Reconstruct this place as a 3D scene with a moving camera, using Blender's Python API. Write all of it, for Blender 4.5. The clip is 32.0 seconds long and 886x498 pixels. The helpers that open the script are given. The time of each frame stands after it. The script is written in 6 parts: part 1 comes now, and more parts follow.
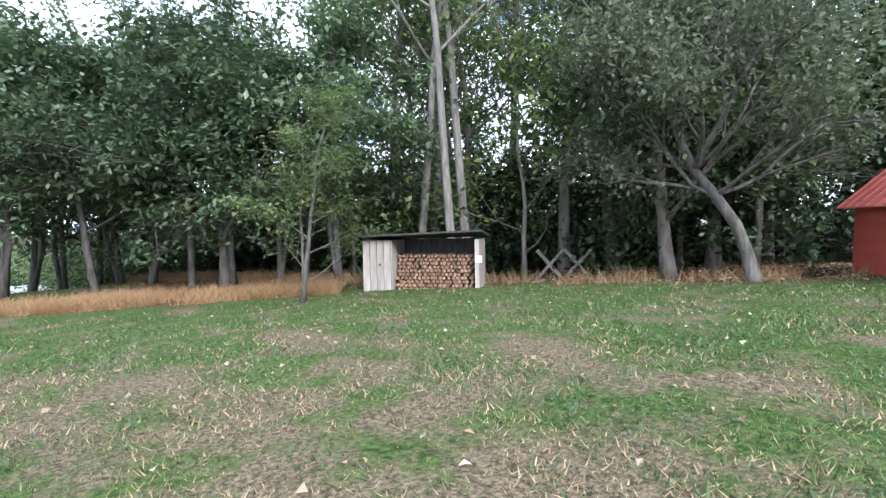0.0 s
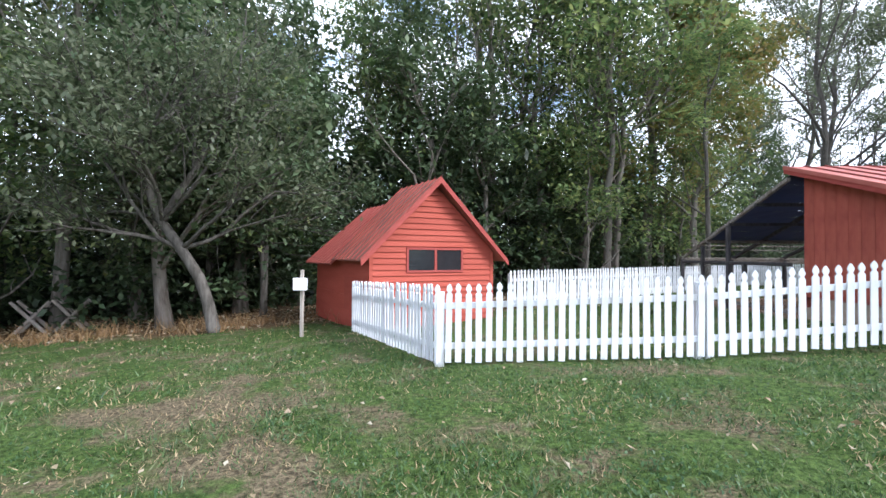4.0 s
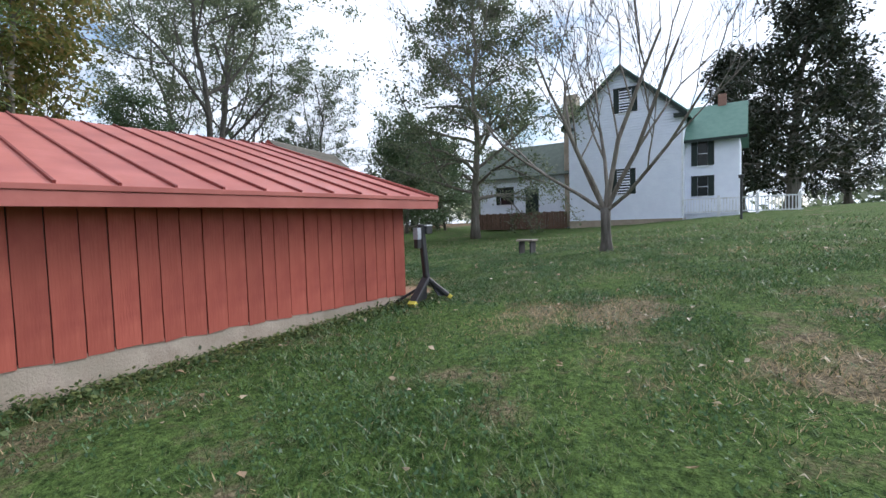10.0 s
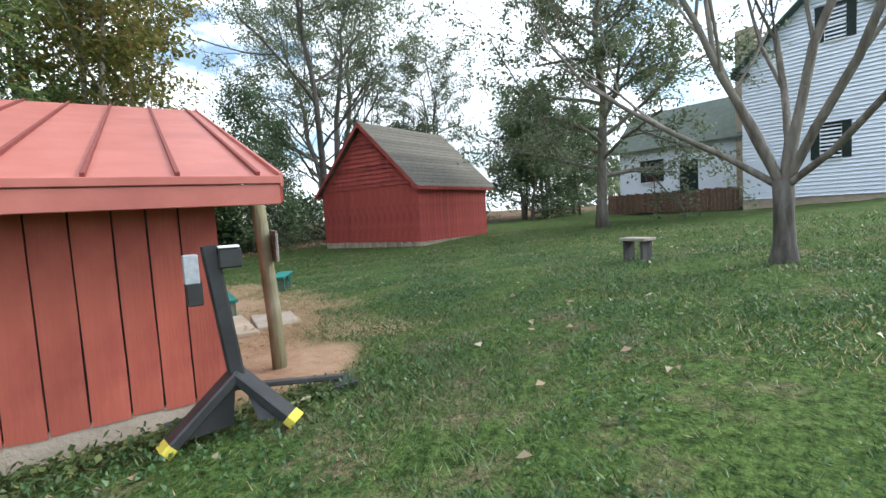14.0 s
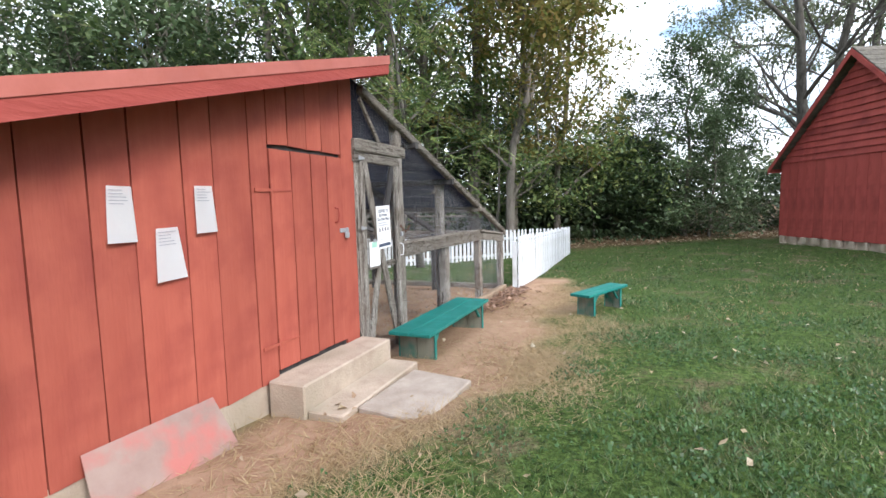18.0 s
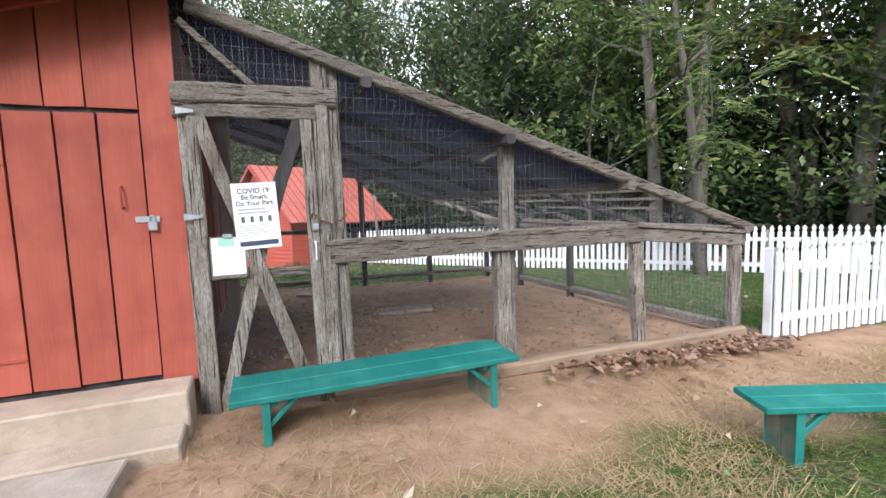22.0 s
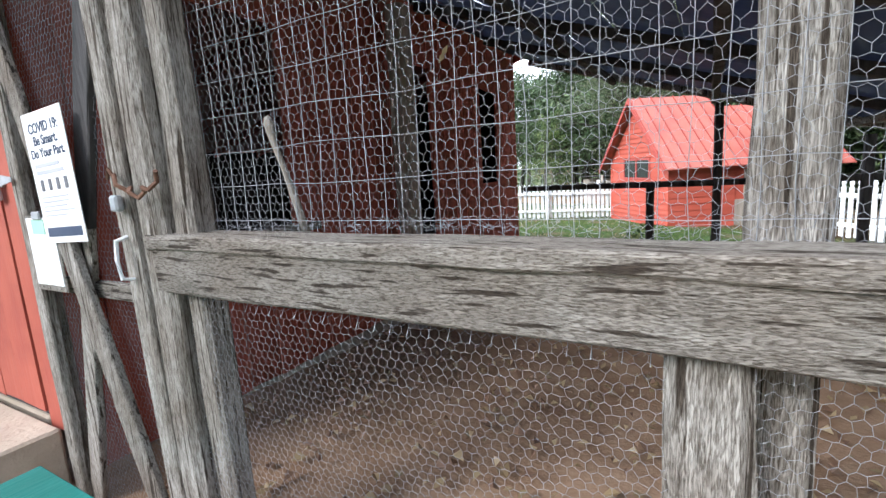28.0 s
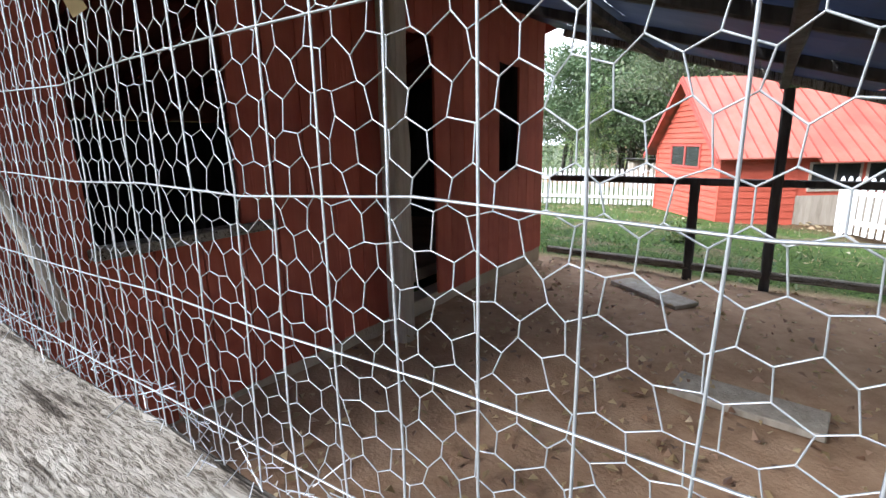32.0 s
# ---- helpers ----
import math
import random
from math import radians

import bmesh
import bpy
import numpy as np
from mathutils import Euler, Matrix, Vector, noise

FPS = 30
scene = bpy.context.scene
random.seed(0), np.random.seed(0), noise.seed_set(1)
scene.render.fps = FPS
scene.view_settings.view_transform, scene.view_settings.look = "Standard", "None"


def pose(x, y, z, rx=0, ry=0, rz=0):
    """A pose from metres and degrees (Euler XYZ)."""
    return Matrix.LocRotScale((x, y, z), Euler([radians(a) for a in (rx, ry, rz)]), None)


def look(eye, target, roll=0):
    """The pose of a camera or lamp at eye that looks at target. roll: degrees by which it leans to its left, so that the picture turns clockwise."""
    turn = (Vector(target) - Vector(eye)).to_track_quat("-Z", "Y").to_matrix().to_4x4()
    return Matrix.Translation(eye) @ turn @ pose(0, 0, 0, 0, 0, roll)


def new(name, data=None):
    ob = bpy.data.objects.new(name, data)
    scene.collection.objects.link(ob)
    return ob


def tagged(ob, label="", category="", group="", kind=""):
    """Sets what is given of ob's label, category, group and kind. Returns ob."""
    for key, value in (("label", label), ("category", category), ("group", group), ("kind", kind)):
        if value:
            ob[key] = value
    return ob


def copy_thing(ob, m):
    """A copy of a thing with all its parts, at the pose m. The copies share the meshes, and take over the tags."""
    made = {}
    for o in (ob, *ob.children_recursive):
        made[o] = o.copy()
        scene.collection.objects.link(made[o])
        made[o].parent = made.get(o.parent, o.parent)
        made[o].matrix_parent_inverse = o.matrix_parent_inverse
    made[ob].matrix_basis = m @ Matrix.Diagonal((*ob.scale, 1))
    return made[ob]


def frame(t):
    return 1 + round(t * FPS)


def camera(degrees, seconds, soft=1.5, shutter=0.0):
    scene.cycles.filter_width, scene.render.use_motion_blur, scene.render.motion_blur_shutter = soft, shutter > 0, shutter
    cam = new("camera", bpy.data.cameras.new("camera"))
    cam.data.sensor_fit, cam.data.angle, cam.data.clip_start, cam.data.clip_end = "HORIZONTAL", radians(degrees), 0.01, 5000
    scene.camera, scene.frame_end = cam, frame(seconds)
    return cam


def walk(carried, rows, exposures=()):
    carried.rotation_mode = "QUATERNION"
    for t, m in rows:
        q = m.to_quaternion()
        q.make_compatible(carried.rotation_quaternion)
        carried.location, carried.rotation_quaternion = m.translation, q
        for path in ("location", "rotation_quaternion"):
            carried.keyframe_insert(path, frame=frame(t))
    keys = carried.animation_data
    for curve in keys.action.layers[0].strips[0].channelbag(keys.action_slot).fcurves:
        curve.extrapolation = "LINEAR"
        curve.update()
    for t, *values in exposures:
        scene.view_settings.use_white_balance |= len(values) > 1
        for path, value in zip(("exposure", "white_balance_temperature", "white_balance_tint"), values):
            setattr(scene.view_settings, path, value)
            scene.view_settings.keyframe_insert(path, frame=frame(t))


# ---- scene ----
cam = camera(86.3, 32.0)
PATH = [
    (0, (-16.424, -8.313, 0.784), (-17.837, -6.901, 0.687), -1.1),
    (0.5, (-15.983, -8.044, 0.818), (-17.507, -6.751, 0.754), -0.8),
    (1, (-15.53, -7.73, 0.84), (-17.113, -6.509, 0.786), -1.0),
    (1.5, (-15.049, -7.471, 0.914), (-16.577, -6.182, 0.852), -1.2),
    (2, (-14.557, -7.23, 1.019), (-15.896, -5.746, 0.95), -1.1),
    (2.5, (-14.095, -7.058, 1.064), (-15.14, -5.354, 1.026), 0.3),
    (3, (-13.605, -6.887, 1.13), (-14.319, -5.019, 1.103), 0.8),
    (3.5, (-13.067, -6.712, 1.201), (-13.475, -4.754, 1.177), 1.4),
    (4, (-12.474, -6.553, 1.272), (-12.648, -4.561, 1.299), 0.4),
    (4.5, (-11.863, -6.329, 1.286), (-11.842, -4.33, 1.351), 0.5),
    (6.5, (-9.252, -5.876, 1.569), (-8.475, -4.042, 1.749), 0.4),
    (7, (-8.702, -5.85, 1.517), (-7.802, -4.074, 1.709), -0.2),
    (7.5, (-8.071, -5.656, 1.5), (-7.007, -3.972, 1.682), -0.9),
    (8, (-7.466, -5.504, 1.5), (-6.268, -3.908, 1.631), -1.3),
    (8.5, (-6.813, -5.303, 1.464), (-5.479, -3.815, 1.549), -1.7),
    (9, (-6.188, -5.065, 1.495), (-4.755, -3.67, 1.515), -1.6),
    (9.5, (-5.523, -4.935, 1.48), (-4.021, -3.615, 1.43), -1.6),
    (10, (-4.92, -4.792, 1.484), (-3.38, -3.52, 1.377), -1.8),
    (10.5, (-4.371, -4.606, 1.468), (-2.846, -3.321, 1.321), -2.2),
    (11, (-3.791, -4.434, 1.455), (-2.292, -3.123, 1.262), -2.7),
    (11.5, (-3.211, -4.247, 1.479), (-1.779, -2.873, 1.232), -3.2),
    (12, (-2.618, -4.029, 1.487), (-1.224, -2.615, 1.254), -3.4),
    (12.5, (-2.062, -3.872, 1.524), (-0.734, -2.392, 1.309), -3.9),
    (13, (-1.499, -3.622, 1.604), (-0.239, -2.085, 1.378), -2.7),
    (13.5, (-0.894, -3.484, 1.561), (0.281, -1.874, 1.392), -3.2),
    (15.5, (0.844, -2.46, 1.727), (1.311, -0.525, 1.531), -1.8),
    (16, (1.268, -1.991, 1.782), (1.485, -0.013, 1.577), -1.0),
    (16.5, (1.643, -1.517, 1.814), (1.594, 0.472, 1.613), -1.0),
    (17, (2.016, -1.048, 1.792), (1.708, 0.919, 1.609), -1.3),
    (17.5, (2.289, -0.554, 1.782), (1.756, 1.365, 1.597), -1.3),
    (18, (2.574, -0.053, 1.773), (1.815, 1.789, 1.595), -1.4),
    (18.5, (2.816, 0.463, 1.749), (1.857, 2.209, 1.582), -1.6),
    (19, (2.999, 1.034, 1.745), (1.877, 2.684, 1.605), -1.2),
    (19.5, (3.143, 1.619, 1.726), (1.845, 3.134, 1.591), -1.0),
    (20, (3.246, 2.192, 1.712), (1.793, 3.557, 1.558), -0.7),
    (20.5, (3.427, 2.747, 1.704), (1.845, 3.961, 1.554), -1.1),
    (21, (3.543, 3.321, 1.673), (1.855, 4.379, 1.501), -1.5),
    (21.5, (3.589, 3.887, 1.647), (1.825, 4.812, 1.463), -2.2),
    (22, (3.594, 4.367, 1.618), (1.745, 5.103, 1.424), -1.9),
    (22.5, (3.435, 4.804, 1.596), (1.522, 5.356, 1.407), -1.4),
    (23, (3.228, 5.176, 1.562), (1.27, 5.531, 1.366), -1.0),
    (23.5, (2.927, 5.455, 1.555), (0.945, 5.613, 1.34), -0.5),
    (24, (2.617, 5.684, 1.552), (0.633, 5.685, 1.297), -0.7),
    (24.5, (2.314, 5.91, 1.549), (0.343, 5.708, 1.273), -0.7),
    (25, (2.019, 6.037, 1.548), (0.071, 5.689, 1.257), -0.6),
    (25.5, (1.788, 6.127, 1.538), (-0.139, 5.674, 1.253), -1.5),
    (26, (1.576, 6.223, 1.534), (-0.313, 5.63, 1.25), -2.3),
    (26.5, (1.391, 6.275, 1.534), (-0.453, 5.563, 1.233), -2.9),
    (28.5, (0.692, 6.385, 1.515), (-1.006, 5.383, 1.18), -3.7),
    (29, (0.545, 6.395, 1.53), (-1.16, 5.398, 1.204), -3.85),
    (29.5, (0.407, 6.405, 1.548), (-1.302, 5.412, 1.243), -4.0),
    (30, (0.296, 6.418, 1.562), (-1.406, 5.408, 1.273), -2.9),
    (30.5, (0.212, 6.41, 1.572), (-1.462, 5.355, 1.284), -2.7),
    (31, (0.153, 6.393, 1.581), (-1.499, 5.314, 1.257), -2.4),
    (31.5, (0.122, 6.372, 1.605), (-1.508, 5.287, 1.217), -1.7),
    (32, (0.1, 6.346, 1.635), (-1.511, 5.244, 1.193), -1.2),
]
EXPOSURES = [(0, 0.32, 5500, 14), (1, 0.13, 5500, 14), (2, 0.26, 5580, 13), (3, 0.24, 5650, 12), (4, -0.02, 5700, 12), (4.5, -0.2, 5720, 12), (6.5, -1.38, 5750, 11), (9, -1.25, 5750, 11), (10, -0.63, 5780, 10), (11, -0.33, 5800, 7), (12, -0.12, 5830, 5), (13, -0.22, 5870, 4), (15.5, 0.06, 5980, 6), (17, 0.14, 6020, 9), (19, 0.1, 6040, 11), (21, 0.08, 6060, 12), (23, 0.03, 5950, 12), (24, 0.1, 5850, 11), (26, 0.28, 5780, 11), (29, 0.45, 5830, 8), (30, 0.5, 5850, 8), (31, 0.82, 5850, 8), (32, 0.95, 5880, 8)]
walk(cam, [(t, look(eye, target, roll)) for t, eye, target, roll in PATH], EXPOSURES)

# ---- light ----
world = bpy.data.worlds.new("sky")
scene.world = world
world.use_nodes = True
wn, wl = world.node_tree.nodes, world.node_tree.links
wn.clear()
w_out = wn.new("ShaderNodeOutputWorld")
w_bg = wn.new("ShaderNodeBackground")
w_sky = wn.new("ShaderNodeTexSky")
w_sky.sky_type, w_sky.sun_disc = "NISHITA", False
w_sky.sun_elevation, w_sky.sun_rotation = radians(34), radians(112)
w_sky.air_density, w_sky.dust_density = 1.2, 1.5
w_co = wn.new("ShaderNodeTexCoord")
w_map = wn.new("ShaderNodeMapping")
w_map.inputs["Scale"].default_value = (1.0, 1.0, 2.6)
w_noise = wn.new("ShaderNodeTexNoise")
w_noise.inputs["Scale"].default_value, w_noise.inputs["Detail"].default_value = 3.2, 8.0
w_noise.inputs["Roughness"].default_value = 0.55
w_ramp = wn.new("ShaderNodeValToRGB")
w_ramp.color_ramp.elements[0].position, w_ramp.color_ramp.elements[1].position = 0.385, 0.485
w_ramp.color_ramp.elements[0].color = (0.10, 0.10, 0.10, 1)
w_mix = wn.new("ShaderNodeMix")
w_mix.data_type = "RGBA"
w_mix.inputs[7].default_value = (19.0, 19.3, 20.4, 1)
wl.new(w_co.outputs["Generated"], w_map.inputs[0])
wl.new(w_map.outputs[0], w_noise.inputs["Vector"])
wl.new(w_noise.outputs[0], w_ramp.inputs[0])
wl.new(w_ramp.outputs[0], w_mix.inputs[0])
w_gain = wn.new("ShaderNodeVectorMath")
w_gain.operation = "MULTIPLY"
w_gain.inputs[1].default_value = (1.9, 2.0, 2.1)
wl.new(w_sky.outputs[0], w_gain.inputs[0])
wl.new(w_gain.outputs[0], w_mix.inputs[6])
wl.new(w_mix.outputs[2], w_bg.inputs[0])
w_bg.inputs[1].default_value = 0.12
wl.new(w_bg.outputs[0], w_out.inputs[0])
sun = new("sun", bpy.data.lights.new("sun", "SUN"))
sun.data.energy, sun.data.angle, sun.data.color = 4.6, radians(20), (1.0, 0.93, 0.84)
sun.matrix_world = look((44, -20, 34), (0, 0, 0))


# ---- materials ----
def mat(name, col, col2=None, scale=6.0, rough=0.8, bump=0.2, bscale=40.0, stretch=(1, 1, 1), metal=0.0, island=0.0, objrand=0.0, spec=0.3, col3=None, scale3=0.7, lo=0.35, hi=0.65, crack=None):
    m = bpy.data.materials.new(name)
    m.use_nodes = True
    n, l = m.node_tree.nodes, m.node_tree.links
    b = n["Principled BSDF"]
    b.inputs["Roughness"].default_value, b.inputs["Metallic"].default_value = rough, metal
    b.inputs["Specular IOR Level"].default_value = spec
    co = n.new("ShaderNodeTexCoord")
    mp = n.new("ShaderNodeMapping")
    mp.inputs["Scale"].default_value = stretch
    l.new(co.outputs["Object"], mp.inputs[0])
    nz = n.new("ShaderNodeTexNoise")
    nz.inputs["Scale"].default_value, nz.inputs["Detail"].default_value, nz.inputs["Roughness"].default_value = scale, 6, 0.65
    l.new(mp.outputs[0], nz.inputs["Vector"])
    rp = n.new("ShaderNodeValToRGB")
    rp.color_ramp.elements[0].position, rp.color_ramp.elements[1].position = lo, hi
    rp.color_ramp.elements[0].color = (*col, 1)
    rp.color_ramp.elements[1].color = (*(col2 or col), 1)
    l.new(nz.outputs[0], rp.inputs[0])
    out = rp.outputs[0]
    if col3:
        nz3 = n.new("ShaderNodeTexNoise")
        nz3.inputs["Scale"].default_value, nz3.inputs["Detail"].default_value = scale3, 5
        l.new(co.outputs["Object"], nz3.inputs["Vector"])
        r3 = n.new("ShaderNodeValToRGB")
        r3.color_ramp.elements[0].position, r3.color_ramp.elements[1].position = 0.48, 0.66
        l.new(nz3.outputs[0], r3.inputs[0])
        mx = n.new("ShaderNodeMix")
        mx.data_type = "RGBA"
        mx.inputs[7].default_value = (*col3, 1)
        l.new(r3.outputs[0], mx.inputs[0])
        l.new(out, mx.inputs[6])
        out = mx.outputs[2]
    ck = None
    if crack:
        mpc = n.new("ShaderNodeMapping")
        mpc.inputs["Scale"].default_value = crack
        l.new(co.outputs["Object"], mpc.inputs[0])
        nc = n.new("ShaderNodeTexNoise")
        nc.inputs["Scale"].default_value, nc.inputs["Detail"].default_value, nc.inputs["Roughness"].default_value = 330, 5, 0.6
        nc.inputs["Distortion"].default_value = 0.5
        l.new(mpc.outputs[0], nc.inputs["Vector"])
        ck = n.new("ShaderNodeValToRGB")
        ck.color_ramp.elements[0].position, ck.color_ramp.elements[1].position = 0.36, 0.56
        ck.color_ramp.elements[0].color = (0.34, 0.31, 0.28, 1)
        l.new(nc.outputs[0], ck.inputs[0])
        nf = n.new("ShaderNodeTexNoise")
        nf.inputs["Scale"].default_value, nf.inputs["Detail"].default_value, nf.inputs["Roughness"].default_value = 70, 3, 0.5
        nf.inputs["Distortion"].default_value = 0.3
        mpf = n.new("ShaderNodeMapping")
        mpf.inputs["Scale"].default_value = tuple(c * (0.45 if c < 1 else 1) for c in crack)
        l.new(co.outputs["Object"], mpf.inputs[0])
        l.new(mpf.outputs[0], nf.inputs["Vector"])
        fis = n.new("ShaderNodeValToRGB")
        fis.color_ramp.elements[0].position, fis.color_ramp.elements[1].position = 0.37, 0.43
        fis.color_ramp.elements[0].color = (0.22, 0.19, 0.165, 1)
        l.new(nf.outputs[0], fis.inputs[0])
        mf = n.new("ShaderNodeMix")
        mf.data_type, mf.blend_type = "RGBA", "MULTIPLY"
        mf.inputs[0].default_value = 1.0
        l.new(out, mf.inputs[6])
        l.new(fis.outputs[0], mf.inputs[7])
        out = mf.outputs[2]
        mc = n.new("ShaderNodeMix")
        mc.data_type, mc.blend_type = "RGBA", "MULTIPLY"
        mc.inputs[0].default_value = 1.0
        l.new(out, mc.inputs[6])
        l.new(ck.outputs[0], mc.inputs[7])
        out = mc.outputs[2]
    if island or objrand:
        hs = n.new("ShaderNodeHueSaturation")
        if island:
            ge = n.new("ShaderNodeNewGeometry")
            src, amt = ge.outputs["Random Per Island"], island
        else:
            oi = n.new("ShaderNodeObjectInfo")
            src, amt = oi.outputs["Random"], objrand
        mr = n.new("ShaderNodeMapRange")
        mr.inputs[3].default_value, mr.inputs[4].default_value = 1 - amt, 1 + amt
        l.new(src, mr.inputs[0])
        l.new(mr.outputs[0], hs.inputs["Value"])
        l.new(out, hs.inputs["Color"])
        out = hs.outputs[0]
    l.new(out, b.inputs["Base Color"])
    if bump:
        nb = n.new("ShaderNodeTexNoise")
        nb.inputs["Scale"].default_value, nb.inputs["Detail"].default_value = bscale, 5
        l.new(mp.outputs[0], nb.inputs["Vector"])
        height = nb.outputs[0]
        if ck:
            ad = n.new("ShaderNodeMath")
            ad.operation = "MULTIPLY_ADD"
            ad.inputs[1].default_value = 0.35
            l.new(nb.outputs[0], ad.inputs[0])
            l.new(ck.outputs[0], ad.inputs[2])
            height = ad.outputs[0]
        bp = n.new("ShaderNodeBump")
        bp.inputs["Strength"].default_value, bp.inputs["Distance"].default_value = bump, 0.02
        l.new(height, bp.inputs["Height"])
        l.new(bp.outputs[0], b.inputs["Normal"])
    return m


def leaf_mat(name, cols, trans=0.35):
    m = bpy.data.materials.new(name)
    m.use_nodes = True
    n, l = m.node_tree.nodes, m.node_tree.links
    b = n["Principled BSDF"]
    b.inputs["Roughness"].default_value, b.inputs["Specular IOR Level"].default_value = 0.45, 0.5
    ge = n.new("ShaderNodeNewGeometry")
    rp = n.new("ShaderNodeValToRGB")
    els = rp.color_ramp.elements
    els[0].color, els[1].color = (*cols[0], 1), (*cols[-1], 1)
    for i, c in enumerate(cols[1:-1]):
        els.new((i + 1) / (len(cols) - 1)).color = (*c, 1)
    l.new(ge.outputs["Random Per Island"], rp.inputs[0])
    oi = n.new("ShaderNodeObjectInfo")
    mr = n.new("ShaderNodeMapRange")
    mr.inputs[3].default_value, mr.inputs[4].default_value = 0.8, 1.2
    l.new(oi.outputs["Random"], mr.inputs[0])
    hs = n.new("ShaderNodeHueSaturation")
    l.new(mr.outputs[0], hs.inputs["Value"])
    l.new(rp.outputs[0], hs.inputs["Color"])
    l.new(hs.outputs[0], b.inputs["Base Color"])
    tr = n.new("ShaderNodeBsdfTranslucent")
    l.new(hs.outputs[0], tr.inputs[0])
    mx = n.new("ShaderNodeMixShader")
    mx.inputs[0].default_value = trans
    l.new(b.outputs[0], mx.inputs[1])
    l.new(tr.outputs[0], mx.inputs[2])
    l.new(mx.outputs[0], n["Material Output"].inputs[0])
    return m


V = (1, 1, 0.12)
M_red = mat("red_board_paint", (0.36, 0.085, 0.058), (0.44, 0.118, 0.080), 5, 0.7, 0.2, 55, V, objrand=0.11, col3=(0.30, 0.066, 0.05), scale3=2.2)
M_redsid = mat("red_siding_paint", (0.36, 0.07, 0.045), (0.42, 0.09, 0.06), 5, 0.75, 0.3, 45, (0.15, 0.15, 1), objrand=0.08)
M_redroof = mat("red_metal_roof", (0.40, 0.115, 0.085), (0.47, 0.15, 0.12), 3, 0.5, 0.06, 30, col3=(0.36, 0.10, 0.08), scale3=1.2, spec=0.5)
M_reddark = mat("dark_red_trim", (0.30, 0.055, 0.045), (0.36, 0.075, 0.06), 6, 0.7, 0.3, 50, (0.2, 0.2, 1))
M_white = mat("white_paint", (0.78, 0.80, 0.83), (0.70, 0.72, 0.75), 9, 0.6, 0.2, 60, V, objrand=0.05, col3=(0.6, 0.61, 0.6), scale3=3)
M_whitesid = mat("white_siding", (0.78, 0.82, 0.90), (0.72, 0.76, 0.85), 2, 0.6, 0.1, 20)
M_conc = mat("concrete", (0.37, 0.30, 0.235), (0.49, 0.41, 0.33), 4, 0.9, 0.4, 50, col3=(0.34, 0.29, 0.22), scale3=2)
M_grey = mat("weathered_wood", (0.23, 0.205, 0.175), (0.56, 0.53, 0.49), 30, 0.9, 0.6, 150, (1, 1, 0.15), objrand=0.12, lo=0.30, hi=0.70, col3=(0.24, 0.20, 0.165), scale3=2.5, crack=(1, 1, 0.10))
M_greyh = mat("weathered_rail_wood", (0.20, 0.178, 0.152), (0.41, 0.38, 0.34), 30, 0.9, 0.6, 150, (1, 0.15, 1), objrand=0.12, lo=0.30, hi=0.70, col3=(0.26, 0.225, 0.19), scale3=2.5, crack=(1, 0.18, 1))
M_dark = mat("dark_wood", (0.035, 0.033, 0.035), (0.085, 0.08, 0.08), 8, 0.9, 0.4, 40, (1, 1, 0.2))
M_sill = mat("dirt_stained_sill", (0.20, 0.145, 0.10), (0.33, 0.255, 0.185), 9, 0.95, 0.5, 60, (1, 0.15, 1), col3=(0.26, 0.18, 0.12), scale3=2.5)
# dark red that paints the shadow line along each shed roof seam
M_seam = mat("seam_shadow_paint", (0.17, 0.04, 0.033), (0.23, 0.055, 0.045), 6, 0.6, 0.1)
# rusty roof red, darkened with the shade of the small house's west slope
M_shaderoof = mat("shaded_rusty_roof", (0.21, 0.075, 0.05), (0.36, 0.11, 0.075), 3, 0.6, 0.1, 30, col3=(0.17, 0.085, 0.065), scale3=2.0)
M_benchleg = mat("worn_bench_leg", (0.16, 0.17, 0.13), (0.25, 0.245, 0.195), 7, 0.8, 0.3, 50, V, col3=(0.07, 0.17, 0.13), scale3=5)
M_black = mat("black_metal", (0.02, 0.02, 0.022), (0.035, 0.035, 0.038), 6, 0.45, 0.05, 60, spec=0.5)
M_green = mat("green_bench_paint", (0.010, 0.145, 0.125), (0.022, 0.19, 0.165), 5, 0.5, 0.25, 40, (1, 0.1, 1), col3=(0.035, 0.22, 0.19), scale3=4)
M_dirt = mat("bare_dirt", (0.20, 0.125, 0.08), (0.30, 0.20, 0.135), 3, 0.95, 0.5, 30, col3=(0.24, 0.17, 0.115), scale3=1.2)
M_wire = mat("galvanised_wire", (0.34, 0.355, 0.385), (0.46, 0.475, 0.51), 30, 0.45, 0, metal=0.35, spec=0.5)
M_cloth = leaf_mat("shade_cloth", [(0.012, 0.017, 0.038), (0.022, 0.029, 0.058)], 0.35)
M_barn = mat("maroon_barn_paint", (0.28, 0.052, 0.044), (0.36, 0.074, 0.060), 5, 0.75, 0.35, 55, V, objrand=0.12, col3=(0.23, 0.042, 0.038), scale3=2.2)
M_net = mat("dark_netting", (0.03, 0.03, 0.035), (0.05, 0.05, 0.06), 8, 0.8, 0.0)
M_bark = mat("grey_bark", (0.10, 0.085, 0.07), (0.24, 0.215, 0.19), 9, 0.95, 0.9, 25, (1, 1, 0.2), col3=(0.17, 0.16, 0.13), scale3=1.5)
M_barkl = mat("pale_bark", (0.115, 0.104, 0.09), (0.25, 0.23, 0.20), 9, 0.95, 0.6, 25, (1, 1, 0.2))
M_barkm = mat("ash_grey_bark", (0.055, 0.049, 0.042), (0.145, 0.134, 0.118), 9, 0.95, 0.6, 25, (1, 1, 0.2))
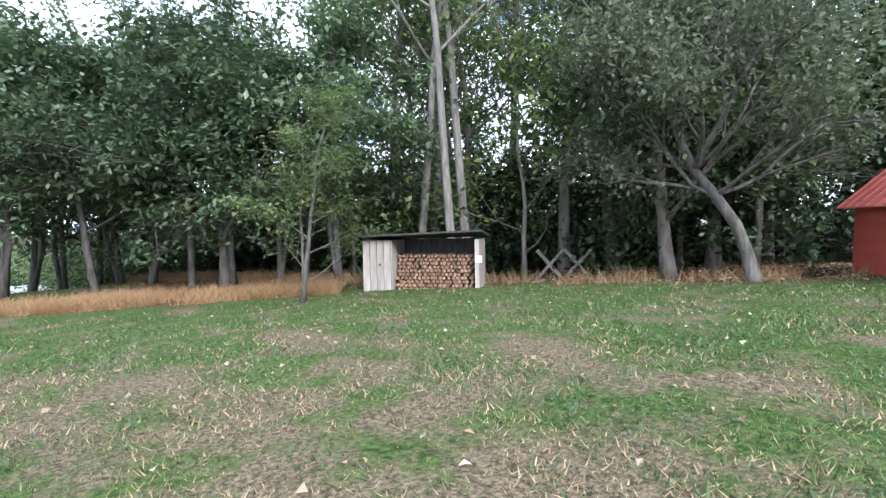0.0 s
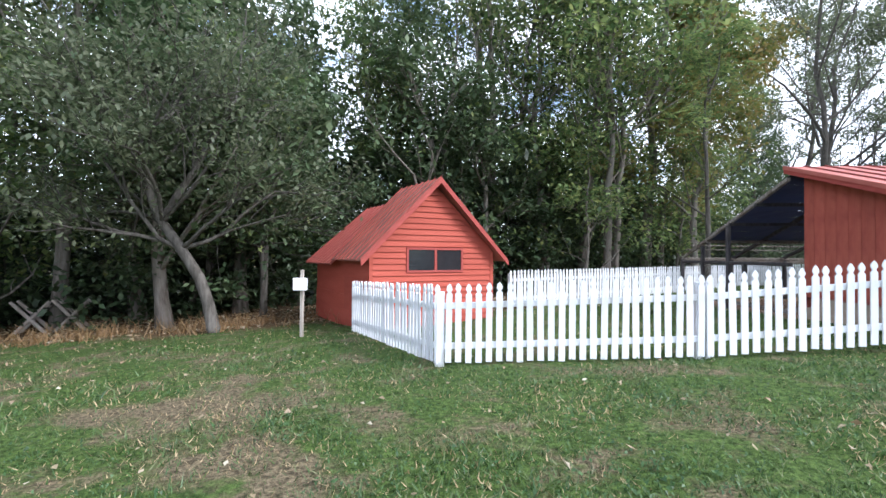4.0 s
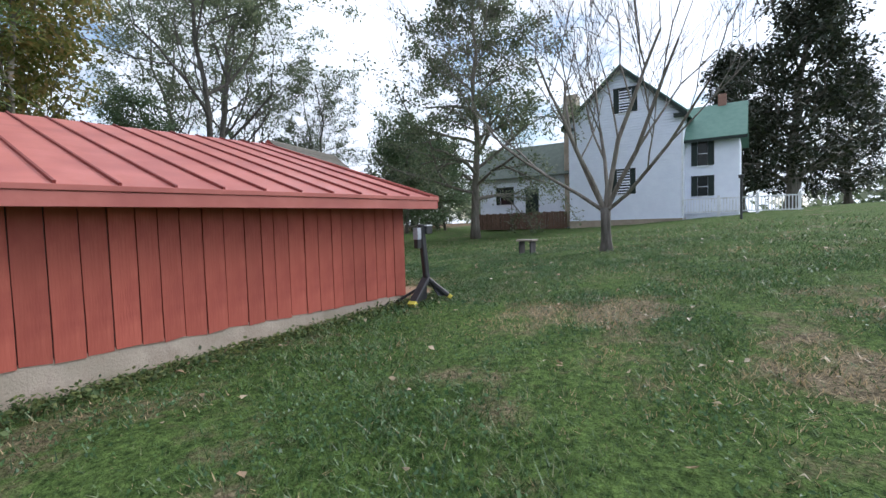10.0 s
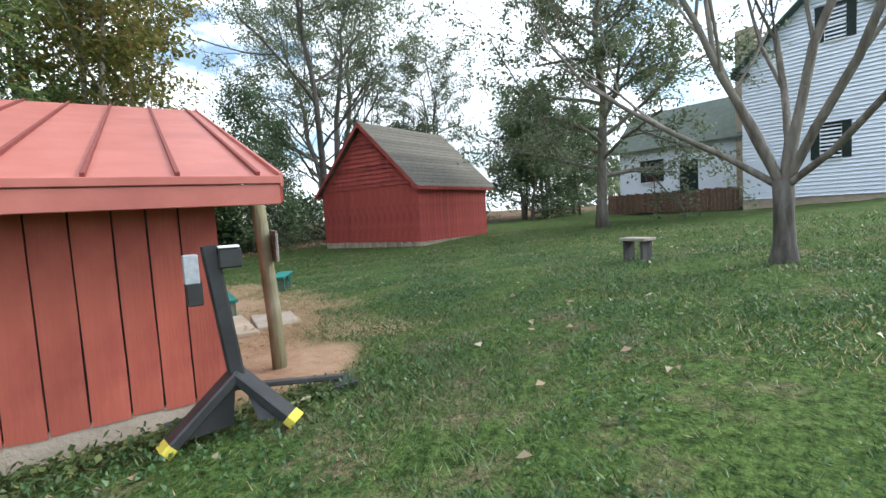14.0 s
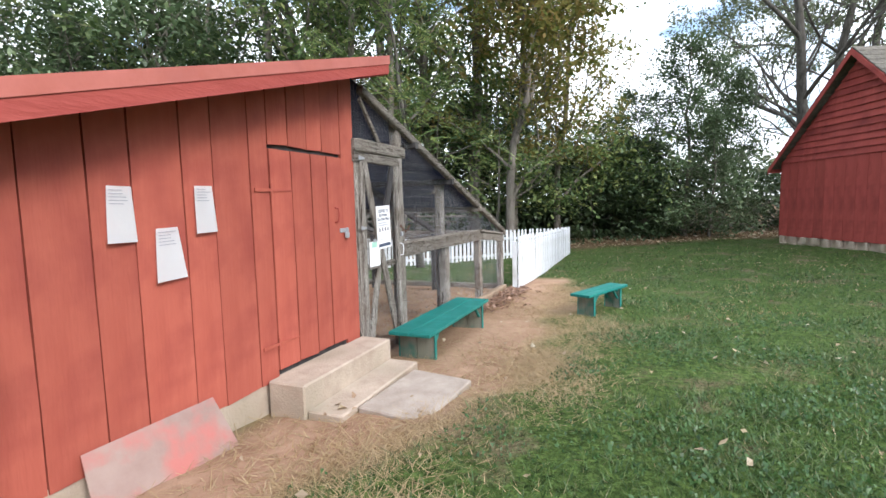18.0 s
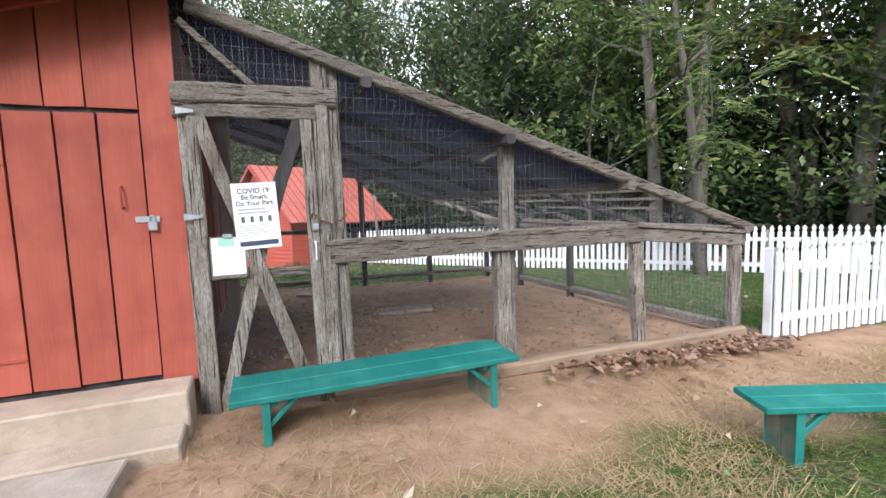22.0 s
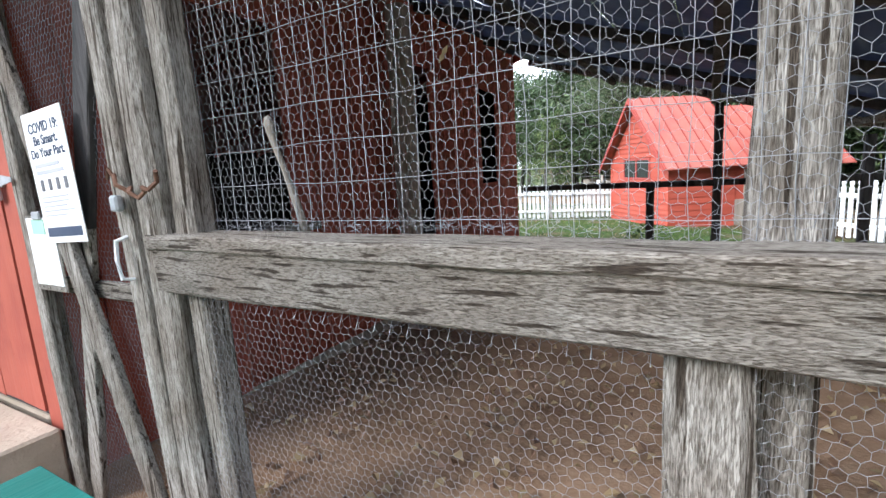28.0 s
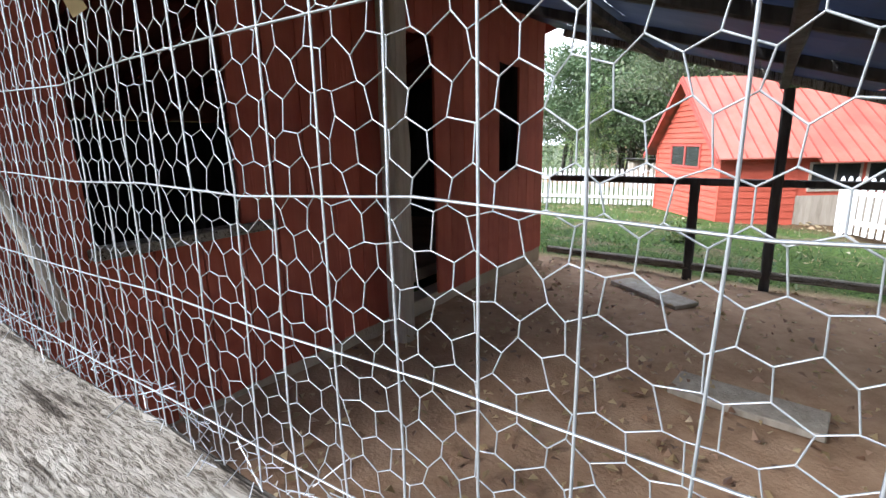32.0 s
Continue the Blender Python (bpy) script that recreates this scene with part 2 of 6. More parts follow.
M_glass = mat("dark_glass", (0.02, 0.022, 0.025), (0.03, 0.033, 0.036), 3, 0.08, 0.0, spec=0.6)
M_shutter = mat("dark_green_shutter", (0.012, 0.02, 0.017), (0.02, 0.03, 0.026), 6, 0.6, 0.1)
M_brownboard = mat("brown_fence_board", (0.10, 0.06, 0.042), (0.18, 0.115, 0.082), 8, 0.9, 0.4, 40, objrand=0.2)
M_dullroof = mat("dull_green_roof", (0.085, 0.105, 0.085), (0.12, 0.145, 0.115), 3, 0.65, 0.05)
M_brick = mat("weathered_chimney_brick", (0.20, 0.11, 0.085), (0.30, 0.18, 0.14), 14, 0.9, 0.3)
M_greenroof = mat("green_metal_roof", (0.10, 0.19, 0.15), (0.13, 0.23, 0.18), 3, 0.55, 0.05)
M_shingle = mat("grey_shingle", (0.095, 0.085, 0.072), (0.16, 0.148, 0.125), 10, 0.9, 0.5, 40, objrand=0.2)
M_logend = mat("split_log", (0.13, 0.078, 0.048), (0.30, 0.19, 0.12), 14, 0.9, 0.5, 40, objrand=0.35)
M_pale = mat("pale_board", (0.27, 0.235, 0.20), (0.42, 0.375, 0.33), 8, 0.9, 0.5, 50, V, objrand=0.12)
M_paper = mat("white_paper", (0.86, 0.86, 0.87), (0.82, 0.82, 0.84), 3, 0.7, 0.05)
M_ink = mat("grey_ink", (0.12, 0.12, 0.14), (0.16, 0.16, 0.18), 3, 0.8, 0)
M_leaf = leaf_mat("broad_leaves", [(0.045, 0.08, 0.03), (0.11, 0.175, 0.06), (0.19, 0.26, 0.095), (0.30, 0.33, 0.12)], 0.5)
M_leafd = leaf_mat("dark_leaves", [(0.055, 0.09, 0.042), (0.09, 0.14, 0.065), (0.16, 0.21, 0.105)], 0.32)
# leaf colours darkened to hold the shade inside the wood
M_shadeleaf = leaf_mat("wood_shade_leaves", [(0.03, 0.05, 0.024), (0.05, 0.085, 0.038), (0.085, 0.12, 0.055)], 0.35)
M_leafy = leaf_mat("yellowing_leaves", [(0.11, 0.145, 0.04), (0.19, 0.21, 0.06), (0.29, 0.26, 0.08), (0.34, 0.23, 0.09)], 0.5)
M_leafs = leaf_mat("silvery_leaves", [(0.085, 0.115, 0.062), (0.15, 0.185, 0.10), (0.26, 0.29, 0.18)], 0.52)
M_needle = leaf_mat("cedar_sprays", [(0.022, 0.032, 0.020), (0.036, 0.048, 0.028), (0.06, 0.062, 0.036)], 0.2)
M_grass = leaf_mat("grass_blades", [(0.020, 0.050, 0.012), (0.048, 0.102, 0.025), (0.084, 0.156, 0.041), (0.17, 0.175, 0.08)], 0.2)
M_straw = leaf_mat("dry_grass", [(0.34, 0.25, 0.14), (0.46, 0.35, 0.20), (0.28, 0.21, 0.11)], 0.3)
M_russet = leaf_mat("russet_grass", [(0.30, 0.18, 0.08), (0.40, 0.26, 0.13), (0.22, 0.14, 0.06)], 0.3)
M_drift = leaf_mat("drifted_leaf", [(0.13, 0.075, 0.05), (0.22, 0.13, 0.085), (0.32, 0.21, 0.15)], 0.2)
M_fall = leaf_mat("fallen_leaf", [(0.24, 0.18, 0.11), (0.38, 0.31, 0.19), (0.30, 0.20, 0.12), (0.55, 0.50, 0.38)], 0.2)


# ---- building helpers ----
def ob_of(name, bm, material, smooth=False):
    me = bpy.data.meshes.new(name)
    bm.normal_update()
    bm.to_mesh(me)
    bm.free()
    if smooth:
        me.shade_smooth()
    if material:
        me.materials.append(material)
    return new(name, me)


def part(name, bm, material, parent, label="", smooth=False):
    ob = ob_of(name, bm, material, smooth)
    ob.parent = parent
    if label:
        ob["label"] = label
    return ob


def piece(name, me, parent, m):
    ob = new(name, me)
    ob.parent = parent
    ob.matrix_local = m
    return ob


def thing(name, label, category, group="", at=None):
    ob = new(name)
    ob.empty_display_size = 0.2
    if at is not None:
        ob.matrix_world = at
    return tagged(ob, label, category, group)


def B():
    return bmesh.new()


def box(bm, x0, x1, y0, y1, z0, z1, m=None, bev=0.0):
    g = bmesh.ops.create_cube(bm, size=1.0)
    vs = g["verts"]
    bmesh.ops.transform(bm, matrix=Matrix.LocRotScale(((x0 + x1) / 2, (y0 + y1) / 2, (z0 + z1) / 2), None, (abs(x1 - x0), abs(y1 - y0), abs(z1 - z0))), verts=vs)
    if bev:
        es = list({e for v in vs for e in v.link_edges})
        r = bmesh.ops.bevel(bm, geom=es, offset=bev, segments=1, affect="EDGES")
        vs = list(set(r["verts"]) | {v for v in vs if v.is_valid})
    if m is not None:
        bmesh.ops.transform(bm, matrix=m, verts=vs)
    return vs


def frame_along(p, q, up=(0, 0, 1)):
    """A turn whose z runs from p to q, at p."""
    d = (Vector(q) - Vector(p)).normalized()
    u = Vector(up)
    if abs(d.dot(u)) > 0.98:
        u = Vector((0, 1, 0))
    x = u.cross(d).normalized()
    y = d.cross(x)
    m = Matrix((x, y, d)).transposed().to_4x4()
    return Matrix.Translation(p) @ m


def beam(bm, p, q, w, h, rough=0.0, segs=1, seed=0, bev=0.006, up=(0, 0, 1)):
    """A square timber from p to q, w across and h in the direction of up; rough: its uneven sawn surface."""
    L = (Vector(q) - Vector(p)).length
    m = frame_along(p, q, up)
    rnd = random.Random(seed)
    rings = []
    c = min(w, h) * 0.16
    prof = [(-w / 2 + c, -h / 2), (w / 2 - c, -h / 2), (w / 2, -h / 2 + c), (w / 2, h / 2 - c), (w / 2 - c, h / 2), (-w / 2 + c, h / 2), (-w / 2, h / 2 - c), (-w / 2, -h / 2 + c)]
    for i in range(segs + 1):
        k = 1 + rough * rnd.uniform(-1, 1)
        ox, oy = rough * w * rnd.uniform(-0.5, 0.5), rough * h * rnd.uniform(-0.5, 0.5)
        rings.append([bm.verts.new(m @ Vector((x * k * (1 + rough * rnd.uniform(-.6, .6)) + ox, y * k * (1 + rough * rnd.uniform(-.6, .6)) + oy, L * i / segs))) for x, y in prof])
    for a, b in zip(rings, rings[1:]):
        for j in range(8):
            bm.faces.new((a[j], a[(j + 1) % 8], b[(j + 1) % 8], b[j]))
    bm.faces.new(rings[0][::-1])
    bm.faces.new(rings[-1])


def tube(bm, pts, radii, n=7, caps=True):
    rings = []
    for i, p in enumerate(pts):
        a = pts[max(i - 1, 0)]
        b = pts[min(i + 1, len(pts) - 1)]
        m = frame_along(a, b)
        o = Vector(p)
        rings.append([bm.verts.new(o + m.to_3x3() @ Vector((math.cos(2 * math.pi * j / n) * radii[i], math.sin(2 * math.pi * j / n) * radii[i], 0))) for j in range(n)])
    for a, b in zip(rings, rings[1:]):
        for j in range(n):
            bm.faces.new((a[j], a[(j + 1) % n], b[(j + 1) % n], b[j]))
    if caps:
        bm.faces.new(rings[0][::-1])
        bm.faces.new(rings[-1])


def prism(bm, pts, d):
    """A slab: the polygon pts pushed out by d."""
    a = [bm.verts.new(p) for p in pts]
    b = [bm.verts.new(Vector(p) + Vector(d)) for p in pts]
    n = len(pts)
    bm.faces.new(a[::-1])
    bm.faces.new(b)
    for i in range(n):
        bm.faces.new((a[i], a[(i + 1) % n], b[(i + 1) % n], b[i]))
    bmesh.ops.recalc_face_normals(bm, faces=bm.faces[-(n + 2):])


def mesh_np(name, verts, faces, material, smooth=False):
    me = bpy.data.meshes.new(name)
    me.from_pydata(verts, [], faces)
    me.materials.append(material)
    if smooth:
        me.shade_smooth()
    return me


# ---- ground ----
def ground_z(x, y):
    t = np.tanh
    c = GROUND
    return (c[0] + c[1] * t(x / 30) + c[2] * t(y / 30) + c[3] * t((x + 12) / 8) + c[4] * t((x - 6) / 14) + c[5] * t((y - 3) / 9) + c[6] * t(x / 30) * t(y / 30)
            + c[7] * t((x + 22) / 7) + c[8] * np.exp(-((x - 4) ** 2 + (y - 9) ** 2) / 60) + c[9] * t((x - 2) / 10) * t((y + 2) / 8) - 2.2 * (1 + t((-x - 50) / 5)) * 0.5 * (1 - t((y - 4) / 8)))


GROUND = (0.0357, 1.451, 0.0346, 0.0622, 0.06, -0.363, 0.2131, 0.2048, -0.1418, -0.3291)


def gz(x, y):
    return float(ground_z(np.float64(x), np.float64(y)))


def dirt_amount(x, y):
    """How bare the soil is: the run and the trodden path in front of it."""
    wob = 0.25 * np.sin(x * 2.1 + y * 1.3) + 0.2 * np.sin(y * 3.7 - x)
    run = np.clip((np.minimum(np.minimum(x + 6.3, 0.3 - x), np.minimum(y - 3.6, 9.9 - y)) + 0.1) / 0.3, 0, 1)
    edge = 1.4 + 0.62 * np.clip((y - 2.6) / 2, 0, 1) - 0.10 * np.maximum(y - 4.6, 0) + 0.8 * wob - 0.6 * np.maximum(1.0 - y, 0)
    path = np.clip((np.minimum(np.minimum(edge - x, x + 0.2), np.minimum(y + 0.1, 11.5 - y))) / 0.35, 0, 1)
    drip = np.clip(1 - np.abs(y + 0.18) / 0.22, 0, 1) * (x > -6) * (x < 0.2) * 0.6
    return np.maximum(np.maximum(run, path), drip)


def litter_amount(x, y):
    """Leaf litter and dry grass under the wood's edge."""
    d = wood_edge(x, y) + 0.5 * np.sin(x * 0.9) + 0.4 * np.sin(x * 2.3 + y)
    along, deep = rough_strip(x, y)
    strip = np.clip((deep + 0.35 + 0.3 * np.sin(along * 2.1)) / 0.6, 0, 1) * np.clip((along + 0.6) / 0.5, 0, 1) * np.clip((9.5 - along) / 1.5, 0, 1) * np.clip((14 - deep) / 3, 0, 1)
    return np.maximum(np.clip((d + 1.2) / 1.2, 0, 1), strip)


def rough_strip(x, y):
    """Metres along the edge of the unmown strip west of the woodshed, and into it."""
    u, v = x + 28.2, y + 1.2
    return -0.565 * u - 0.825 * v, -0.825 * u + 0.565 * v


def wood_edge(x, y):
    """Metres inside the wood (negative on the lawn)."""
    line = np.where(x < -20, 2.6 + 0.32 * (x + 28), np.where(x < -12, 5.2 + 0.35 * (x + 20), np.where(x < 0, 8.0 + 0.98 * (x + 12), np.where(x < 8, 19.8 + 0.5 * x, 23.8 + 0.2 * (x - 8)))))
    return y - line


DRY_SPOTS = ((-5.5, -1.9, 0.95, 0.5), (-4.8, -2.8, 0.7, 0.4), (-0.4, -2.2, 1.0, 0.42), (0.2, -3.0, 0.9, 0.4), (-1.0, -3.3, 0.6, 0.35), (-0.7, -4.8, 1.2, 0.5), (-16.9, -4.1, 0.8, 0.5), (-14.7, -3.1, 0.9, 0.5),
             (-16.0, -1.8, 0.8, 0.4), (-18.7, -4.0, 0.7, 0.4), (-22.5, -7.8, 1.6, 1.0), (-22.7, -4.7, 1.3, 0.6), (-19.6, -6.1, 1.7, 1.0), (-19.5, -3.8, 1.3, 0.5), (-19.8, -7.3, 1.3, 0.8), (-17.7, -6.1, 1.1, 0.6))


def dry_spot(x, y):
    """Worn tan spots of the lawn, ragged at their edges."""
    out = np.zeros(np.shape(x))
    for cx, cy, ax, ay in DRY_SPOTS:
        wob = 0.25 * np.sin(3.1 * x + 1.7 * y) + 0.2 * np.sin(5.3 * y - 2.1 * x)
        out = np.maximum(out, np.clip(1.5 - np.hypot((x - cx) / ax, (y - cy) / ay) + wob, 0, 1))
    return out


def axis_steps(lo, hi, inner_lo, inner_hi, fine, coarse):
    out = list(np.arange(inner_lo, inner_hi, fine))
    a, s = inner_lo, fine
    while a > lo:
        s = min(s * 1.25, coarse)
        a -= s
        out.insert(0, a)
    a, s = inner_hi, fine
    out.append(a)
    while a < hi:
        s = min(s * 1.25, coarse)
        a += s
        out.append(a)
    return np.array(out)


def build_ground():
    xs = axis_steps(-600, 600, -30, 8, 0.2, 60)
    ys = axis_steps(-600, 600, -10, 18, 0.2, 60)
    X, Y = np.meshgrid(xs, ys)
    rng = np.random.default_rng(3)
    Z = ground_z(X, Y) + 0.02 * np.sin(X * 1.7 + 0.6 * Y) * np.sin(Y * 1.9 - 0.4 * X) + rng.normal(0, 0.006, X.shape)
    Z = np.where(dirt_amount(X, Y) > 0.5, Z - 0.015, Z)
    n, m = len(ys), len(xs)
    verts = np.stack([X, Y, Z], -1).reshape(-1, 3)
    i = np.arange(n * m).reshape(n, m)
    faces = np.stack([i[:-1, :-1], i[:-1, 1:], i[1:, 1:], i[1:, :-1]], -1).reshape(-1, 4)
    me = bpy.data.meshes.new("ground")
    me.from_pydata(verts.tolist(), [], faces.tolist())
    me.shade_smooth()
    for nm, fn in (("dirt", dirt_amount), ("litter", litter_amount), ("dryness", lambda x, y: 0.25 * np.clip((-7 - x) / 5, 0, 1) + 0.75 * dry_spot(x, y))):
        at = me.attributes.new(nm, "FLOAT", "POINT")
        at.data.foreach_set("value", np.clip(fn(X, Y), 0, 1).reshape(-1).astype(np.float32))
    m_ = bpy.data.materials.new("lawn")
    m_.use_nodes = True
    n_, l_ = m_.node_tree.nodes, m_.node_tree.links
    b = n_["Principled BSDF"]
    b.inputs["Roughness"].default_value, b.inputs["Specular IOR Level"].default_value = 0.95, 0.1
    co = n_.new("ShaderNodeTexCoord")

    def noise_ramp(scale, c, p, detail=6):
        nz = n_.new("ShaderNodeTexNoise")
        nz.inputs["Scale"].default_value, nz.inputs["Detail"].default_value, nz.inputs["Roughness"].default_value = scale, detail, 0.7
        l_.new(co.outputs["Object"], nz.inputs["Vector"])
        r = n_.new("ShaderNodeValToRGB")
        r.color_ramp.elements[0].position, r.color_ramp.elements[1].position = p
        r.color_ramp.elements[0].color, r.color_ramp.elements[1].color = (*c[0], 1), (*c[1], 1)
        l_.new(nz.outputs[0], r.inputs[0])
        return r.outputs[0]

    def blend(f, a, c):
        mx = n_.new("ShaderNodeMix")
        mx.data_type = "RGBA"
        l_.new(f, mx.inputs[0])
        l_.new(a, mx.inputs[6])
        l_.new(c, mx.inputs[7])
        return mx.outputs[2]

    green = noise_ramp(17, ((0.018, 0.036, 0.009), (0.122, 0.186, 0.050)), (0.36, 0.64), 9)
    dry = noise_ramp(24, ((0.055, 0.045, 0.028), (0.28, 0.225, 0.14)), (0.38, 0.63), 9)
    patch = noise_ramp(1.1, ((0, 0, 0), (1, 1, 1)), (0.53, 0.66), 7)
    west = n_.new("ShaderNodeAttribute")
    west.attribute_name = "dryness"
    shift = n_.new("ShaderNodeMath")
    shift.operation = "MULTIPLY_ADD"
    shift.inputs[1].default_value = 0.17
    pr = patch.node
    src = pr.inputs[0].links[0].from_socket
    l_.new(west.outputs["Fac"], shift.inputs[0])
    l_.new(src, shift.inputs[2])
    l_.new(shift.outputs[0], pr.inputs[0])
    dirt = noise_ramp(3.2, ((0.25, 0.155, 0.10), (0.43, 0.295, 0.205)), (0.3, 0.7), 10)
    lit = noise_ramp(14, ((0.06, 0.042, 0.025), (0.20, 0.13, 0.075)), (0.35, 0.65))
    col = blend(patch, green, dry)
    for nm, c in (("litter", lit), ("dirt", dirt)):
        a = n_.new("ShaderNodeAttribute")
        a.attribute_name = nm
        col = blend(a.outputs["Fac"], col, c)
    l_.new(col, b.inputs["Base Color"])
    nb = n_.new("ShaderNodeTexNoise")
    nb.inputs["Scale"].default_value, nb.inputs["Detail"].default_value = 45, 6
    l_.new(co.outputs["Object"], nb.inputs["Vector"])
    bp = n_.new("ShaderNodeBump")
    bp.inputs["Strength"].default_value, bp.inputs["Distance"].default_value = 1.0, 0.05
    bare = n_.new("ShaderNodeAttribute")
    bare.attribute_name = "dirt"
    soften = n_.new("ShaderNodeMapRange")
    soften.inputs[3].default_value, soften.inputs[4].default_value = 1.0, 0.22
    l_.new(bare.outputs["Fac"], soften.inputs[0])
    l_.new(soften.outputs[0], bp.inputs["Strength"])
    l_.new(nb.outputs[0], bp.inputs["Height"])
    l_.new(bp.outputs[0], b.inputs["Normal"])
    me.materials.append(m_)
    tagged(new("ground", me), "mown lawn with dry patches, bare trodden dirt and leaf litter", "lawn", kind="structure")


build_ground()



# ---- the red poultry shed ----
S_W, S_N = -5.85, 3.88
R_SLOPE = 0.3036


def roof_z(y):
    return 1.862 + R_SLOPE * (y + 0.36)


def board_mesh(w, h, t, seed, slant=0.0):
    """A sawn board, its base at the origin, w along x, t along y, h up; slant: rise of its top along x."""
    rnd = random.Random(seed)
    bm = B()
    n = 4
    rows_ = []
    for i in range(n + 1):
        z = h * i / n
        a = rnd.uniform(0.003, 0.007)
        b = rnd.uniform(0.003, 0.007)
        dz0, dz1 = (rnd.uniform(-0.012, 0.012), rnd.uniform(-0.012, 0.012)) if i == 0 else (0, 0)
        dy = rnd.uniform(-0.003, 0.003)
        up = slant * w if i == n else 0
        rows_.append([bm.verts.new(p) for p in ((a, dy, z + dz0), (w - b, dy, z + dz1 + up), (w - b, t, z + dz1 + up), (a, t, z + dz0))])
    for p, q in zip(rows_, rows_[1:]):
        for j in range(4):
            bm.faces.new((p[j], p[(j + 1) % 4], q[(j + 1) % 4], q[j]))
    bm.faces.new(rows_[0][::-1])
    bm.faces.new(rows_[-1])
    bm.normal_update()
    me = bpy.data.meshes.new("board")
    bm.to_mesh(me)
    bm.free()
    return me


shed = thing("poultry_shed", "low red board-walled poultry shed with a pink-red standing-seam metal roof", "shed")

# footing: a strip of concrete under each wall
for fx0, fx1, fy0, fy1, ft in ((S_W, 0, 0.01, 0.21, 0.50), (S_W, S_W + 0.2, 0.21, S_N - 0.2, 0.50), (-0.21, -0.01, 0.21, S_N - 0.2, 0.48), (S_W, 0, S_N - 0.2, S_N - 0.01, 0.25)):
    bm = B()
    box(bm, fx0, fx1, fy0, fy1, -0.4, ft, bev=0.01)
    part("footing", bm, M_conc, shed, "cracked tan concrete footing")
bm = B()
box(bm, -5.6, -0.25, 0.25, 3.6, 0.30, 0.42)
part("floor_slab", bm, M_conc, shed)
# backing walls behind the boards; their near-black colour paints shade into the gaps
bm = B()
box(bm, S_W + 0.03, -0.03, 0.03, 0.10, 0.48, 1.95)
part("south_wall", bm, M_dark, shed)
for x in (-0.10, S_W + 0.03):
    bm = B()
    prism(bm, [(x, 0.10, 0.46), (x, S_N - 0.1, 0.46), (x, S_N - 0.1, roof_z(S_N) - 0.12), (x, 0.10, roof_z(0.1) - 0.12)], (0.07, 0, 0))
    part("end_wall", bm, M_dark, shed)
rnd = random.Random(5)
# south boards
s_cuts = [S_W, -5.59, -5.36, -5.14, -4.92, -4.69, -4.47, -4.26, -4.04, -3.82, -3.62, -3.41, -3.23, -3.04, -2.83, -2.62, -2.40, -2.21, -2.06, -1.88, -1.67, -1.48, -1.28, -1.13, -0.94, -0.75, -0.55, -0.38, -0.21, 0.0]
for i, (a, b) in enumerate(zip(s_cuts, s_cuts[1:])):
    lift = rnd.uniform(-0.006, 0.006)
    me = board_mesh(b - a, 1.28 - lift, 0.025, 10 + i)
    me.materials.append(M_red)
    piece("board", me, shed, pose(a, rnd.uniform(-0.005, 0.005), 0.472 + lift))
# east boards, cut to the slope of the roof; the door breaks into them
cuts = (0.0, 0.19, 0.41, 0.66, 0.93, 1.20, 1.49, 1.72, 2.04, 2.27, 2.59, 2.78, 3.01, 3.24, 3.45, 3.73, 3.95)
for i, (a, b) in enumerate(zip(cuts, cuts[1:])):
    low = 2.28 if 2.7 < a < 3.7 else 0.46
    me = board_mesh(b - a, roof_z(a) - 0.06 - low, 0.025, 40 + i, R_SLOPE)
    me.materials.append(M_red)
    piece("board", me, shed, pose(0.0, a, low, 0, 0, 90))
# west boards
for i in range(13):
    a = i * S_N / 13
    me = board_mesh(S_N / 13, roof_z(a) - 0.06 - 0.46, 0.025, 70 + i, R_SLOPE)
    me.materials.append(M_red)
    piece("board", me, shed, pose(S_W + 0.025, a, 0.46, 0, 0, 90))
# the door in the east wall
door = part("door", B(), M_red, shed, "red plank door with iron pull and padlock")
dcuts = (2.785, 3.03, 3.28, 3.50, 3.735)
for i, (a, b) in enumerate(zip(dcuts, dcuts[1:])):
    me = board_mesh(b - a - 0.004, 1.715, 0.03, 90 + i)
    me.materials.append(M_red)
    piece("board", me, door, pose(0.006, a, 0.535 - 0.008 * (3.7 - a), 0, 0, 90))
bm = B()
tube(bm, [(0.0, 3.60, 1.79), (0.04, 3.60, 1.78), (0.05, 3.60, 1.72), (0.04, 3.60, 1.66), (0.0, 3.60, 1.65)], [0.008] * 5, 6)
part("handle", bm, M_reddark, door)
bm = B()
box(bm, 0.005, 0.015, 3.66, 3.80, 1.555, 1.595, bev=0.002)
box(bm, 0.012, 0.035, 3.73, 3.785, 1.50, 1.555, bev=0.006)
tube(bm, [(0.024, 3.742, 1.55), (0.024, 3.742, 1.59), (0.024, 3.757, 1.60), (0.024, 3.772, 1.59), (0.024, 3.772, 1.55)], [0.004] * 5, 6)
part("padlock", bm, M_wire, door, "steel hasp and padlock")
for z in (1.93, 0.74):
    bm = B()
    prism(bm, [(0.003, 2.62, z - 0.014), (0.003, 2.62, z + 0.014), (0.003, 3.02, z + 0.004), (0.003, 3.02, z - 0.006)], (0.012, 0, 0))
    tube(bm, [(0.014, 2.785, z - 0.05), (0.014, 2.785, z + 0.05)], [0.009, 0.009], 6)
    part("strap_hinge", bm, M_red, door, "red-painted iron strap hinge")
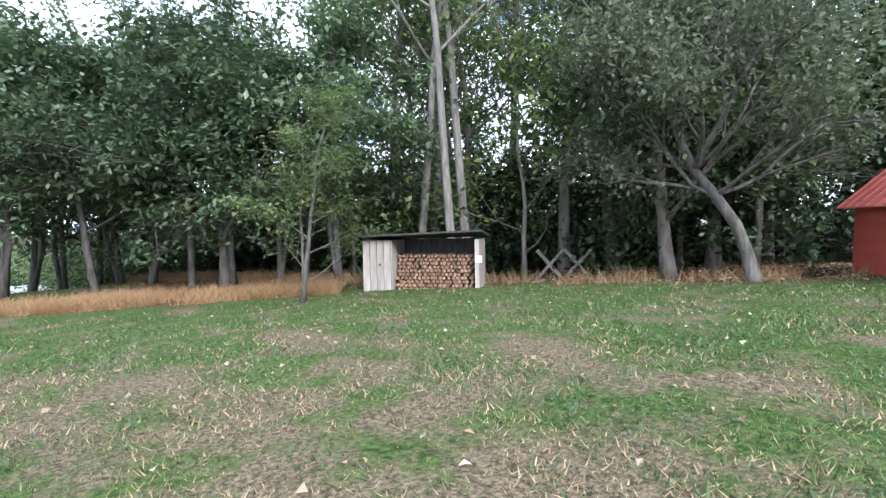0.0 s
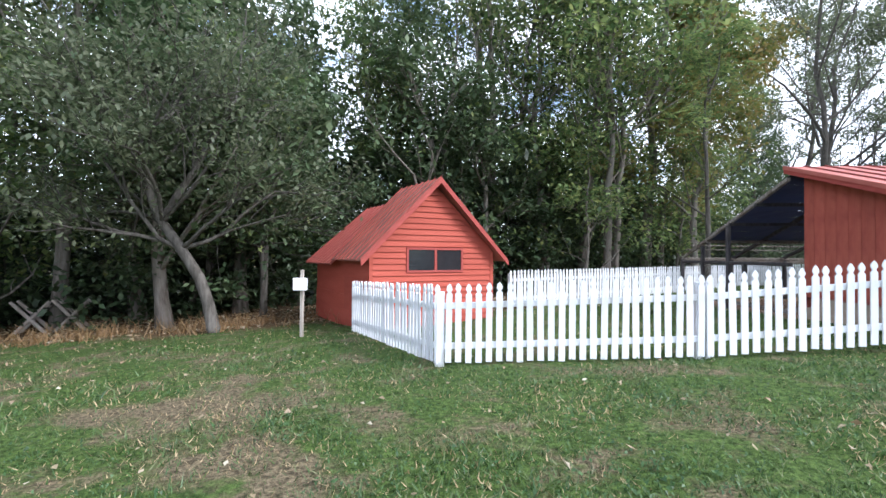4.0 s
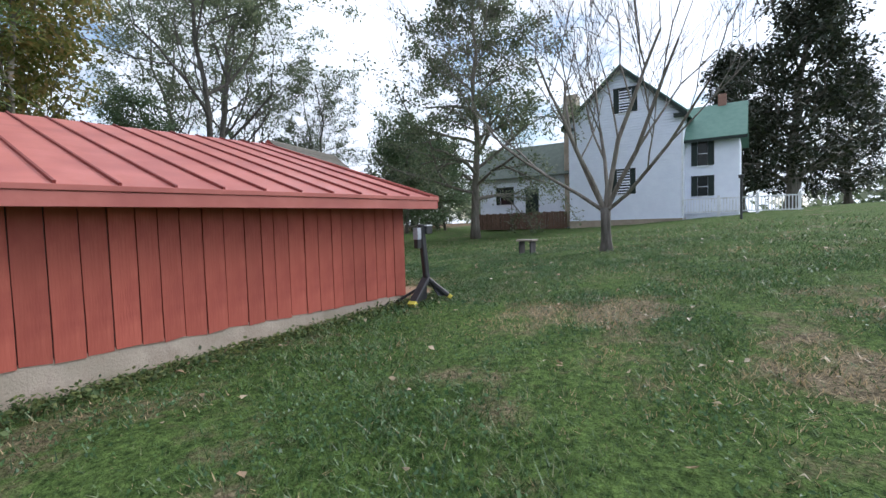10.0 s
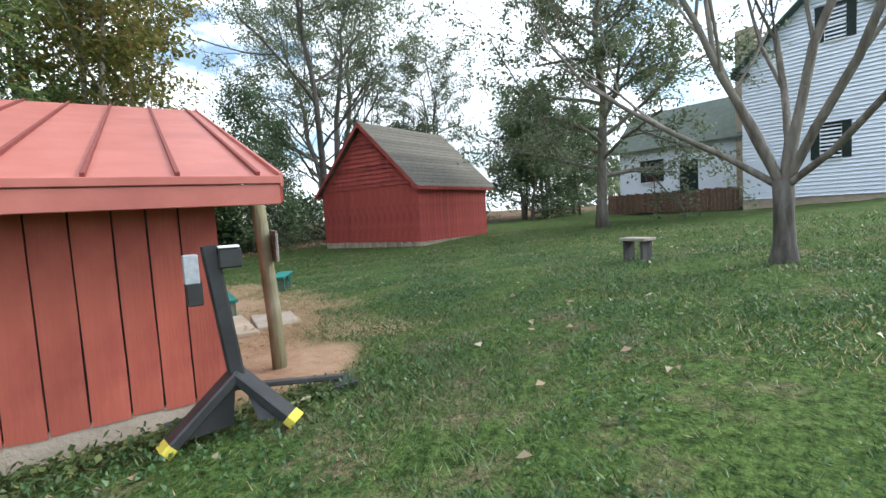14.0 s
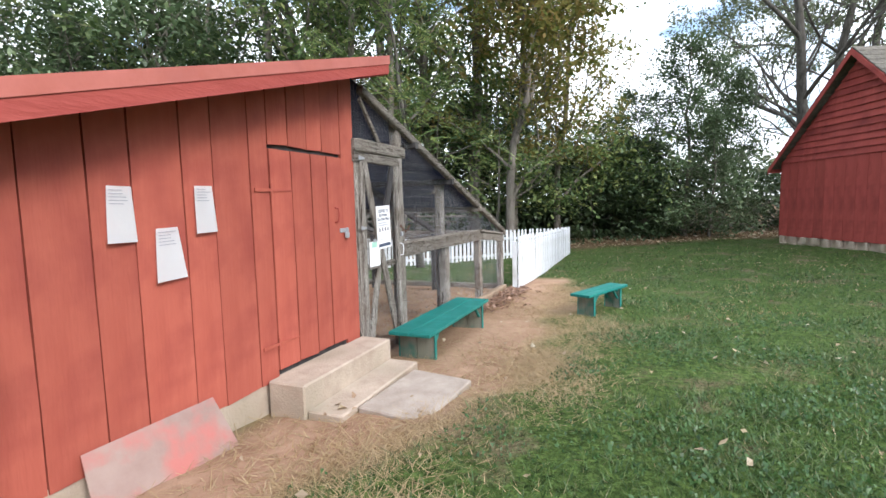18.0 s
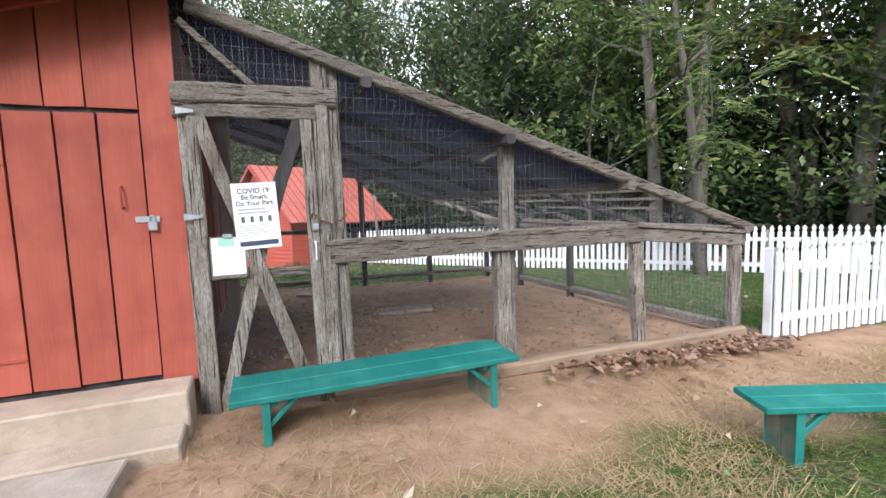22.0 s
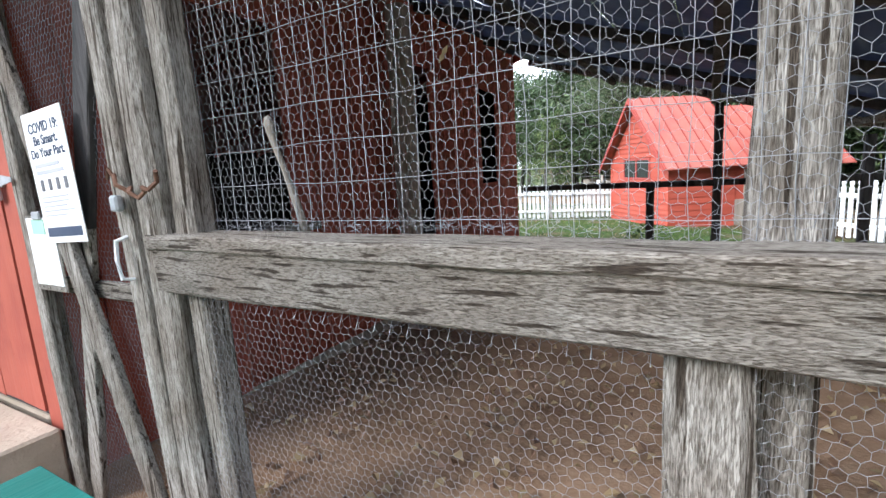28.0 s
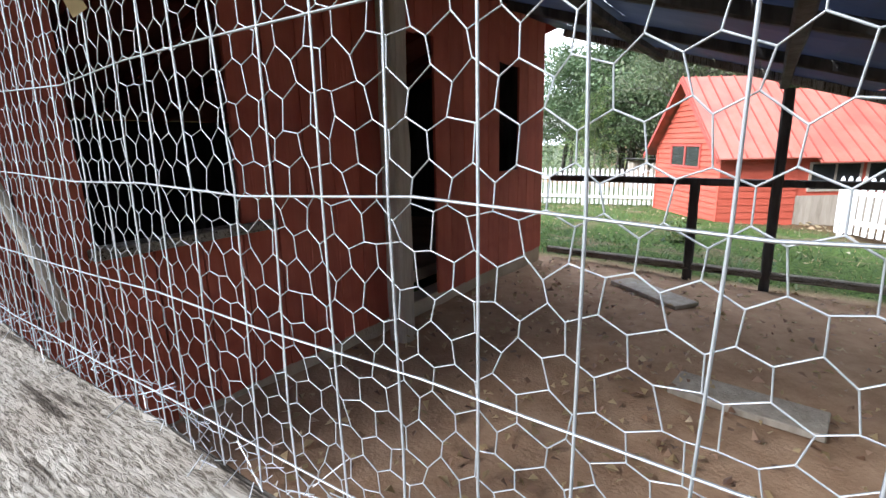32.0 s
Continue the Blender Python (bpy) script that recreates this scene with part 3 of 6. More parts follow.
# roof sheet, seams, fascias
x0, x1, y0, y1 = -6.10, 0.325, -0.36, 4.11
bm = B()
prism(bm, [(x0, y0, roof_z(y0) - 0.02), (x1, y0, roof_z(y0) - 0.02), (x1, y1, roof_z(y1) - 0.02), (x0, y1, roof_z(y1) - 0.02)], (0, 0, 0.02))
roof = part("roof", bm, M_redroof, shed, "faded pink-red standing-seam metal roof")
sm = B()
L = math.hypot(y1 - y0, roof_z(y1) - roof_z(y0))
vs = box(sm, -0.011, 0.011, 0.03, L, 0.0, 0.026)
me_seam = bpy.data.meshes.new("seam")
sm.to_mesh(me_seam)
sm.free()
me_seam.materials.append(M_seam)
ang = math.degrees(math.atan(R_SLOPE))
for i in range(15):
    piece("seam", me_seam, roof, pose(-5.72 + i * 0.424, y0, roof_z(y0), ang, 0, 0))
bm = B()
box(bm, x0, x1, y0 - 0.022, y0 - 0.002, roof_z(y0) - 0.165, roof_z(y0) - 0.045, bev=0.004)
part("fascia", bm, M_redroof, shed)
bm = B()
box(bm, x0 - 0.01, x1 + 0.01, y0 - 0.034, y0 - 0.004, roof_z(y0) - 0.042, roof_z(y0) + 0.006, bev=0.004)
part("drip_edge", bm, M_redroof, shed)
for xx in (x1 - 0.01, x0 - 0.015):
    bm = B()
    prism(bm, [(xx, y0 - 0.02, roof_z(y0) - 0.15), (xx, y1, roof_z(y1) - 0.15), (xx, y1, roof_z(y1) - 0.03), (xx, y0 - 0.02, roof_z(y0) - 0.03)], (0.025, 0, 0))
    part("rake_board", bm, M_reddark, shed)
    bm = B()
    xo = xx + 0.012 if xx > 0 else xx - 0.012
    prism(bm, [(xo, y0 - 0.03, roof_z(y0) - 0.06), (xo, y1 + 0.01, roof_z(y1) - 0.06), (xo, y1 + 0.01, roof_z(y1) + 0.02), (xo, y0 - 0.03, roof_z(y0) + 0.02)], (0.02, 0, 0))
    part("rake_flashing", bm, M_redroof, shed)
bm = B()
box(bm, x0, x1, y1 - 0.02, y1 + 0.01, roof_z(y1) - 0.16, roof_z(y1) - 0.01)
part("ridge_board", bm, M_reddark, shed)
# rafters under the eaves
for i in range(9):
    bm = B()
    xx = -5.9 + i * 0.74
    prism(bm, [(xx, y0 + 0.02, roof_z(y0) - 0.12), (xx, y1 - 0.03, roof_z(y1) - 0.12), (xx, y1 - 0.03, roof_z(y1) - 0.022), (xx, y0 + 0.02, roof_z(y0) - 0.022)], (0.045, 0, 0))
    part("rafter", bm, M_reddark, shed)
# north wall, open to the run: red boards with a wire-fronted opening and a doorway
for i in range(24):
    a = S_W + i * 5.85 / 24
    xm = a + 0.12
    if -1.5 < xm < -0.8:
        spans = ((0.22, 1.17), (2.5, roof_z(S_N) - 0.1))
    elif -3.4 < xm < -2.95:
        spans = ((2.5, roof_z(S_N) - 0.1),)
    elif -5.2 < xm < -4.6:
        spans = ((0.22, 1.3), (2.45, roof_z(S_N) - 0.1))
    else:
        spans = ((0.22, roof_z(S_N) - 0.1),)
    for lo, hi in spans:
        me = board_mesh(5.85 / 24, hi - lo, 0.025, 120 + i)
        me.materials.append(M_red)
        piece("board", me, shed, pose(a, S_N - 0.02, lo))
bm = B()
box(bm, -1.66, -0.70, S_N - 0.06, S_N + 0.07, 1.15, 1.20, bev=0.005)
part("sill", bm, M_greyh, shed)


# ---- the wire run on the shed's north side ----
N_E = 9.32
run = thing("poultry_run", "weathered timber poultry run roofed and fronted with wire mesh", "animal pen")


def run_roof(y):
    return 2.83 - 0.318 * (y - 4.4)


def post(x, y, z0, z1, w, seed, parent=run, lean=(0, 0), d=None, material=M_grey, name="post"):
    bm = B()
    beam(bm, (x, y, z0), (x + lean[0], y + lean[1], z1), w, d or w, 0.06, 9, seed, up=(1, 0, 0))
    return part(name, bm, material, parent)


def rail(p, q, w, h, seed, parent=run, material=M_greyh, name="rail", segs=10, rough=0.07):
    bm = B()
    beam(bm, p, q, w, h, rough, segs, seed)
    return part(name, bm, material, parent)


post(-0.005, 3.99, -0.1, 2.42, 0.09, 1, d=0.05, name="door_stile")
post(-0.02, 4.87, -0.1, 2.72, 0.12, 2)
post(-0.05, 4.99, -0.1, 2.62, 0.09, 3, name="log_post", lean=(0.0, -0.03))
post(-0.065, 6.385, -0.1, 1.19, 0.14, 4, lean=(0, -0.01))
post(-0.165, 6.49, -0.1, 2.14, 0.12, 5, lean=(0, 0.0), name="tall_post")
post(-0.03, 7.92, -0.1, 1.16, 0.12, 6, lean=(0, -0.06))
post(0.0, 9.24, -0.1, 1.22, 0.12, 7, lean=(0, -0.03))
rail((0.0, 3.92, 2.40), (0.0, 4.98, 2.41), 0.09, 0.13, 8, name="gate_lintel")
rail((0.01, 3.92, 2.28), (0.01, 4.86, 2.29), 0.05, 0.09, 68, name="gate_lintel")
rail((0.022, 4.88, 1.265), (0.022, 7.9, 1.25), 0.045, 0.14, 9, segs=16, rough=0.05)
rail((-0.018, 4.86, 1.350), (-0.018, 7.85, 1.335), 0.145, 0.045, 10, name="rail_cap", segs=18, rough=0.05)
rail((0.03, 7.9, 1.25), (0.03, 9.32, 1.11), 0.05, 0.13, 11)
rail((0.015, 7.80, 1.345), (0.015, 9.36, 1.195), 0.14, 0.04, 12, name="rail_cap")
rail((0.05, 4.85, 0.17), (0.05, 9.3, 0.10), 0.12, 0.12, 13, name="ground_sill", material=M_sill)
rail((0.06, 4.0, 2.84), (0.02, 4.42, 2.46), 0.03, 0.045, 69, name="stay")
rail((-0.16, 6.24, 1.97), (-0.165, 6.46, 2.07), 0.03, 0.03, 70, name="peg_branch")
# roof timbers
rail((0.04, 4.05, run_roof(4.05)), (0.04, 9.42, run_roof(9.42)), 0.08, 0.09, 14, name="rafter")
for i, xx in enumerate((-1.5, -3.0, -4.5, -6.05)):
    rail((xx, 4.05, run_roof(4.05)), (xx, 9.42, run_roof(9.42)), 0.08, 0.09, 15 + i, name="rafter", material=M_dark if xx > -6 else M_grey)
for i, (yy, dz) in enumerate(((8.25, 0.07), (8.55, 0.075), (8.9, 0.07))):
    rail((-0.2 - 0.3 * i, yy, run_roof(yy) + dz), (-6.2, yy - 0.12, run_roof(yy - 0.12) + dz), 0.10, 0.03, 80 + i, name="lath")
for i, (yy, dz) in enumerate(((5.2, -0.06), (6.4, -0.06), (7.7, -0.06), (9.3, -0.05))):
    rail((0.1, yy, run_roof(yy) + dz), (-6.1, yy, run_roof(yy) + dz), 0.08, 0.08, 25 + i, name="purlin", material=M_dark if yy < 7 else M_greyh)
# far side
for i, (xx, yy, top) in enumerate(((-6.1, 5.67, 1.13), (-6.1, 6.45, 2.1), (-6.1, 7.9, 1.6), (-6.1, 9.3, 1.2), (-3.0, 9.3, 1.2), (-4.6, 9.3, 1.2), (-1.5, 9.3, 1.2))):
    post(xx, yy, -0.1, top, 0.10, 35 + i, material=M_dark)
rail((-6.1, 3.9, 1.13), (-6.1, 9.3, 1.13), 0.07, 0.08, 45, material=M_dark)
rail((0.05, 9.3, 1.13), (-6.1, 9.3, 1.13), 0.07, 0.09, 46, material=M_greyh)
rail((-6.1, 3.9, 0.14), (-6.1, 9.3, 0.08), 0.10, 0.08, 47, name="ground_sill")
rail((0.0, 9.3, 0.12), (-6.1, 9.3, 0.06), 0.10, 0.10, 48, name="ground_sill")
post(-2.62, 4.08, 0.0, 2.85, 0.17, 49, material=M_pale)


# ---- wire ----
def wire_strips(segs, r):
    """Triangular wires along each pair of points, as arrays of verts and faces."""
    a, b = segs[:, 0], segs[:, 1]
    d = b - a
    d /= np.linalg.norm(d, axis=1, keepdims=True)
    ref = np.where(np.abs(d[:, 2:3]) > 0.9, np.array([[1.0, 0, 0]]), np.array([[0, 0, 1.0]]))
    u = np.cross(d, ref)
    u /= np.linalg.norm(u, axis=1, keepdims=True)
    v = np.cross(d, u)
    ring = [u * math.cos(t) + v * math.sin(t) for t in (0, 2.0944, 4.18879)]
    vs = np.stack([a + r * ring[0], a + r * ring[1], a + r * ring[2], b + r * ring[0], b + r * ring[1], b + r * ring[2]], 1).reshape(-1, 3)
    o = (np.arange(len(a)) * 6)[:, None]
    f = np.concatenate([o + np.array([[0, 1, 4, 3]]), o + np.array([[1, 2, 5, 4]]), o + np.array([[2, 0, 3, 5]])], 0)
    return vs, f


def mesh_sheet(name, segs, to_world, r, parent, material, inside=None, label="", sag=0.0):
    """segs: (n, 2, 2) pairs in the sheet's own u, v."""
    if inside is not None:
        mid = segs.mean(1)
        segs = segs[inside(mid[:, 0], mid[:, 1])]
    w = to_world(segs.reshape(-1, 2)).reshape(-1, 2, 3)
    vs, f = wire_strips(w, r)
    me = bpy.data.meshes.new(name)
    me.from_pydata(vs.tolist(), [], f.tolist())
    me.shade_smooth()
    me.materials.append(material)
    ob = new(name, me)
    ob.parent = parent
    tagged(ob, label, kind="stuff")
    return ob


def hex_segs(w, h, s, seed=0, jit=0.08):
    """Edges of a net of hexagons with twisted upright sides; s: width of a cell."""
    rng = np.random.default_rng(seed)
    e = s * 0.58
    nu, nv = int(w / s) + 2, int(h / (1.5 * e)) + 2

    def node(i, j, top):
        off = 0.5 * (j % 2)
        return ((i + off) * s, j * 1.5 * e + (0.5 * e if top else -0.5 * e))
    I, J = np.meshgrid(np.arange(nu), np.arange(nv), indexing="ij")
    off = 0.5 * (J % 2)
    low = np.stack([(I + off) * s, J * 1.5 * e - 0.5 * e], -1)
    top = np.stack([(I + off) * s, J * 1.5 * e + 0.5 * e], -1)
    jl = rng.normal(0, jit * s, low.shape)
    jt = rng.normal(0, jit * s, top.shape)
    low, top = low + jl, top + jt
    out = [np.stack([low, top], -2).reshape(-1, 2, 2)]
    for j in range(nv - 1):
        if j % 2 == 0:
            out.append(np.stack([top[:, j], low[:, j + 1]], 1))
            out.append(np.stack([top[1:, j], low[:-1, j + 1]], 1))
        else:
            out.append(np.stack([top[:, j], low[:, j + 1]], 1))
            out.append(np.stack([top[:-1, j], low[1:, j + 1]], 1))
    return np.concatenate(out)


def grid_segs(w, h, su, sv, seed=0, piece_len=0.15, jit=0.003):
    rng = np.random.default_rng(seed)
    out = []
    nu, nv = int(round(w / piece_len)), int(round(h / piece_len))
    for k in range(int(w / su) + 1):
        p = np.stack([k * su + rng.normal(0, jit, nv + 1), np.linspace(0, h, nv + 1)], -1)
        out.append(np.stack([p[:-1], p[1:]], 1))
    for k in range(int(h / sv) + 1):
        p = np.stack([np.linspace(0, w, nu + 1), k * sv + rng.normal(0, jit, nu + 1)], -1)
        out.append(np.stack([p[:-1], p[1:]], 1))
    return np.concatenate(out)


MESH_X = 0.0


def front_world(p):
    y, z = 3.95 + p[:, 0], 0.08 + p[:, 1]
    back = np.clip((z - 1.17) / 0.06, 0, 1) * (z < 2.3) * (y > 4.93)
    return np.stack([MESH_X - 0.004 - 0.092 * back + 0.010 * np.sin(y * 3.1) * np.sin(z * 4.3), y, z], -1)


def under_rafter(u, v):
    return (0.08 + v < run_roof(3.95 + u) - 0.01) & (u < 5.4)


mesh_sheet("chicken_wire", hex_segs(5.4, 2.9, 0.0248, 1, 0.07), front_world, 0.00048, run, M_wire, under_rafter, "galvanised hexagonal chicken wire")
mesh_sheet("welded_mesh", grid_segs(5.4, 2.9, 0.0508, 0.1016, 2), lambda p: front_world(p) + np.array([[0.006, 0, 0]]), 0.00095, run, M_wire,
           lambda u, v: under_rafter(u, v) & (v > 1.13) & ((u > 0.95) | (v > 2.2)), "galvanised welded wire mesh")


def roof_world(p):
    y = 4.1 + p[:, 1]
    return np.stack([0.05 - p[:, 0], y, run_roof(y) + 0.05 + 0.01 * np.sin(p[:, 0] * 5) * np.sin(y * 4)], -1)


mesh_sheet("roof_netting", grid_segs(6.15, 5.3, 0.05, 0.05, 3, 0.3), roof_world, 0.0010, run, M_net, None, "sagging wire netting over the run")


def shade_cloth():
    """Dark lath and cloth laid over the rafters, sagging between them, with gaps between the strips."""
    rnd = random.Random(8)
    for k in range(9):
        bm = B()
        y0, y1 = 3.93 + k * 0.452, 3.93 + k * 0.452 + (0.4505 if k % 4 else 0.448)
        rows_ = []
        for i in range(25):
            x = 0.02 - i * 6.1 / 24
            sag = -0.03 * math.sin(math.pi * ((-x) % 1.5) / 1.5)
            rows_.append([bm.verts.new((x, y, run_roof(y) + 0.045 + sag + rnd.uniform(-0.006, 0.006))) for y in (y0, (y0 + y1) / 2, y1)])
        for p, q in zip(rows_, rows_[1:]):
            for j in range(2):
                bm.faces.new((p[j], p[j + 1], q[j + 1], q[j]))
        bmesh.ops.solidify(bm, geom=bm.faces[:], thickness=0.008)
        part("shade_strip", bm, M_cloth, run, "dark shading strip")


shade_cloth()
mesh_sheet("side_netting", grid_segs(6.15, 1.0, 0.06, 0.06, 4, 0.3), lambda p: np.stack([0.05 - p[:, 0], 9.3 + 0 * p[:, 0], 0.1 + p[:, 1]], -1), 0.0010, run, M_wire)

# ---- gate of the run ----
gate = thing("run_gate", "weathered diagonal-braced timber gate closed over chicken wire", "gate")
post(0.03, 4.035, 0.16, 2.24, 0.075, 60, gate, d=0.04, name="gate_stile")
post(0.03, 4.79, 0.16, 2.24, 0.085, 61, gate, lean=(0, -0.03), d=0.05, name="gate_stile")
rail((0.042, 4.06, 2.24), (0.042, 4.68, 0.30), 0.028, 0.095, 62, gate, material=M_grey, name="brace")
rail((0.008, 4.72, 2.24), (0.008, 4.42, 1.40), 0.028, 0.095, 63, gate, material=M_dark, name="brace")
rail((0.008, 4.42, 1.40), (0.008, 4.08, 0.14), 0.028, 0.09, 65, gate, material=M_grey, name="brace")
rail((-0.005, 4.03, 1.16), (-0.005, 4.80, 1.16), 0.03, 0.06, 66, gate, name="gate_rail")


# ---- picket fences ----
def picket_mesh(h, w=0.085, t=0.02):
    bm = B()
    hw = w / 2
    prof = [(-hw, 0), (hw, 0), (hw, h - 0.15), (hw * 0.55, h - 0.13), (hw * 0.55, h - 0.115), (hw * 0.95, h - 0.085), (hw * 0.9, h - 0.055), (hw * 0.45, h - 0.02), (0, h), (-hw * 0.45, h - 0.02), (-hw * 0.9, h - 0.055), (-hw * 0.95, h - 0.085), (-hw * 0.55, h - 0.115), (-hw * 0.55, h - 0.13), (-hw, h - 0.15)]
    prism(bm, [(x, -t / 2, z) for x, z in prof], (0, t, 0))
    me = bpy.data.meshes.new("picket")
    bm.to_mesh(me)
    bm.free()
    me.materials.append(M_white)
    return me


ME_PICKET = picket_mesh(1.08)


def picket_fence(p, q, z0, z1, label, side=1, posts=()):
    """A picket fence from p to q, the ground at z0 and z1; side: which face carries the pickets."""
    f = thing("picket_fence", label, "fence", "white yard fences")
    p, q = Vector((*p, z0)), Vector((*q, z1))
    d = q - p
    L = Vector((d.x, d.y)).length
    a = math.degrees(math.atan2(d.y, d.x))
    n = int(round(L / 0.142))
    rnd = random.Random(int(L * 100))
    nrm = Vector((-math.sin(radians(a)), math.cos(radians(a)), 0)) * side
    for i in range(n + 1):
        k = i / n
        o = p + d * k + nrm * 0.035
        piece("picket", ME_PICKET, f, Matrix.Translation((o.x, o.y, o.z + 0.02 + rnd.uniform(-0.012, 0.012))) @ pose(0, 0, 0, rnd.uniform(-0.8, 0.8), rnd.uniform(-0.9, 0.9), a + rnd.uniform(-1.5, 1.5)))
    for h in (0.25, 0.80):
        bm = B()
        beam(bm, p + Vector((0, 0, h)), q + Vector((0, 0, h)), 0.045, 0.085, 0.02, 6, 3)
        part("rail", bm, M_white, f)
    m = max(int(L / 2.1), 1)
    for i in range(m + 1):
        o = p + d * i / m - nrm * 0.045
        bm = B()
        box(bm, -0.045, 0.045, -0.045, 0.045, -0.2, 1.0, Matrix.Translation(o), 0.004)
        part("fence_post", bm, M_white, f)
    return f


picket_fence((-13.1, -0.05), (-9.62, 0.0), -0.23, -0.06, "white-painted picket fence along the lawn", -1)
picket_fence((-9.5, 0.0), (-5.92, 0.0), -0.05, 0.28, "white-painted picket fence running up to the shed", -1)
picket_fence((-13.1, -0.05), (-15.3, 3.6), -0.23, -0.40, "white-painted picket fence leading to the small red house", 1)
picket_fence((-11.7, 7.6), (0.3, 17.3), -0.25, -0.15, "white-painted picket fence along the wood's edge", -1)
picket_fence((0.3, 9.45), (0.3, 17.3), 0.03, -0.15, "white-painted picket fence beside the path", -1)


# ---- benches ----
def bench(label, L, W, H, m, group="green benches"):
    b = thing("bench", label, "bench", group, m)
    for i in range(2):
        bm = B()
        box(bm, -L / 2, L / 2, -W / 2 + i * (W / 2 + 0.003), -0.003 + i * (W / 2 + 0.003), H - 0.038, H, bev=0.005)
        part("seat_plank", bm, M_green, b)
    for s in (-1, 1):
        xx = s * (L / 2 - 0.2)
        for k in (0, 1):
            bm = B()
            y_ = -W / 2 + 0.03 + k * (W / 2 - 0.028)
            box(bm, xx - 0.018, xx + 0.018, y_, y_ + W / 2 - 0.034, 0, H - 0.04, bev=0.004)
            part("leg_board", bm, M_benchleg, b, "worn grey-green leg board")
        for k in (-1, 1):
            bm = B()
            box(bm, xx - 0.024, xx + 0.024, k * (W / 2 - 0.026) - 0.006, k * (W / 2 - 0.026) + 0.006, 0, H - 0.04, bev=0.003)
            part("leg_edging", bm, M_green, b)
            bm = B()
            beam(bm, (xx - s * 0.02, k * (W / 2 - 0.07), H - 0.2), (xx - s * 0.19, k * (W / 2 - 0.07), H - 0.04), 0.035, 0.03, 0.02, 1, 3)
            part("brace", bm, M_green, b)
        bm = B()
        box(bm, xx - s * 0.055 - 0.02, xx - s * 0.055 + 0.02, -W / 2 + 0.05, W / 2 - 0.05, H - 0.085, H - 0.04, bev=0.003)
        part("seat_batten", bm, M_green, b)
    return b


bench("long teal-green painted plank bench on the dirt path", 1.93, 0.47, 0.40, Matrix.Translation((0.45, 5.13, 0.10)) @ pose(0, 0, 0, 0, 0, 89))
bench("short teal-green painted plank bench on the grass", 1.25, 0.31, 0.36, Matrix.Translation((2.06, 7.50, 0.10)) @ pose(0, 0, 0, 0, 0, 67))

# ---- concrete steps ----
st = thing("door_steps", "two cast concrete steps, chipped and stained, below the shed door", "steps")
bm = B()
box(bm, 0.03, 0.36, 2.62, 3.92, -0.1, 0.505, bev=0.012)
part("upper_step", bm, M_conc, st)
bm = B()
box(bm, 0.362, 0.66, 2.64, 3.90, -0.1, 0.315, bev=0.012)
part("lower_step", bm, M_conc, st)
slab = thing("paving_slab", "loose grey concrete slab lying at the foot of the steps", "slab")
bm = B()
box(bm, -0.28, 0.28, -0.42, 0.42, -0.08, 0.03, bev=0.01)
part("slab", bm, mat("grey_paving", (0.31, 0.265, 0.22), (0.42, 0.37, 0.32), 5, 0.9, 0.4, 50), slab)
slab.matrix_world = Matrix.Translation((0.98, 3.23, gz(0.98, 3.23) + 0.01)) @ pose(0, 0, 0, 1, 2, -4)


# ---- gabled buildings ----
def lap_boards(parent, w, h0, h1, apex, y, m, step, material, thick=0.02, hole=()):
    """Lapped siding over a gable wall that is w wide; each course is a piece. m: the wall's pose (x along, y in, z up)."""
    k = 0
    z = h0
    while z < apex - 0.03:
        t = min(z + step, apex)
        if z >= h1:
            half0 = w / 2 * (apex - z) / (apex - h1)
        else:
            half0 = w / 2
        half1 = w / 2 * (apex - t) / (apex - h1) if t > h1 else w / 2
        segs_ = [(-1, 1)]
        for (a, b, lo, hi) in hole:
            if z < hi - 0.02 and t > lo + 0.02:
                segs_ = [(-1, a / half0 if half0 else -1), (b / half0 if half0 else 1, 1)]
        for s0, s1 in segs_:
            if s1 - s0 < 0.02:
                continue
            bm = B()
            x0b, x1b = s0 * half0, s1 * half0
            x0t = max(x0b, -half1) if s0 == -1 else x0b
            x1t = min(x1b, half1) if s1 == 1 else x1b
            a = [bm.verts.new(v) for v in ((x0b, y - thick, z), (x1b, y - thick, z), (x1b, y, z), (x0b, y, z))]
            b = [bm.verts.new(v) for v in ((x0t, y - 0.004, t), (x1t, y - 0.004, t), (x1t, y, t), (x0t, y, t))]
            for j in range(4):
                bm.faces.new((a[j], a[(j + 1) % 4], b[(j + 1) % 4], b[j]))
            bm.faces.new(a[::-1])
            bm.faces.new(b)
            bmesh.ops.transform(bm, matrix=m, verts=bm.verts)
            part("siding_board", bm, material, parent)
        z = t
        k += 1



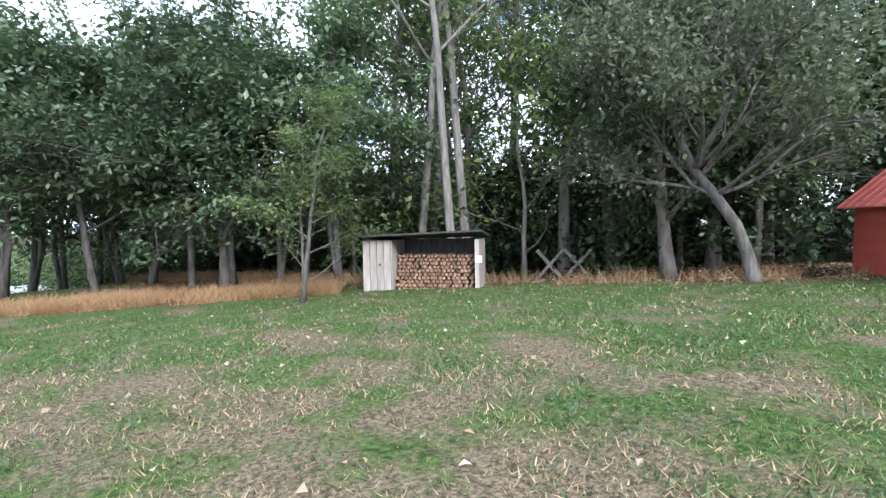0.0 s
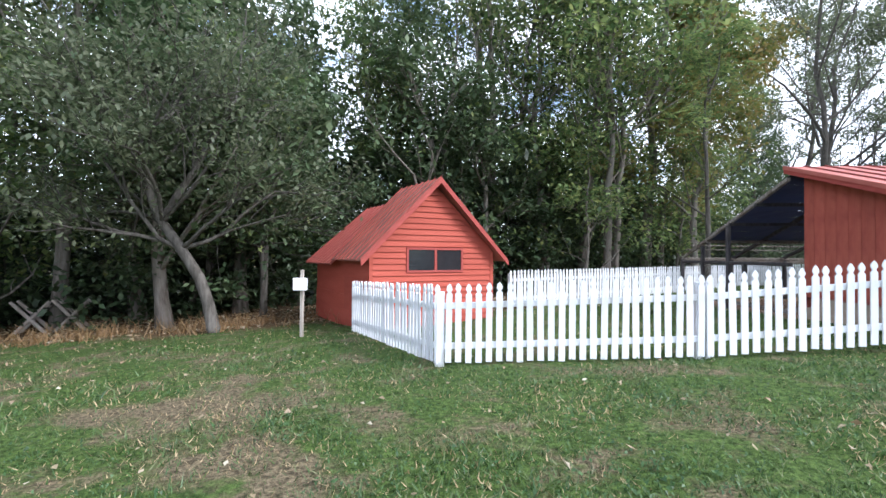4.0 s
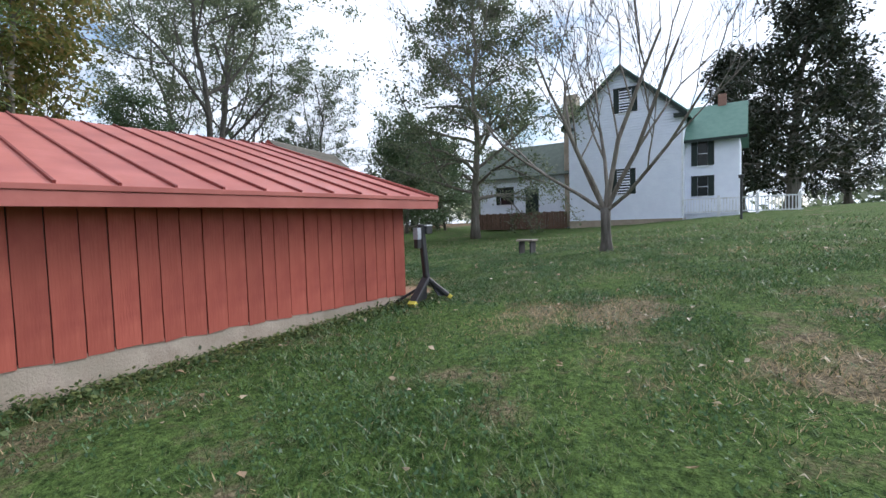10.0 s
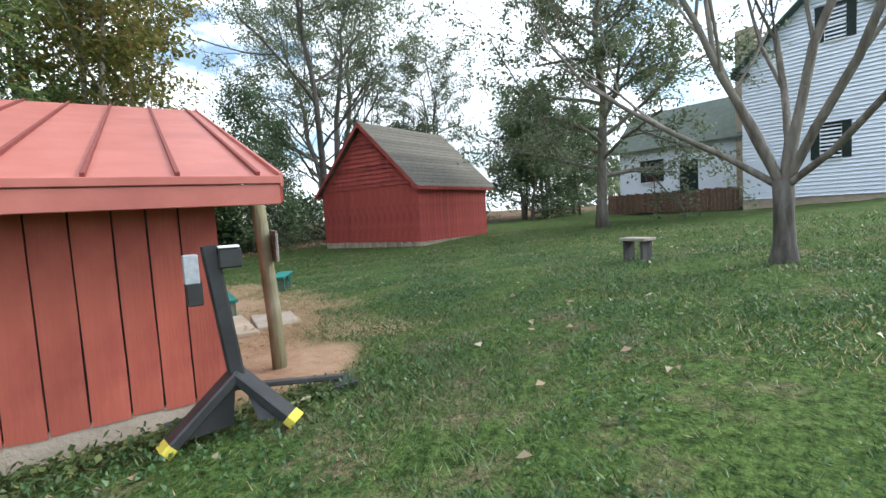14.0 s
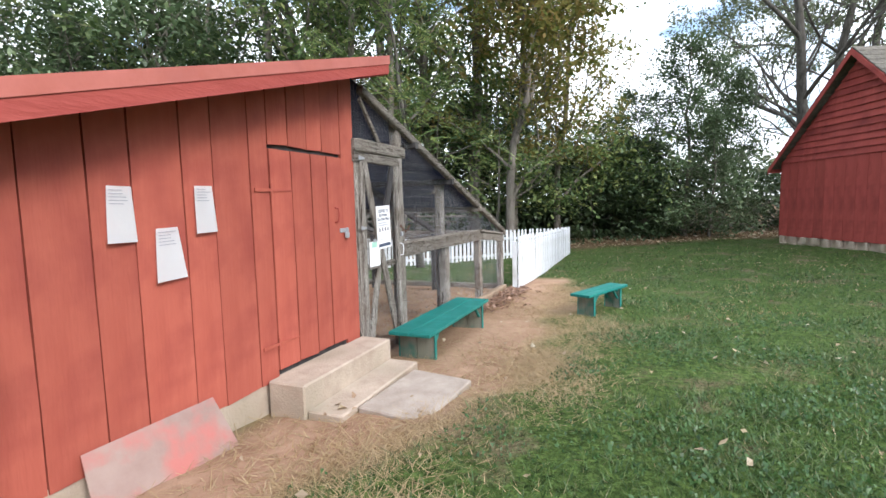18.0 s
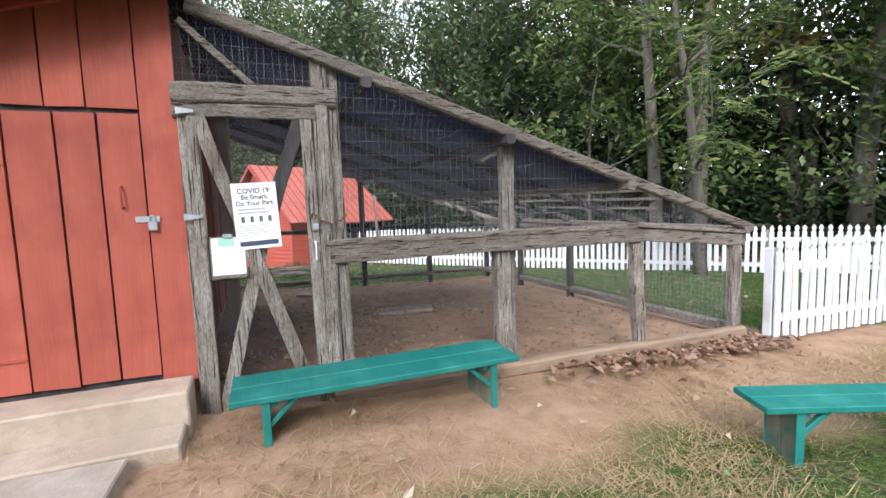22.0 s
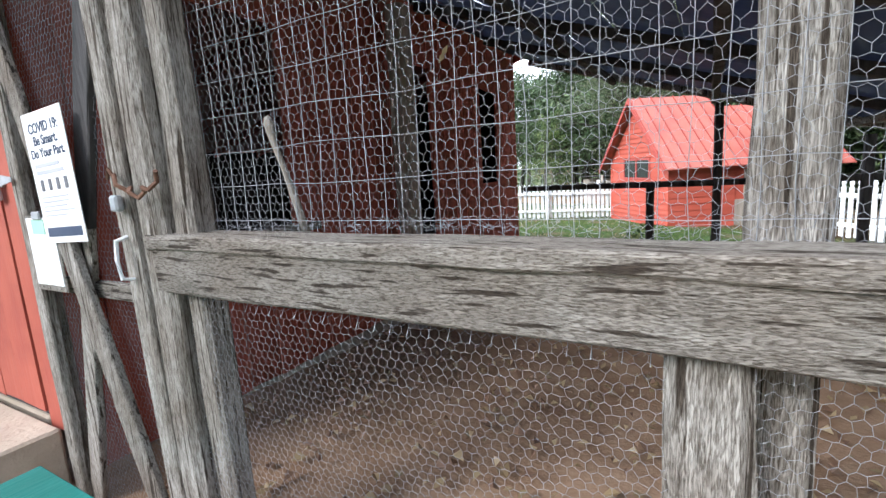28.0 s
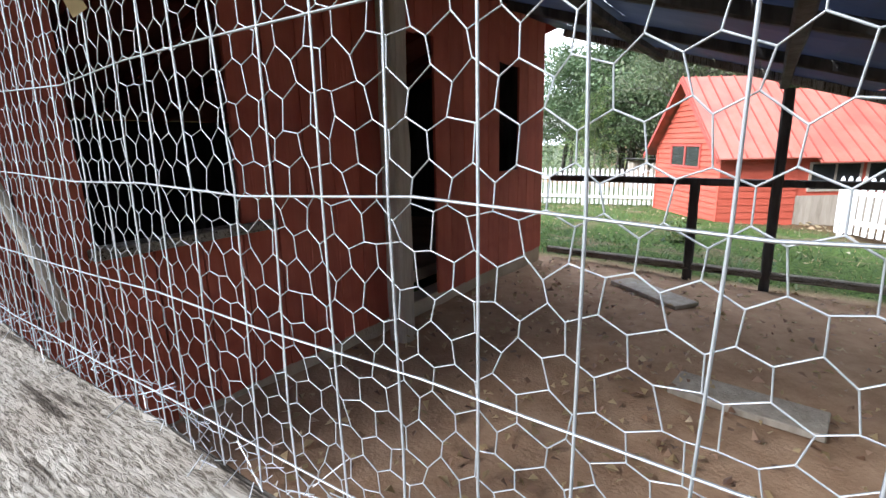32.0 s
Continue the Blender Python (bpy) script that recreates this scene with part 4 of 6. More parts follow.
# ---- the small red house ----
def small_house():
    h = thing("small_red_house", "small red clapboard outbuilding with a steep red metal roof", "outbuilding", at=Matrix.Translation((-13.62, 4.55, 0)) @ pose(0, 0, 0, 0, 0, 34))
    W, D, z0, ze, za = 3.3, 1.75, -0.55, 1.38, 3.02
    win = (-0.70, 0.70, 0.92, 1.40)
    bm = B()
    prism(bm, [(-W / 2, 0.03, z0), (W / 2, 0.03, z0), (W / 2, 0.03, ze), (0, 0.03, za - 0.1), (-W / 2, 0.03, ze)], (0, 0.08, 0))
    part("gable_wall", bm, M_redsid, h)
    bm = B()
    prism(bm, [(-W / 2, D - 0.1, z0), (W / 2, D - 0.1, z0), (W / 2, D - 0.1, ze), (0, D - 0.1, za - 0.1), (-W / 2, D - 0.1, ze)], (0, 0.1, 0))
    part("back_wall", bm, M_redsid, h)
    for s in (-1, 1):
        bm = B()
        box(bm, s * (W / 2 - 0.08), s * W / 2, 0.11, D - 0.1, z0, ze)
        part("side_wall", bm, M_redsid, h)
        for k in range(12):
            bm = B()
            z = z0 + k * 0.16
            a = [(s * (W / 2 + 0.02), 0.03, z), (s * (W / 2 + 0.02), D, z), (s * (W / 2 + 0.004), D, z + 0.16), (s * (W / 2 + 0.004), 0.03, z + 0.16)]
            prism(bm, a, (-s * 0.004, 0, 0))
            part("siding_board", bm, M_redsid, h)
    lap_boards(h, W, z0, ze, za - 0.1, 0.03, Matrix(), 0.135, M_redsid, 0.036, (win,))
    for s in (-1, 1):
        ov = 0.28
        sl = (za - ze) / (W / 2)
        xe, zz = s * (W / 2 + ov), ze - sl * ov + 0.06
        bm = B()
        prism(bm, [(0, -0.25, za + 0.06), (xe, -0.25, zz), (xe, D + 0.25, zz), (0, D + 0.25, za + 0.06)], (0, 0, -0.03))
        # west slope has its shade in the colour, east slope keeps the plain red
        rf = part("roof", bm, M_shaderoof if s < 0 else M_redroof, h, "rusting red ribbed metal roof")
        for k in range(8):
            y = -0.23 + k * (D + 0.46) / 7
            bm = B()
            prism(bm, [(0, y - 0.012, za + 0.062), (xe, y - 0.012, zz + 0.002), (xe, y + 0.012, zz + 0.002), (0, y + 0.012, za + 0.062)], (0, 0, 0.03))
            part("seam", bm, M_reddark, rf)
        bm = B()
        prism(bm, [(0, -0.275, za + 0.05), (xe, -0.275, zz - 0.01), (xe, -0.275, zz - 0.13), (0, -0.275, za - 0.07)], (0, 0.022, 0))
        part("rake_board", bm, M_reddark, h)
    w = part("window", B(), M_glass, h)
    a, b, lo, hi = win
    bm = B()
    box(bm, a, b, 0.0, 0.012, lo, hi)
    part("pane", bm, M_glass, w)
    for (x0, x1, z0_, z1_) in ((a - 0.05, b + 0.05, hi, hi + 0.05), (a - 0.05, b + 0.05, lo - 0.05, lo), (a - 0.05, a, lo, hi), (b, b + 0.05, lo, hi), (-0.03, 0.03, lo, hi)):
        bm = B()
        box(bm, x0, x1, -0.02, 0.02, z0_, z1_)
        part("window_frame", bm, M_reddark, w)
    for x in (-W / 2, W / 2 - 0.09):
        bm = B()
        box(bm, x, x + 0.09, -0.005, 0.02, z0, ze)
        part("corner_board", bm, M_redsid, h)
    # rear part, a little lower, with windows on the yard side
    E = D + 2.8
    for s in (-1, 1):
        bm = B()
        box(bm, s * (W / 2 - 0.12), s * (W / 2 - 0.02), D + 0.005, E, z0, 1.25)
        part("rear_side_wall", bm, M_redsid, h)
        bm = B()
        box(bm, s * (W / 2 - 0.02), s * W / 2, D + 0.005, E, z0, 0.28)
        part("rear_base_wall", bm, M_pale if s > 0 else M_redsid, h, "greyed lower boards" if s > 0 else "")
        xe = s * (W / 2 + 0.28)
        bm = B()
        prism(bm, [(0, D + 0.26, 2.72), (xe, D + 0.26, 1.02), (xe, E + 0.2, 1.02), (0, E + 0.2, 2.72)], (0, 0, 0.03))
        rr = part("rear_roof", bm, M_redroof, h, "red ribbed metal roof of the rear part")
        for k in range(9):
            y = D + 0.3 + k * (E - D - 0.15) / 8
            bm = B()
            prism(bm, [(0, y - 0.012, 2.752), (xe, y - 0.012, 1.052), (xe, y + 0.012, 1.052), (0, y + 0.012, 2.752)], (0, 0, 0.03))
            part("seam", bm, M_reddark, rr)
    bm = B()
    prism(bm, [(-W / 2 + 0.12, E - 0.1, z0), (W / 2 - 0.12, E - 0.1, z0), (W / 2 - 0.12, E - 0.1, 1.2), (0, E - 0.1, 2.65), (-W / 2 + 0.12, E - 0.1, 1.2)], (0, 0.1, 0))
    part("rear_wall", bm, M_redsid, h)
    for k in range(2):
        ww = part("rear_window", B(), M_glass, h)
        y = D + 0.3 + k * 1.28
        bm = B()
        box(bm, W / 2 - 0.02, W / 2 - 0.005, y, y + 1.08, 0.42, 0.98)
        part("pane", bm, M_glass, ww)
        for (y0, y1, z0_, z1_) in ((y - 0.05, y + 1.13, 0.98, 1.03), (y - 0.05, y + 1.13, 0.37, 0.42), (y - 0.05, y, 0.42, 0.98), (y + 1.08, y + 1.13, 0.42, 0.98), (y + 0.52, y + 0.56, 0.42, 0.98)):
            bm = B()
            box(bm, W / 2 - 0.02, W / 2 + 0.01, y0, y1, z0_, z1_)
            part("window_frame", bm, M_pale, ww)


small_house()


# ---- the red barn ----
def barn():
    h = thing("red_barn", "red vertical-board barn with grey shingle roof and stone footing", "barn")
    c0, c1 = Vector((9.60, 14.50)), Vector((7.29, 20.21))
    a = math.degrees(math.atan2(c0.y - c1.y, c0.x - c1.x))
    mid = (c0 + c1) / 2
    h.matrix_world = Matrix.Translation((mid.x, mid.y, 0.0)) @ pose(0, 0, 0, 0, 0, a)
    W, D, z0, ze, za = (c0 - c1).length, 5.6, 0.46, 3.0, 5.95
    bm = B()
    prism(bm, [(-W / 2, 0.03, z0), (W / 2, 0.03, z0), (W / 2, 0.03, ze), (0, 0.03, za - 0.12), (-W / 2, 0.03, ze)], (0, 0.1, 0))
    part("gable_wall", bm, M_barn, h)
    bm = B()
    prism(bm, [(-W / 2, D - 0.1, z0), (W / 2, D - 0.1, z0), (W / 2, D - 0.1, ze), (0, D - 0.1, za - 0.12), (-W / 2, D - 0.1, ze)], (0, 0.1, 0))
    part("back_wall", bm, M_barn, h)
    for s in (-1, 1):
        bm = B()
        box(bm, s * (W / 2 - 0.1), s * W / 2, 0.13, D - 0.1, z0, ze)
        part("side_wall", bm, M_barn, h)
        n = 22
        for k in range(n):
            me = board_mesh(D / n, ze - z0, 0.02, 300 + k)
            me.materials.append(M_barn)
            piece("board", me, h, pose(s * (W / 2 + 0.01) + 0.01, k * D / n, z0 + random.Random(k).uniform(-0.03, 0.0), 0, 0, 90))
    n = 16
    for k in range(n):
        me = board_mesh(W / n, ze - z0 - 0.02, 0.02, 340 + k)
        me.materials.append(M_barn)
        piece("board", me, h, pose(-W / 2 + k * W / n, 0.008, z0))
    lap_boards(h, W, ze, ze, za - 0.12, 0.03, Matrix(), 0.2, M_barn, 0.05)
    for s in (-1, 1):
        sl = (za - ze) / (W / 2)
        ov = 0.25
        xe, zz = s * (W / 2 + ov), ze - sl * ov + 0.08
        n = 18
        rf = None
        for k in range(n):
            t0, t1 = k / n, (k + 1) / n
            bm = B()
            p0, p1 = (xe * (1 - t0), zz + (za + 0.08 - zz) * t0), (xe * (1 - t1), zz + (za + 0.08 - zz) * t1)
            prism(bm, [(p0[0], -0.3, p0[1] + 0.02), (p0[0], D + 0.7, p0[1] + 0.02), (p1[0], D + 0.7, p1[1]), (p1[0], -0.3, p1[1])], (0, 0, -0.03))
            if rf is None:
                rf = part("roof", bm, M_shingle, h, "weathered grey shingle roof")
            else:
                part("shingle_course", bm, M_shingle, rf)
        bm = B()
        prism(bm, [(0, -0.32, za + 0.04), (xe, -0.32, zz - 0.03), (xe, -0.32, zz - 0.2), (0, -0.32, za - 0.15)], (0, 0.03, 0))
        part("rake_board", bm, M_barn, h)
        bm = B()
        box(bm, xe - 0.02, xe + 0.02, -0.3, D + 0.3, zz - 0.15, zz - 0.01)
        part("eave_board", bm, M_barn, h)
    rnd = random.Random(2)
    for k in range(26):
        bm = B()
        w = rnd.uniform(0.14, 0.3)
        x = -W / 2 + (W - 0.3) * (k % 13) / 12
        zz = -0.02 + 0.24 * (k // 13)
        box(bm, x, x + w, 0.0, 0.2, zz, zz + 0.25, bev=0.03)
        part("footing_stone", bm, M_conc, h)
    bm = B()
    box(bm, -W / 2 + 0.02, W / 2 - 0.02, 0.1, D - 0.02, -0.6, 0.45)
    part("footing", bm, M_conc, h)


barn()


# ---- the white farmhouse ----
def shuttered_window(parent, x, z, w, h, face):
    """A dark-shuttered sash window; face(x, z, out) gives a place on the wall."""
    win = part("window", B(), M_glass, parent)

    def slab_(name, x0, x1, z0, z1, d0, d1, material):
        bm = B()
        prism(bm, [face(x0, z0, d0), face(x1, z0, d0), face(x1, z1, d0), face(x0, z1, d0)], Vector(face(0, 0, d1)) - Vector(face(0, 0, d0)))
        part(name, bm, material, win)
    slab_("pane", x - w / 2, x + w / 2, z, z + h, 0.0, 0.02, M_glass)
    slab_("sash_bar", x - w / 2, x + w / 2, z + h / 2 - 0.02, z + h / 2 + 0.02, 0.02, 0.04, M_white)
    slab_("lintel", x - w / 2 - 0.35, x + w / 2 + 0.35, z + h, z + h + 0.1, 0.0, 0.07, M_shutter)
    slab_("sill", x - w / 2 - 0.06, x + w / 2 + 0.06, z - 0.08, z, 0.0, 0.09, M_white)
    for s in (-1, 1):
        slab_("shutter", x + s * (w / 2 + 0.02), x + s * (w / 2 + 0.34), z, z + h, 0.02, 0.06, M_shutter)


# the farmhouse is turned a little towards the shed
TURN = Matrix.Translation((25.2, 2.0, 0)) @ pose(0, 0, 0, 0, 0, 6) @ Matrix.Translation((-25.2, -2.0, 0))


def farmhouse():
    h = thing("white_farmhouse", "white clapboard two-storey farmhouse with dark shutters and green metal roof", "house", at=TURN)
    X = 25.2
    y0, y1, z0, ze, za = 2.0, 8.6, 1.1, 7.6, 10.55
    ym = (y0 + y1) / 2
    D = 8.0
    for xx in (X, X + D - 0.2):
        bm = B()
        prism(bm, [(xx, y0, z0), (xx, y1, z0), (xx, y1, ze), (xx, ym, za), (xx, y0, ze)], (0.2, 0, 0))
        part("gable_wall", bm, M_whitesid, h)
    for yy in (y0, y1 - 0.2):
        bm = B()
        box(bm, X + 0.2, X + D - 0.2, yy, yy + 0.2, z0, ze)
        part("side_wall", bm, M_whitesid, h)
    bm = B()
    box(bm, X - 0.02, X + D, y0 - 0.02, y1 + 0.02, 0.2, z0 + 0.28)
    part("foundation", bm, M_conc, h)
    lap_boards(h, y1 - y0, z0 + 0.28, ze, za, 0.0, Matrix.Translation((X, ym, 0)) @ pose(0, 0, 0, 0, 0, -90), 0.165, M_whitesid, 0.085)
    for s in (-1, 1):
        sl = (za - ze) / ((y1 - y0) / 2)
        ye, zz = ym + s * ((y1 - y0) / 2 + 0.35), ze - sl * 0.35 + 0.1
        bm = B()
        prism(bm, [(X - 0.4, ym, za + 0.1), (X + D + 0.4, ym, za + 0.1), (X + D + 0.4, ye, zz), (X - 0.4, ye, zz)], (0, 0, 0.12))
        part("roof", bm, M_greenroof, h)
        bm = B()
        prism(bm, [(X - 0.43, ym, za + 0.12), (X - 0.43, ye, zz + 0.02), (X - 0.43, ye, zz - 0.25), (X - 0.43, ym, za - 0.15)], (0.03, 0, 0))
        part("rake_board", bm, M_shutter, h)
        bm = B()
        box(bm, X - 0.4, X + 0.3, min(ye, ye - s * 0.7), max(ye, ye - s * 0.7), zz - 0.2, zz - 0.02)
        part("eave_return", bm, M_shutter, h)
    face = lambda x, z, d: (X - 0.03 - d, ym - x, z)
    shuttered_window(h, 0.1, 2.95, 0.72, 1.45, face)
    shuttered_window(h, 0.25, 7.9, 0.7, 1.4, face)
    for yy, hh in ((y1 + 0.1, 10.0),):
        bm = B()
        box(bm, X + 1.6, X + 2.5, yy - 0.1, yy + 0.8, 1.0, hh, bev=0.03)
        part("chimney", bm, M_conc, h, "grey brick chimney")
    bm = B()
    tube(bm, [(X - 0.05, y0 - 0.06, 7.3), (X - 0.05, y0 - 0.06, 1.5)], [0.05, 0.05], 6)
    part("downpipe", bm, M_white, h)
    # side wing, set a little back, its eaves to the lawn
    Xw, w0, w1, we, wa = 26.8, -0.8, 2.17, 6.0, 8.3
    bm = B()
    box(bm, Xw, Xw + 5, w0, w1, 1.0, we)
    part("wing_wall", bm, M_whitesid, h)
    for k in range(26):
        bm = B()
        z = 1.6 + k * 0.168
        prism(bm, [(Xw - 0.03, w0 - 0.02, z), (Xw - 0.03, w1, z), (Xw - 0.006, w1, z + 0.168), (Xw - 0.006, w0 - 0.02, z + 0.168)], (0.006, 0, 0))
        part("siding_board", bm, M_whitesid, h)
    bm = B()
    prism(bm, [(Xw - 0.45, w0 - 0.4, we - 0.12), (Xw - 0.45, w1, we - 0.12), (Xw + 2.5, w1, wa), (Xw + 2.5, w0 - 0.4, wa)], (0, 0, 0.12))
    prism(bm, [(Xw + 5.4, w0 - 0.4, we - 0.12), (Xw + 5.4, w1, we - 0.12), (Xw + 2.5, w1, wa), (Xw + 2.5, w0 - 0.4, wa)], (0, 0, 0.12))
    part("wing_roof", bm, M_greenroof, h)
    bm = B()
    box(bm, Xw - 0.47, Xw - 0.43, w0 - 0.4, w1, we - 0.2, we - 0.02)
    part("gutter", bm, M_shutter, h)
    bm = B()
    box(bm, Xw + 2.3, Xw + 2.8, w0 + 0.75, w0 + 1.2, we, wa + 0.7)
    part("chimney", bm, M_brick, h)
    face2 = lambda x, z, d: (Xw - 0.03 - d, 1.05 - x, z)
    for z, hh in ((2.65, 1.1), (4.45, 1.4)):
        shuttered_window(h, 0.0, z, 0.52, hh, face2)
    # porch rail of the wing
    pf = thing("porch_railing", "white porch railing beside the farmhouse", "railing", at=TURN)
    Xr = Xw - 1.0
    for i in range(38):
        bm = B()
        box(bm, Xr - 0.02, Xr + 0.02, 2.0 - i * 0.15, 2.05 - i * 0.15, 1.65, 2.4)
        part("baluster", bm, M_white, pf)
    for z in (1.65, 2.4):
        bm = B()
        box(bm, Xr - 0.04, Xr + 0.04, -3.7, 2.1, z, z + 0.07)
        part("rail", bm, M_white, pf)
    for i in range(4):
        bm = B()
        box(bm, Xr - 0.07, Xr + 0.07, 1.95 - i * 1.85, 2.09 - i * 1.85, 0.8, 2.6)
        part("post", bm, M_white, pf)
    # low kitchen annex on the other side
    Xa, a0, a1, ae, aa = 27.0, 8.62, 16.3, 4.7, 7.2
    bm = B()
    box(bm, Xa, Xa + 5, a0, a1, 0.9, ae)
    part("annex_wall", bm, M_whitesid, h)
    for k in range(18):
        bm = B()
        z = 1.6 + k * 0.168
        prism(bm, [(Xa - 0.008, a0 + 0.03, z), (Xa - 0.008, a1, z), (Xa - 0.002, a1, z + 0.168), (Xa - 0.002, a0 + 0.03, z + 0.168)], (0.002, 0, 0))
        part("siding_board", bm, M_whitesid, h)
    bm = B()
    prism(bm, [(Xa - 0.4, a0, ae - 0.1), (Xa - 0.4, a1 + 0.4, ae - 0.1), (Xa + 2.5, a1 + 0.4, aa), (Xa + 2.5, a0, aa)], (0, 0, 0.1))
    prism(bm, [(Xa + 5.4, a0, ae - 0.1), (Xa + 5.4, a1 + 0.4, ae - 0.1), (Xa + 2.5, a1 + 0.4, aa), (Xa + 2.5, a0, aa)], (0, 0, 0.1))
    part("annex_roof", bm, M_dullroof, h)
    face3 = lambda x, z, d: (Xa - 0.01 - d, 12.2 - x, z)
    shuttered_window(h, -1.95, 2.75, 0.75, 1.2, face3)
    bm = B()
    box(bm, Xa - 0.04, Xa, 11.5, 12.5, 1.3, 3.8)
    part("annex_door", bm, M_shutter, h)
    fe = thing("board_fence", "low weathered brown board fence before the annex", "fence")
    for i in range(40):
        bm = B()
        box(bm, Xa - 2.03, Xa - 2.0, 9.0 + i * 0.2, 9.18 + i * 0.2, 0.9, 2.05 + 0.03 * (i % 3))
        part("fence_board", bm, M_brownboard, fe)


farmhouse()


# ---- the woodshed ----
def woodshed():
    a = math.degrees(math.atan2(1.70 + 0.17, 2.94))
    ws = thing("woodshed", "grey board woodshed, open fronted and full of split logs", "woodshed", at=Matrix.Translation((-27.92, -0.17, -1.2)) @ pose(0, 0, 0, 0, 0, a))
    W, D, H = 3.45, 1.3, 1.60
    rnd = random.Random(9)
    for k in range(4):
        me = board_mesh(0.21, H, 0.025, 400 + k)
        me.materials.append(M_pale)
        piece("board", me, ws, pose(k * 0.215, 0.0, 0))
    for x in (0.0, W - 0.03, 0.86):
        bm = B()
        box(bm, x, x + 0.03, 0.03, D, 0, H)
        part("side_wall", bm, M_pale, ws)
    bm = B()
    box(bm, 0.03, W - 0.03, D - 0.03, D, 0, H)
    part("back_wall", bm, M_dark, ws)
    bm = B()
    box(bm, W - 0.12, W, 0.0, 0.03, 0, H)
    part("corner_board", bm, M_pale, ws)
    bm = B()
    prism(bm, [(-0.1, -0.25, H + 0.10), (W + 0.12, -0.25, H + 0.22), (W + 0.12, D + 0.1, H + 0.05), (-0.1, D + 0.1, H - 0.02)], (0, 0, 0.05))
    part("roof", bm, M_dark, ws)
    bm = B()
    box(bm, W - 0.11, W + 0.08, -0.02, -0.004, 0.95, 1.14)
    part("notice", bm, M_paper, ws)
    bm = B()
    box(bm, 0.5, 0.56, -0.02, 0.0, 0.86, 0.92)
    part("latch", bm, M_dark, ws)
    pile = thing("log_pile", "stack of split brown firewood inside the woodshed", "firewood", at=ws.matrix_world.copy())
    mes = []
    for k in range(5):
        bm = B()
        r = 0.055 + 0.02 * rnd.random()
        pts = [(r * math.cos(t) * rnd.uniform(0.7, 1.2), r * math.sin(t) * rnd.uniform(0.7, 1.2)) for t in (0.2, 1.6, 2.9, 4.1, 5.3)]
        prism(bm, [(x, 0, z) for x, z in pts], (0, 0.45, 0))
        me = bpy.data.meshes.new("log")
        bm.to_mesh(me)
        bm.free()
        me.materials.append(M_logend)
        mes.append(me)
    for row in range(11):
        for k in range(19):
            x = 1.0 + k * 0.127 + 0.06 * (row % 2) + rnd.uniform(-0.02, 0.02)
            if x > W - 0.2:
                continue
            z = 0.06 + row * 0.105
            top = 1.22 + 0.10 * math.sin(x * 3)
            if z > top:
                continue
            piece("log", rnd.choice(mes), pile, pose(x, 0.08 + 0.05 * row * 0.5 + rnd.uniform(0, 0.12), z, rnd.uniform(-8, 8), rnd.uniform(0, 360), rnd.uniform(-12, 12)))


woodshed()

# open shelter far off on the lower ground
def open_shelter():
    x, y = -60.5, -7.4
    g = gz(x, y)
    sh_ = thing("open_shelter", "white flat-roofed open shelter far off on lower ground", "shelter", at=Matrix.Translation((x, y, g)))
    bm = B()
    box(bm, -1.6, 1.6, -2.9, 2.9, 2.5, 2.72, bev=0.03)
    part("roof", bm, M_white, sh_)
    for px_ in (-1.4, 1.4):
        for py_ in (-2.7, -0.9, 0.9, 2.7):
            bm = B()
            box(bm, px_ - 0.06, px_ + 0.06, py_ - 0.06, py_ + 0.06, -0.2, 2.5)
            part("post", bm, M_pale, sh_)
    # invented table form for unidentified grey shapes under the roof
    tb = thing("picnic_table", "table shape standing for grey things stored under the far shelter", "table", at=Matrix.Translation((x, y - 0.6, g)))
    bm = B()
    box(bm, -0.4, 0.4, -0.9, 0.9, 0.7, 0.76, bev=0.01)
    part("tabletop", bm, M_pale, tb)
    for s in (-1, 1):
        bm = B()
        box(bm, s * 0.7 - 0.14, s * 0.7 + 0.14, -0.9, 0.9, 0.42, 0.46, bev=0.01)
        part("seat", bm, M_pale, tb)
        bm = B()
        box(bm, -0.7, 0.7, s * 0.6 - 0.04, s * 0.6 + 0.04, -0.05, 0.7)
        part("leg_frame", bm, M_pale, tb)


open_shelter()
rp = thing("red_post", "red-painted square wooden post standing on the lawn", "post")
bm = B()
g = gz(-32.0, -9.35)
box(bm, -32.09, -31.91, -9.44, -9.26, g - 0.2, g + 1.25, bev=0.01)
part("shaft", bm, M_reddark, rp)
bm = B()
box(bm, -32.12, -31.88, -9.47, -9.23, g + 1.25, g + 1.3, bev=0.01)
part("cap", bm, M_reddark, rp)

# sawbucks
for x, y in ((-25.45, 5.95), (-24.62, 6.42)):
    sb = thing("sawbuck", "crossed rough poles of a weathered sawbuck", "sawhorse", "sawbucks")
    g = gz(x, y)
    for k in (0, 1):
        for d in (-1, 1):
            bm = B()
            ox, oy = x - 0.25 * k, y + 0.45 * k
            tube(bm, [(ox - d * 0.36, oy - d * 0.19, g - 0.05), (ox + d * 0.40, oy + d * 0.21, g + 0.92)], [0.058, 0.048], 7)
            part("leg", bm, M_pale, sb)
    bm = B()
    tube(bm, [(x, y, g + 0.42), (x - 0.25, y + 0.45, g + 0.42)], [0.035, 0.035], 6)
    part("crossbar", bm, M_pale, sb)

# notice box on a post by the small house
nb = thing("notice_box", "pale grey box on a thin wooden post", "post box")
g = gz(-16.29, 3.11)
bm = B()
beam(bm, (-16.29, 3.11, g - 0.1), (-16.29, 3.11, 0.95), 0.07, 0.07, 0.04, 5, 3)
part("post", bm, M_pale, nb)
bm = B()
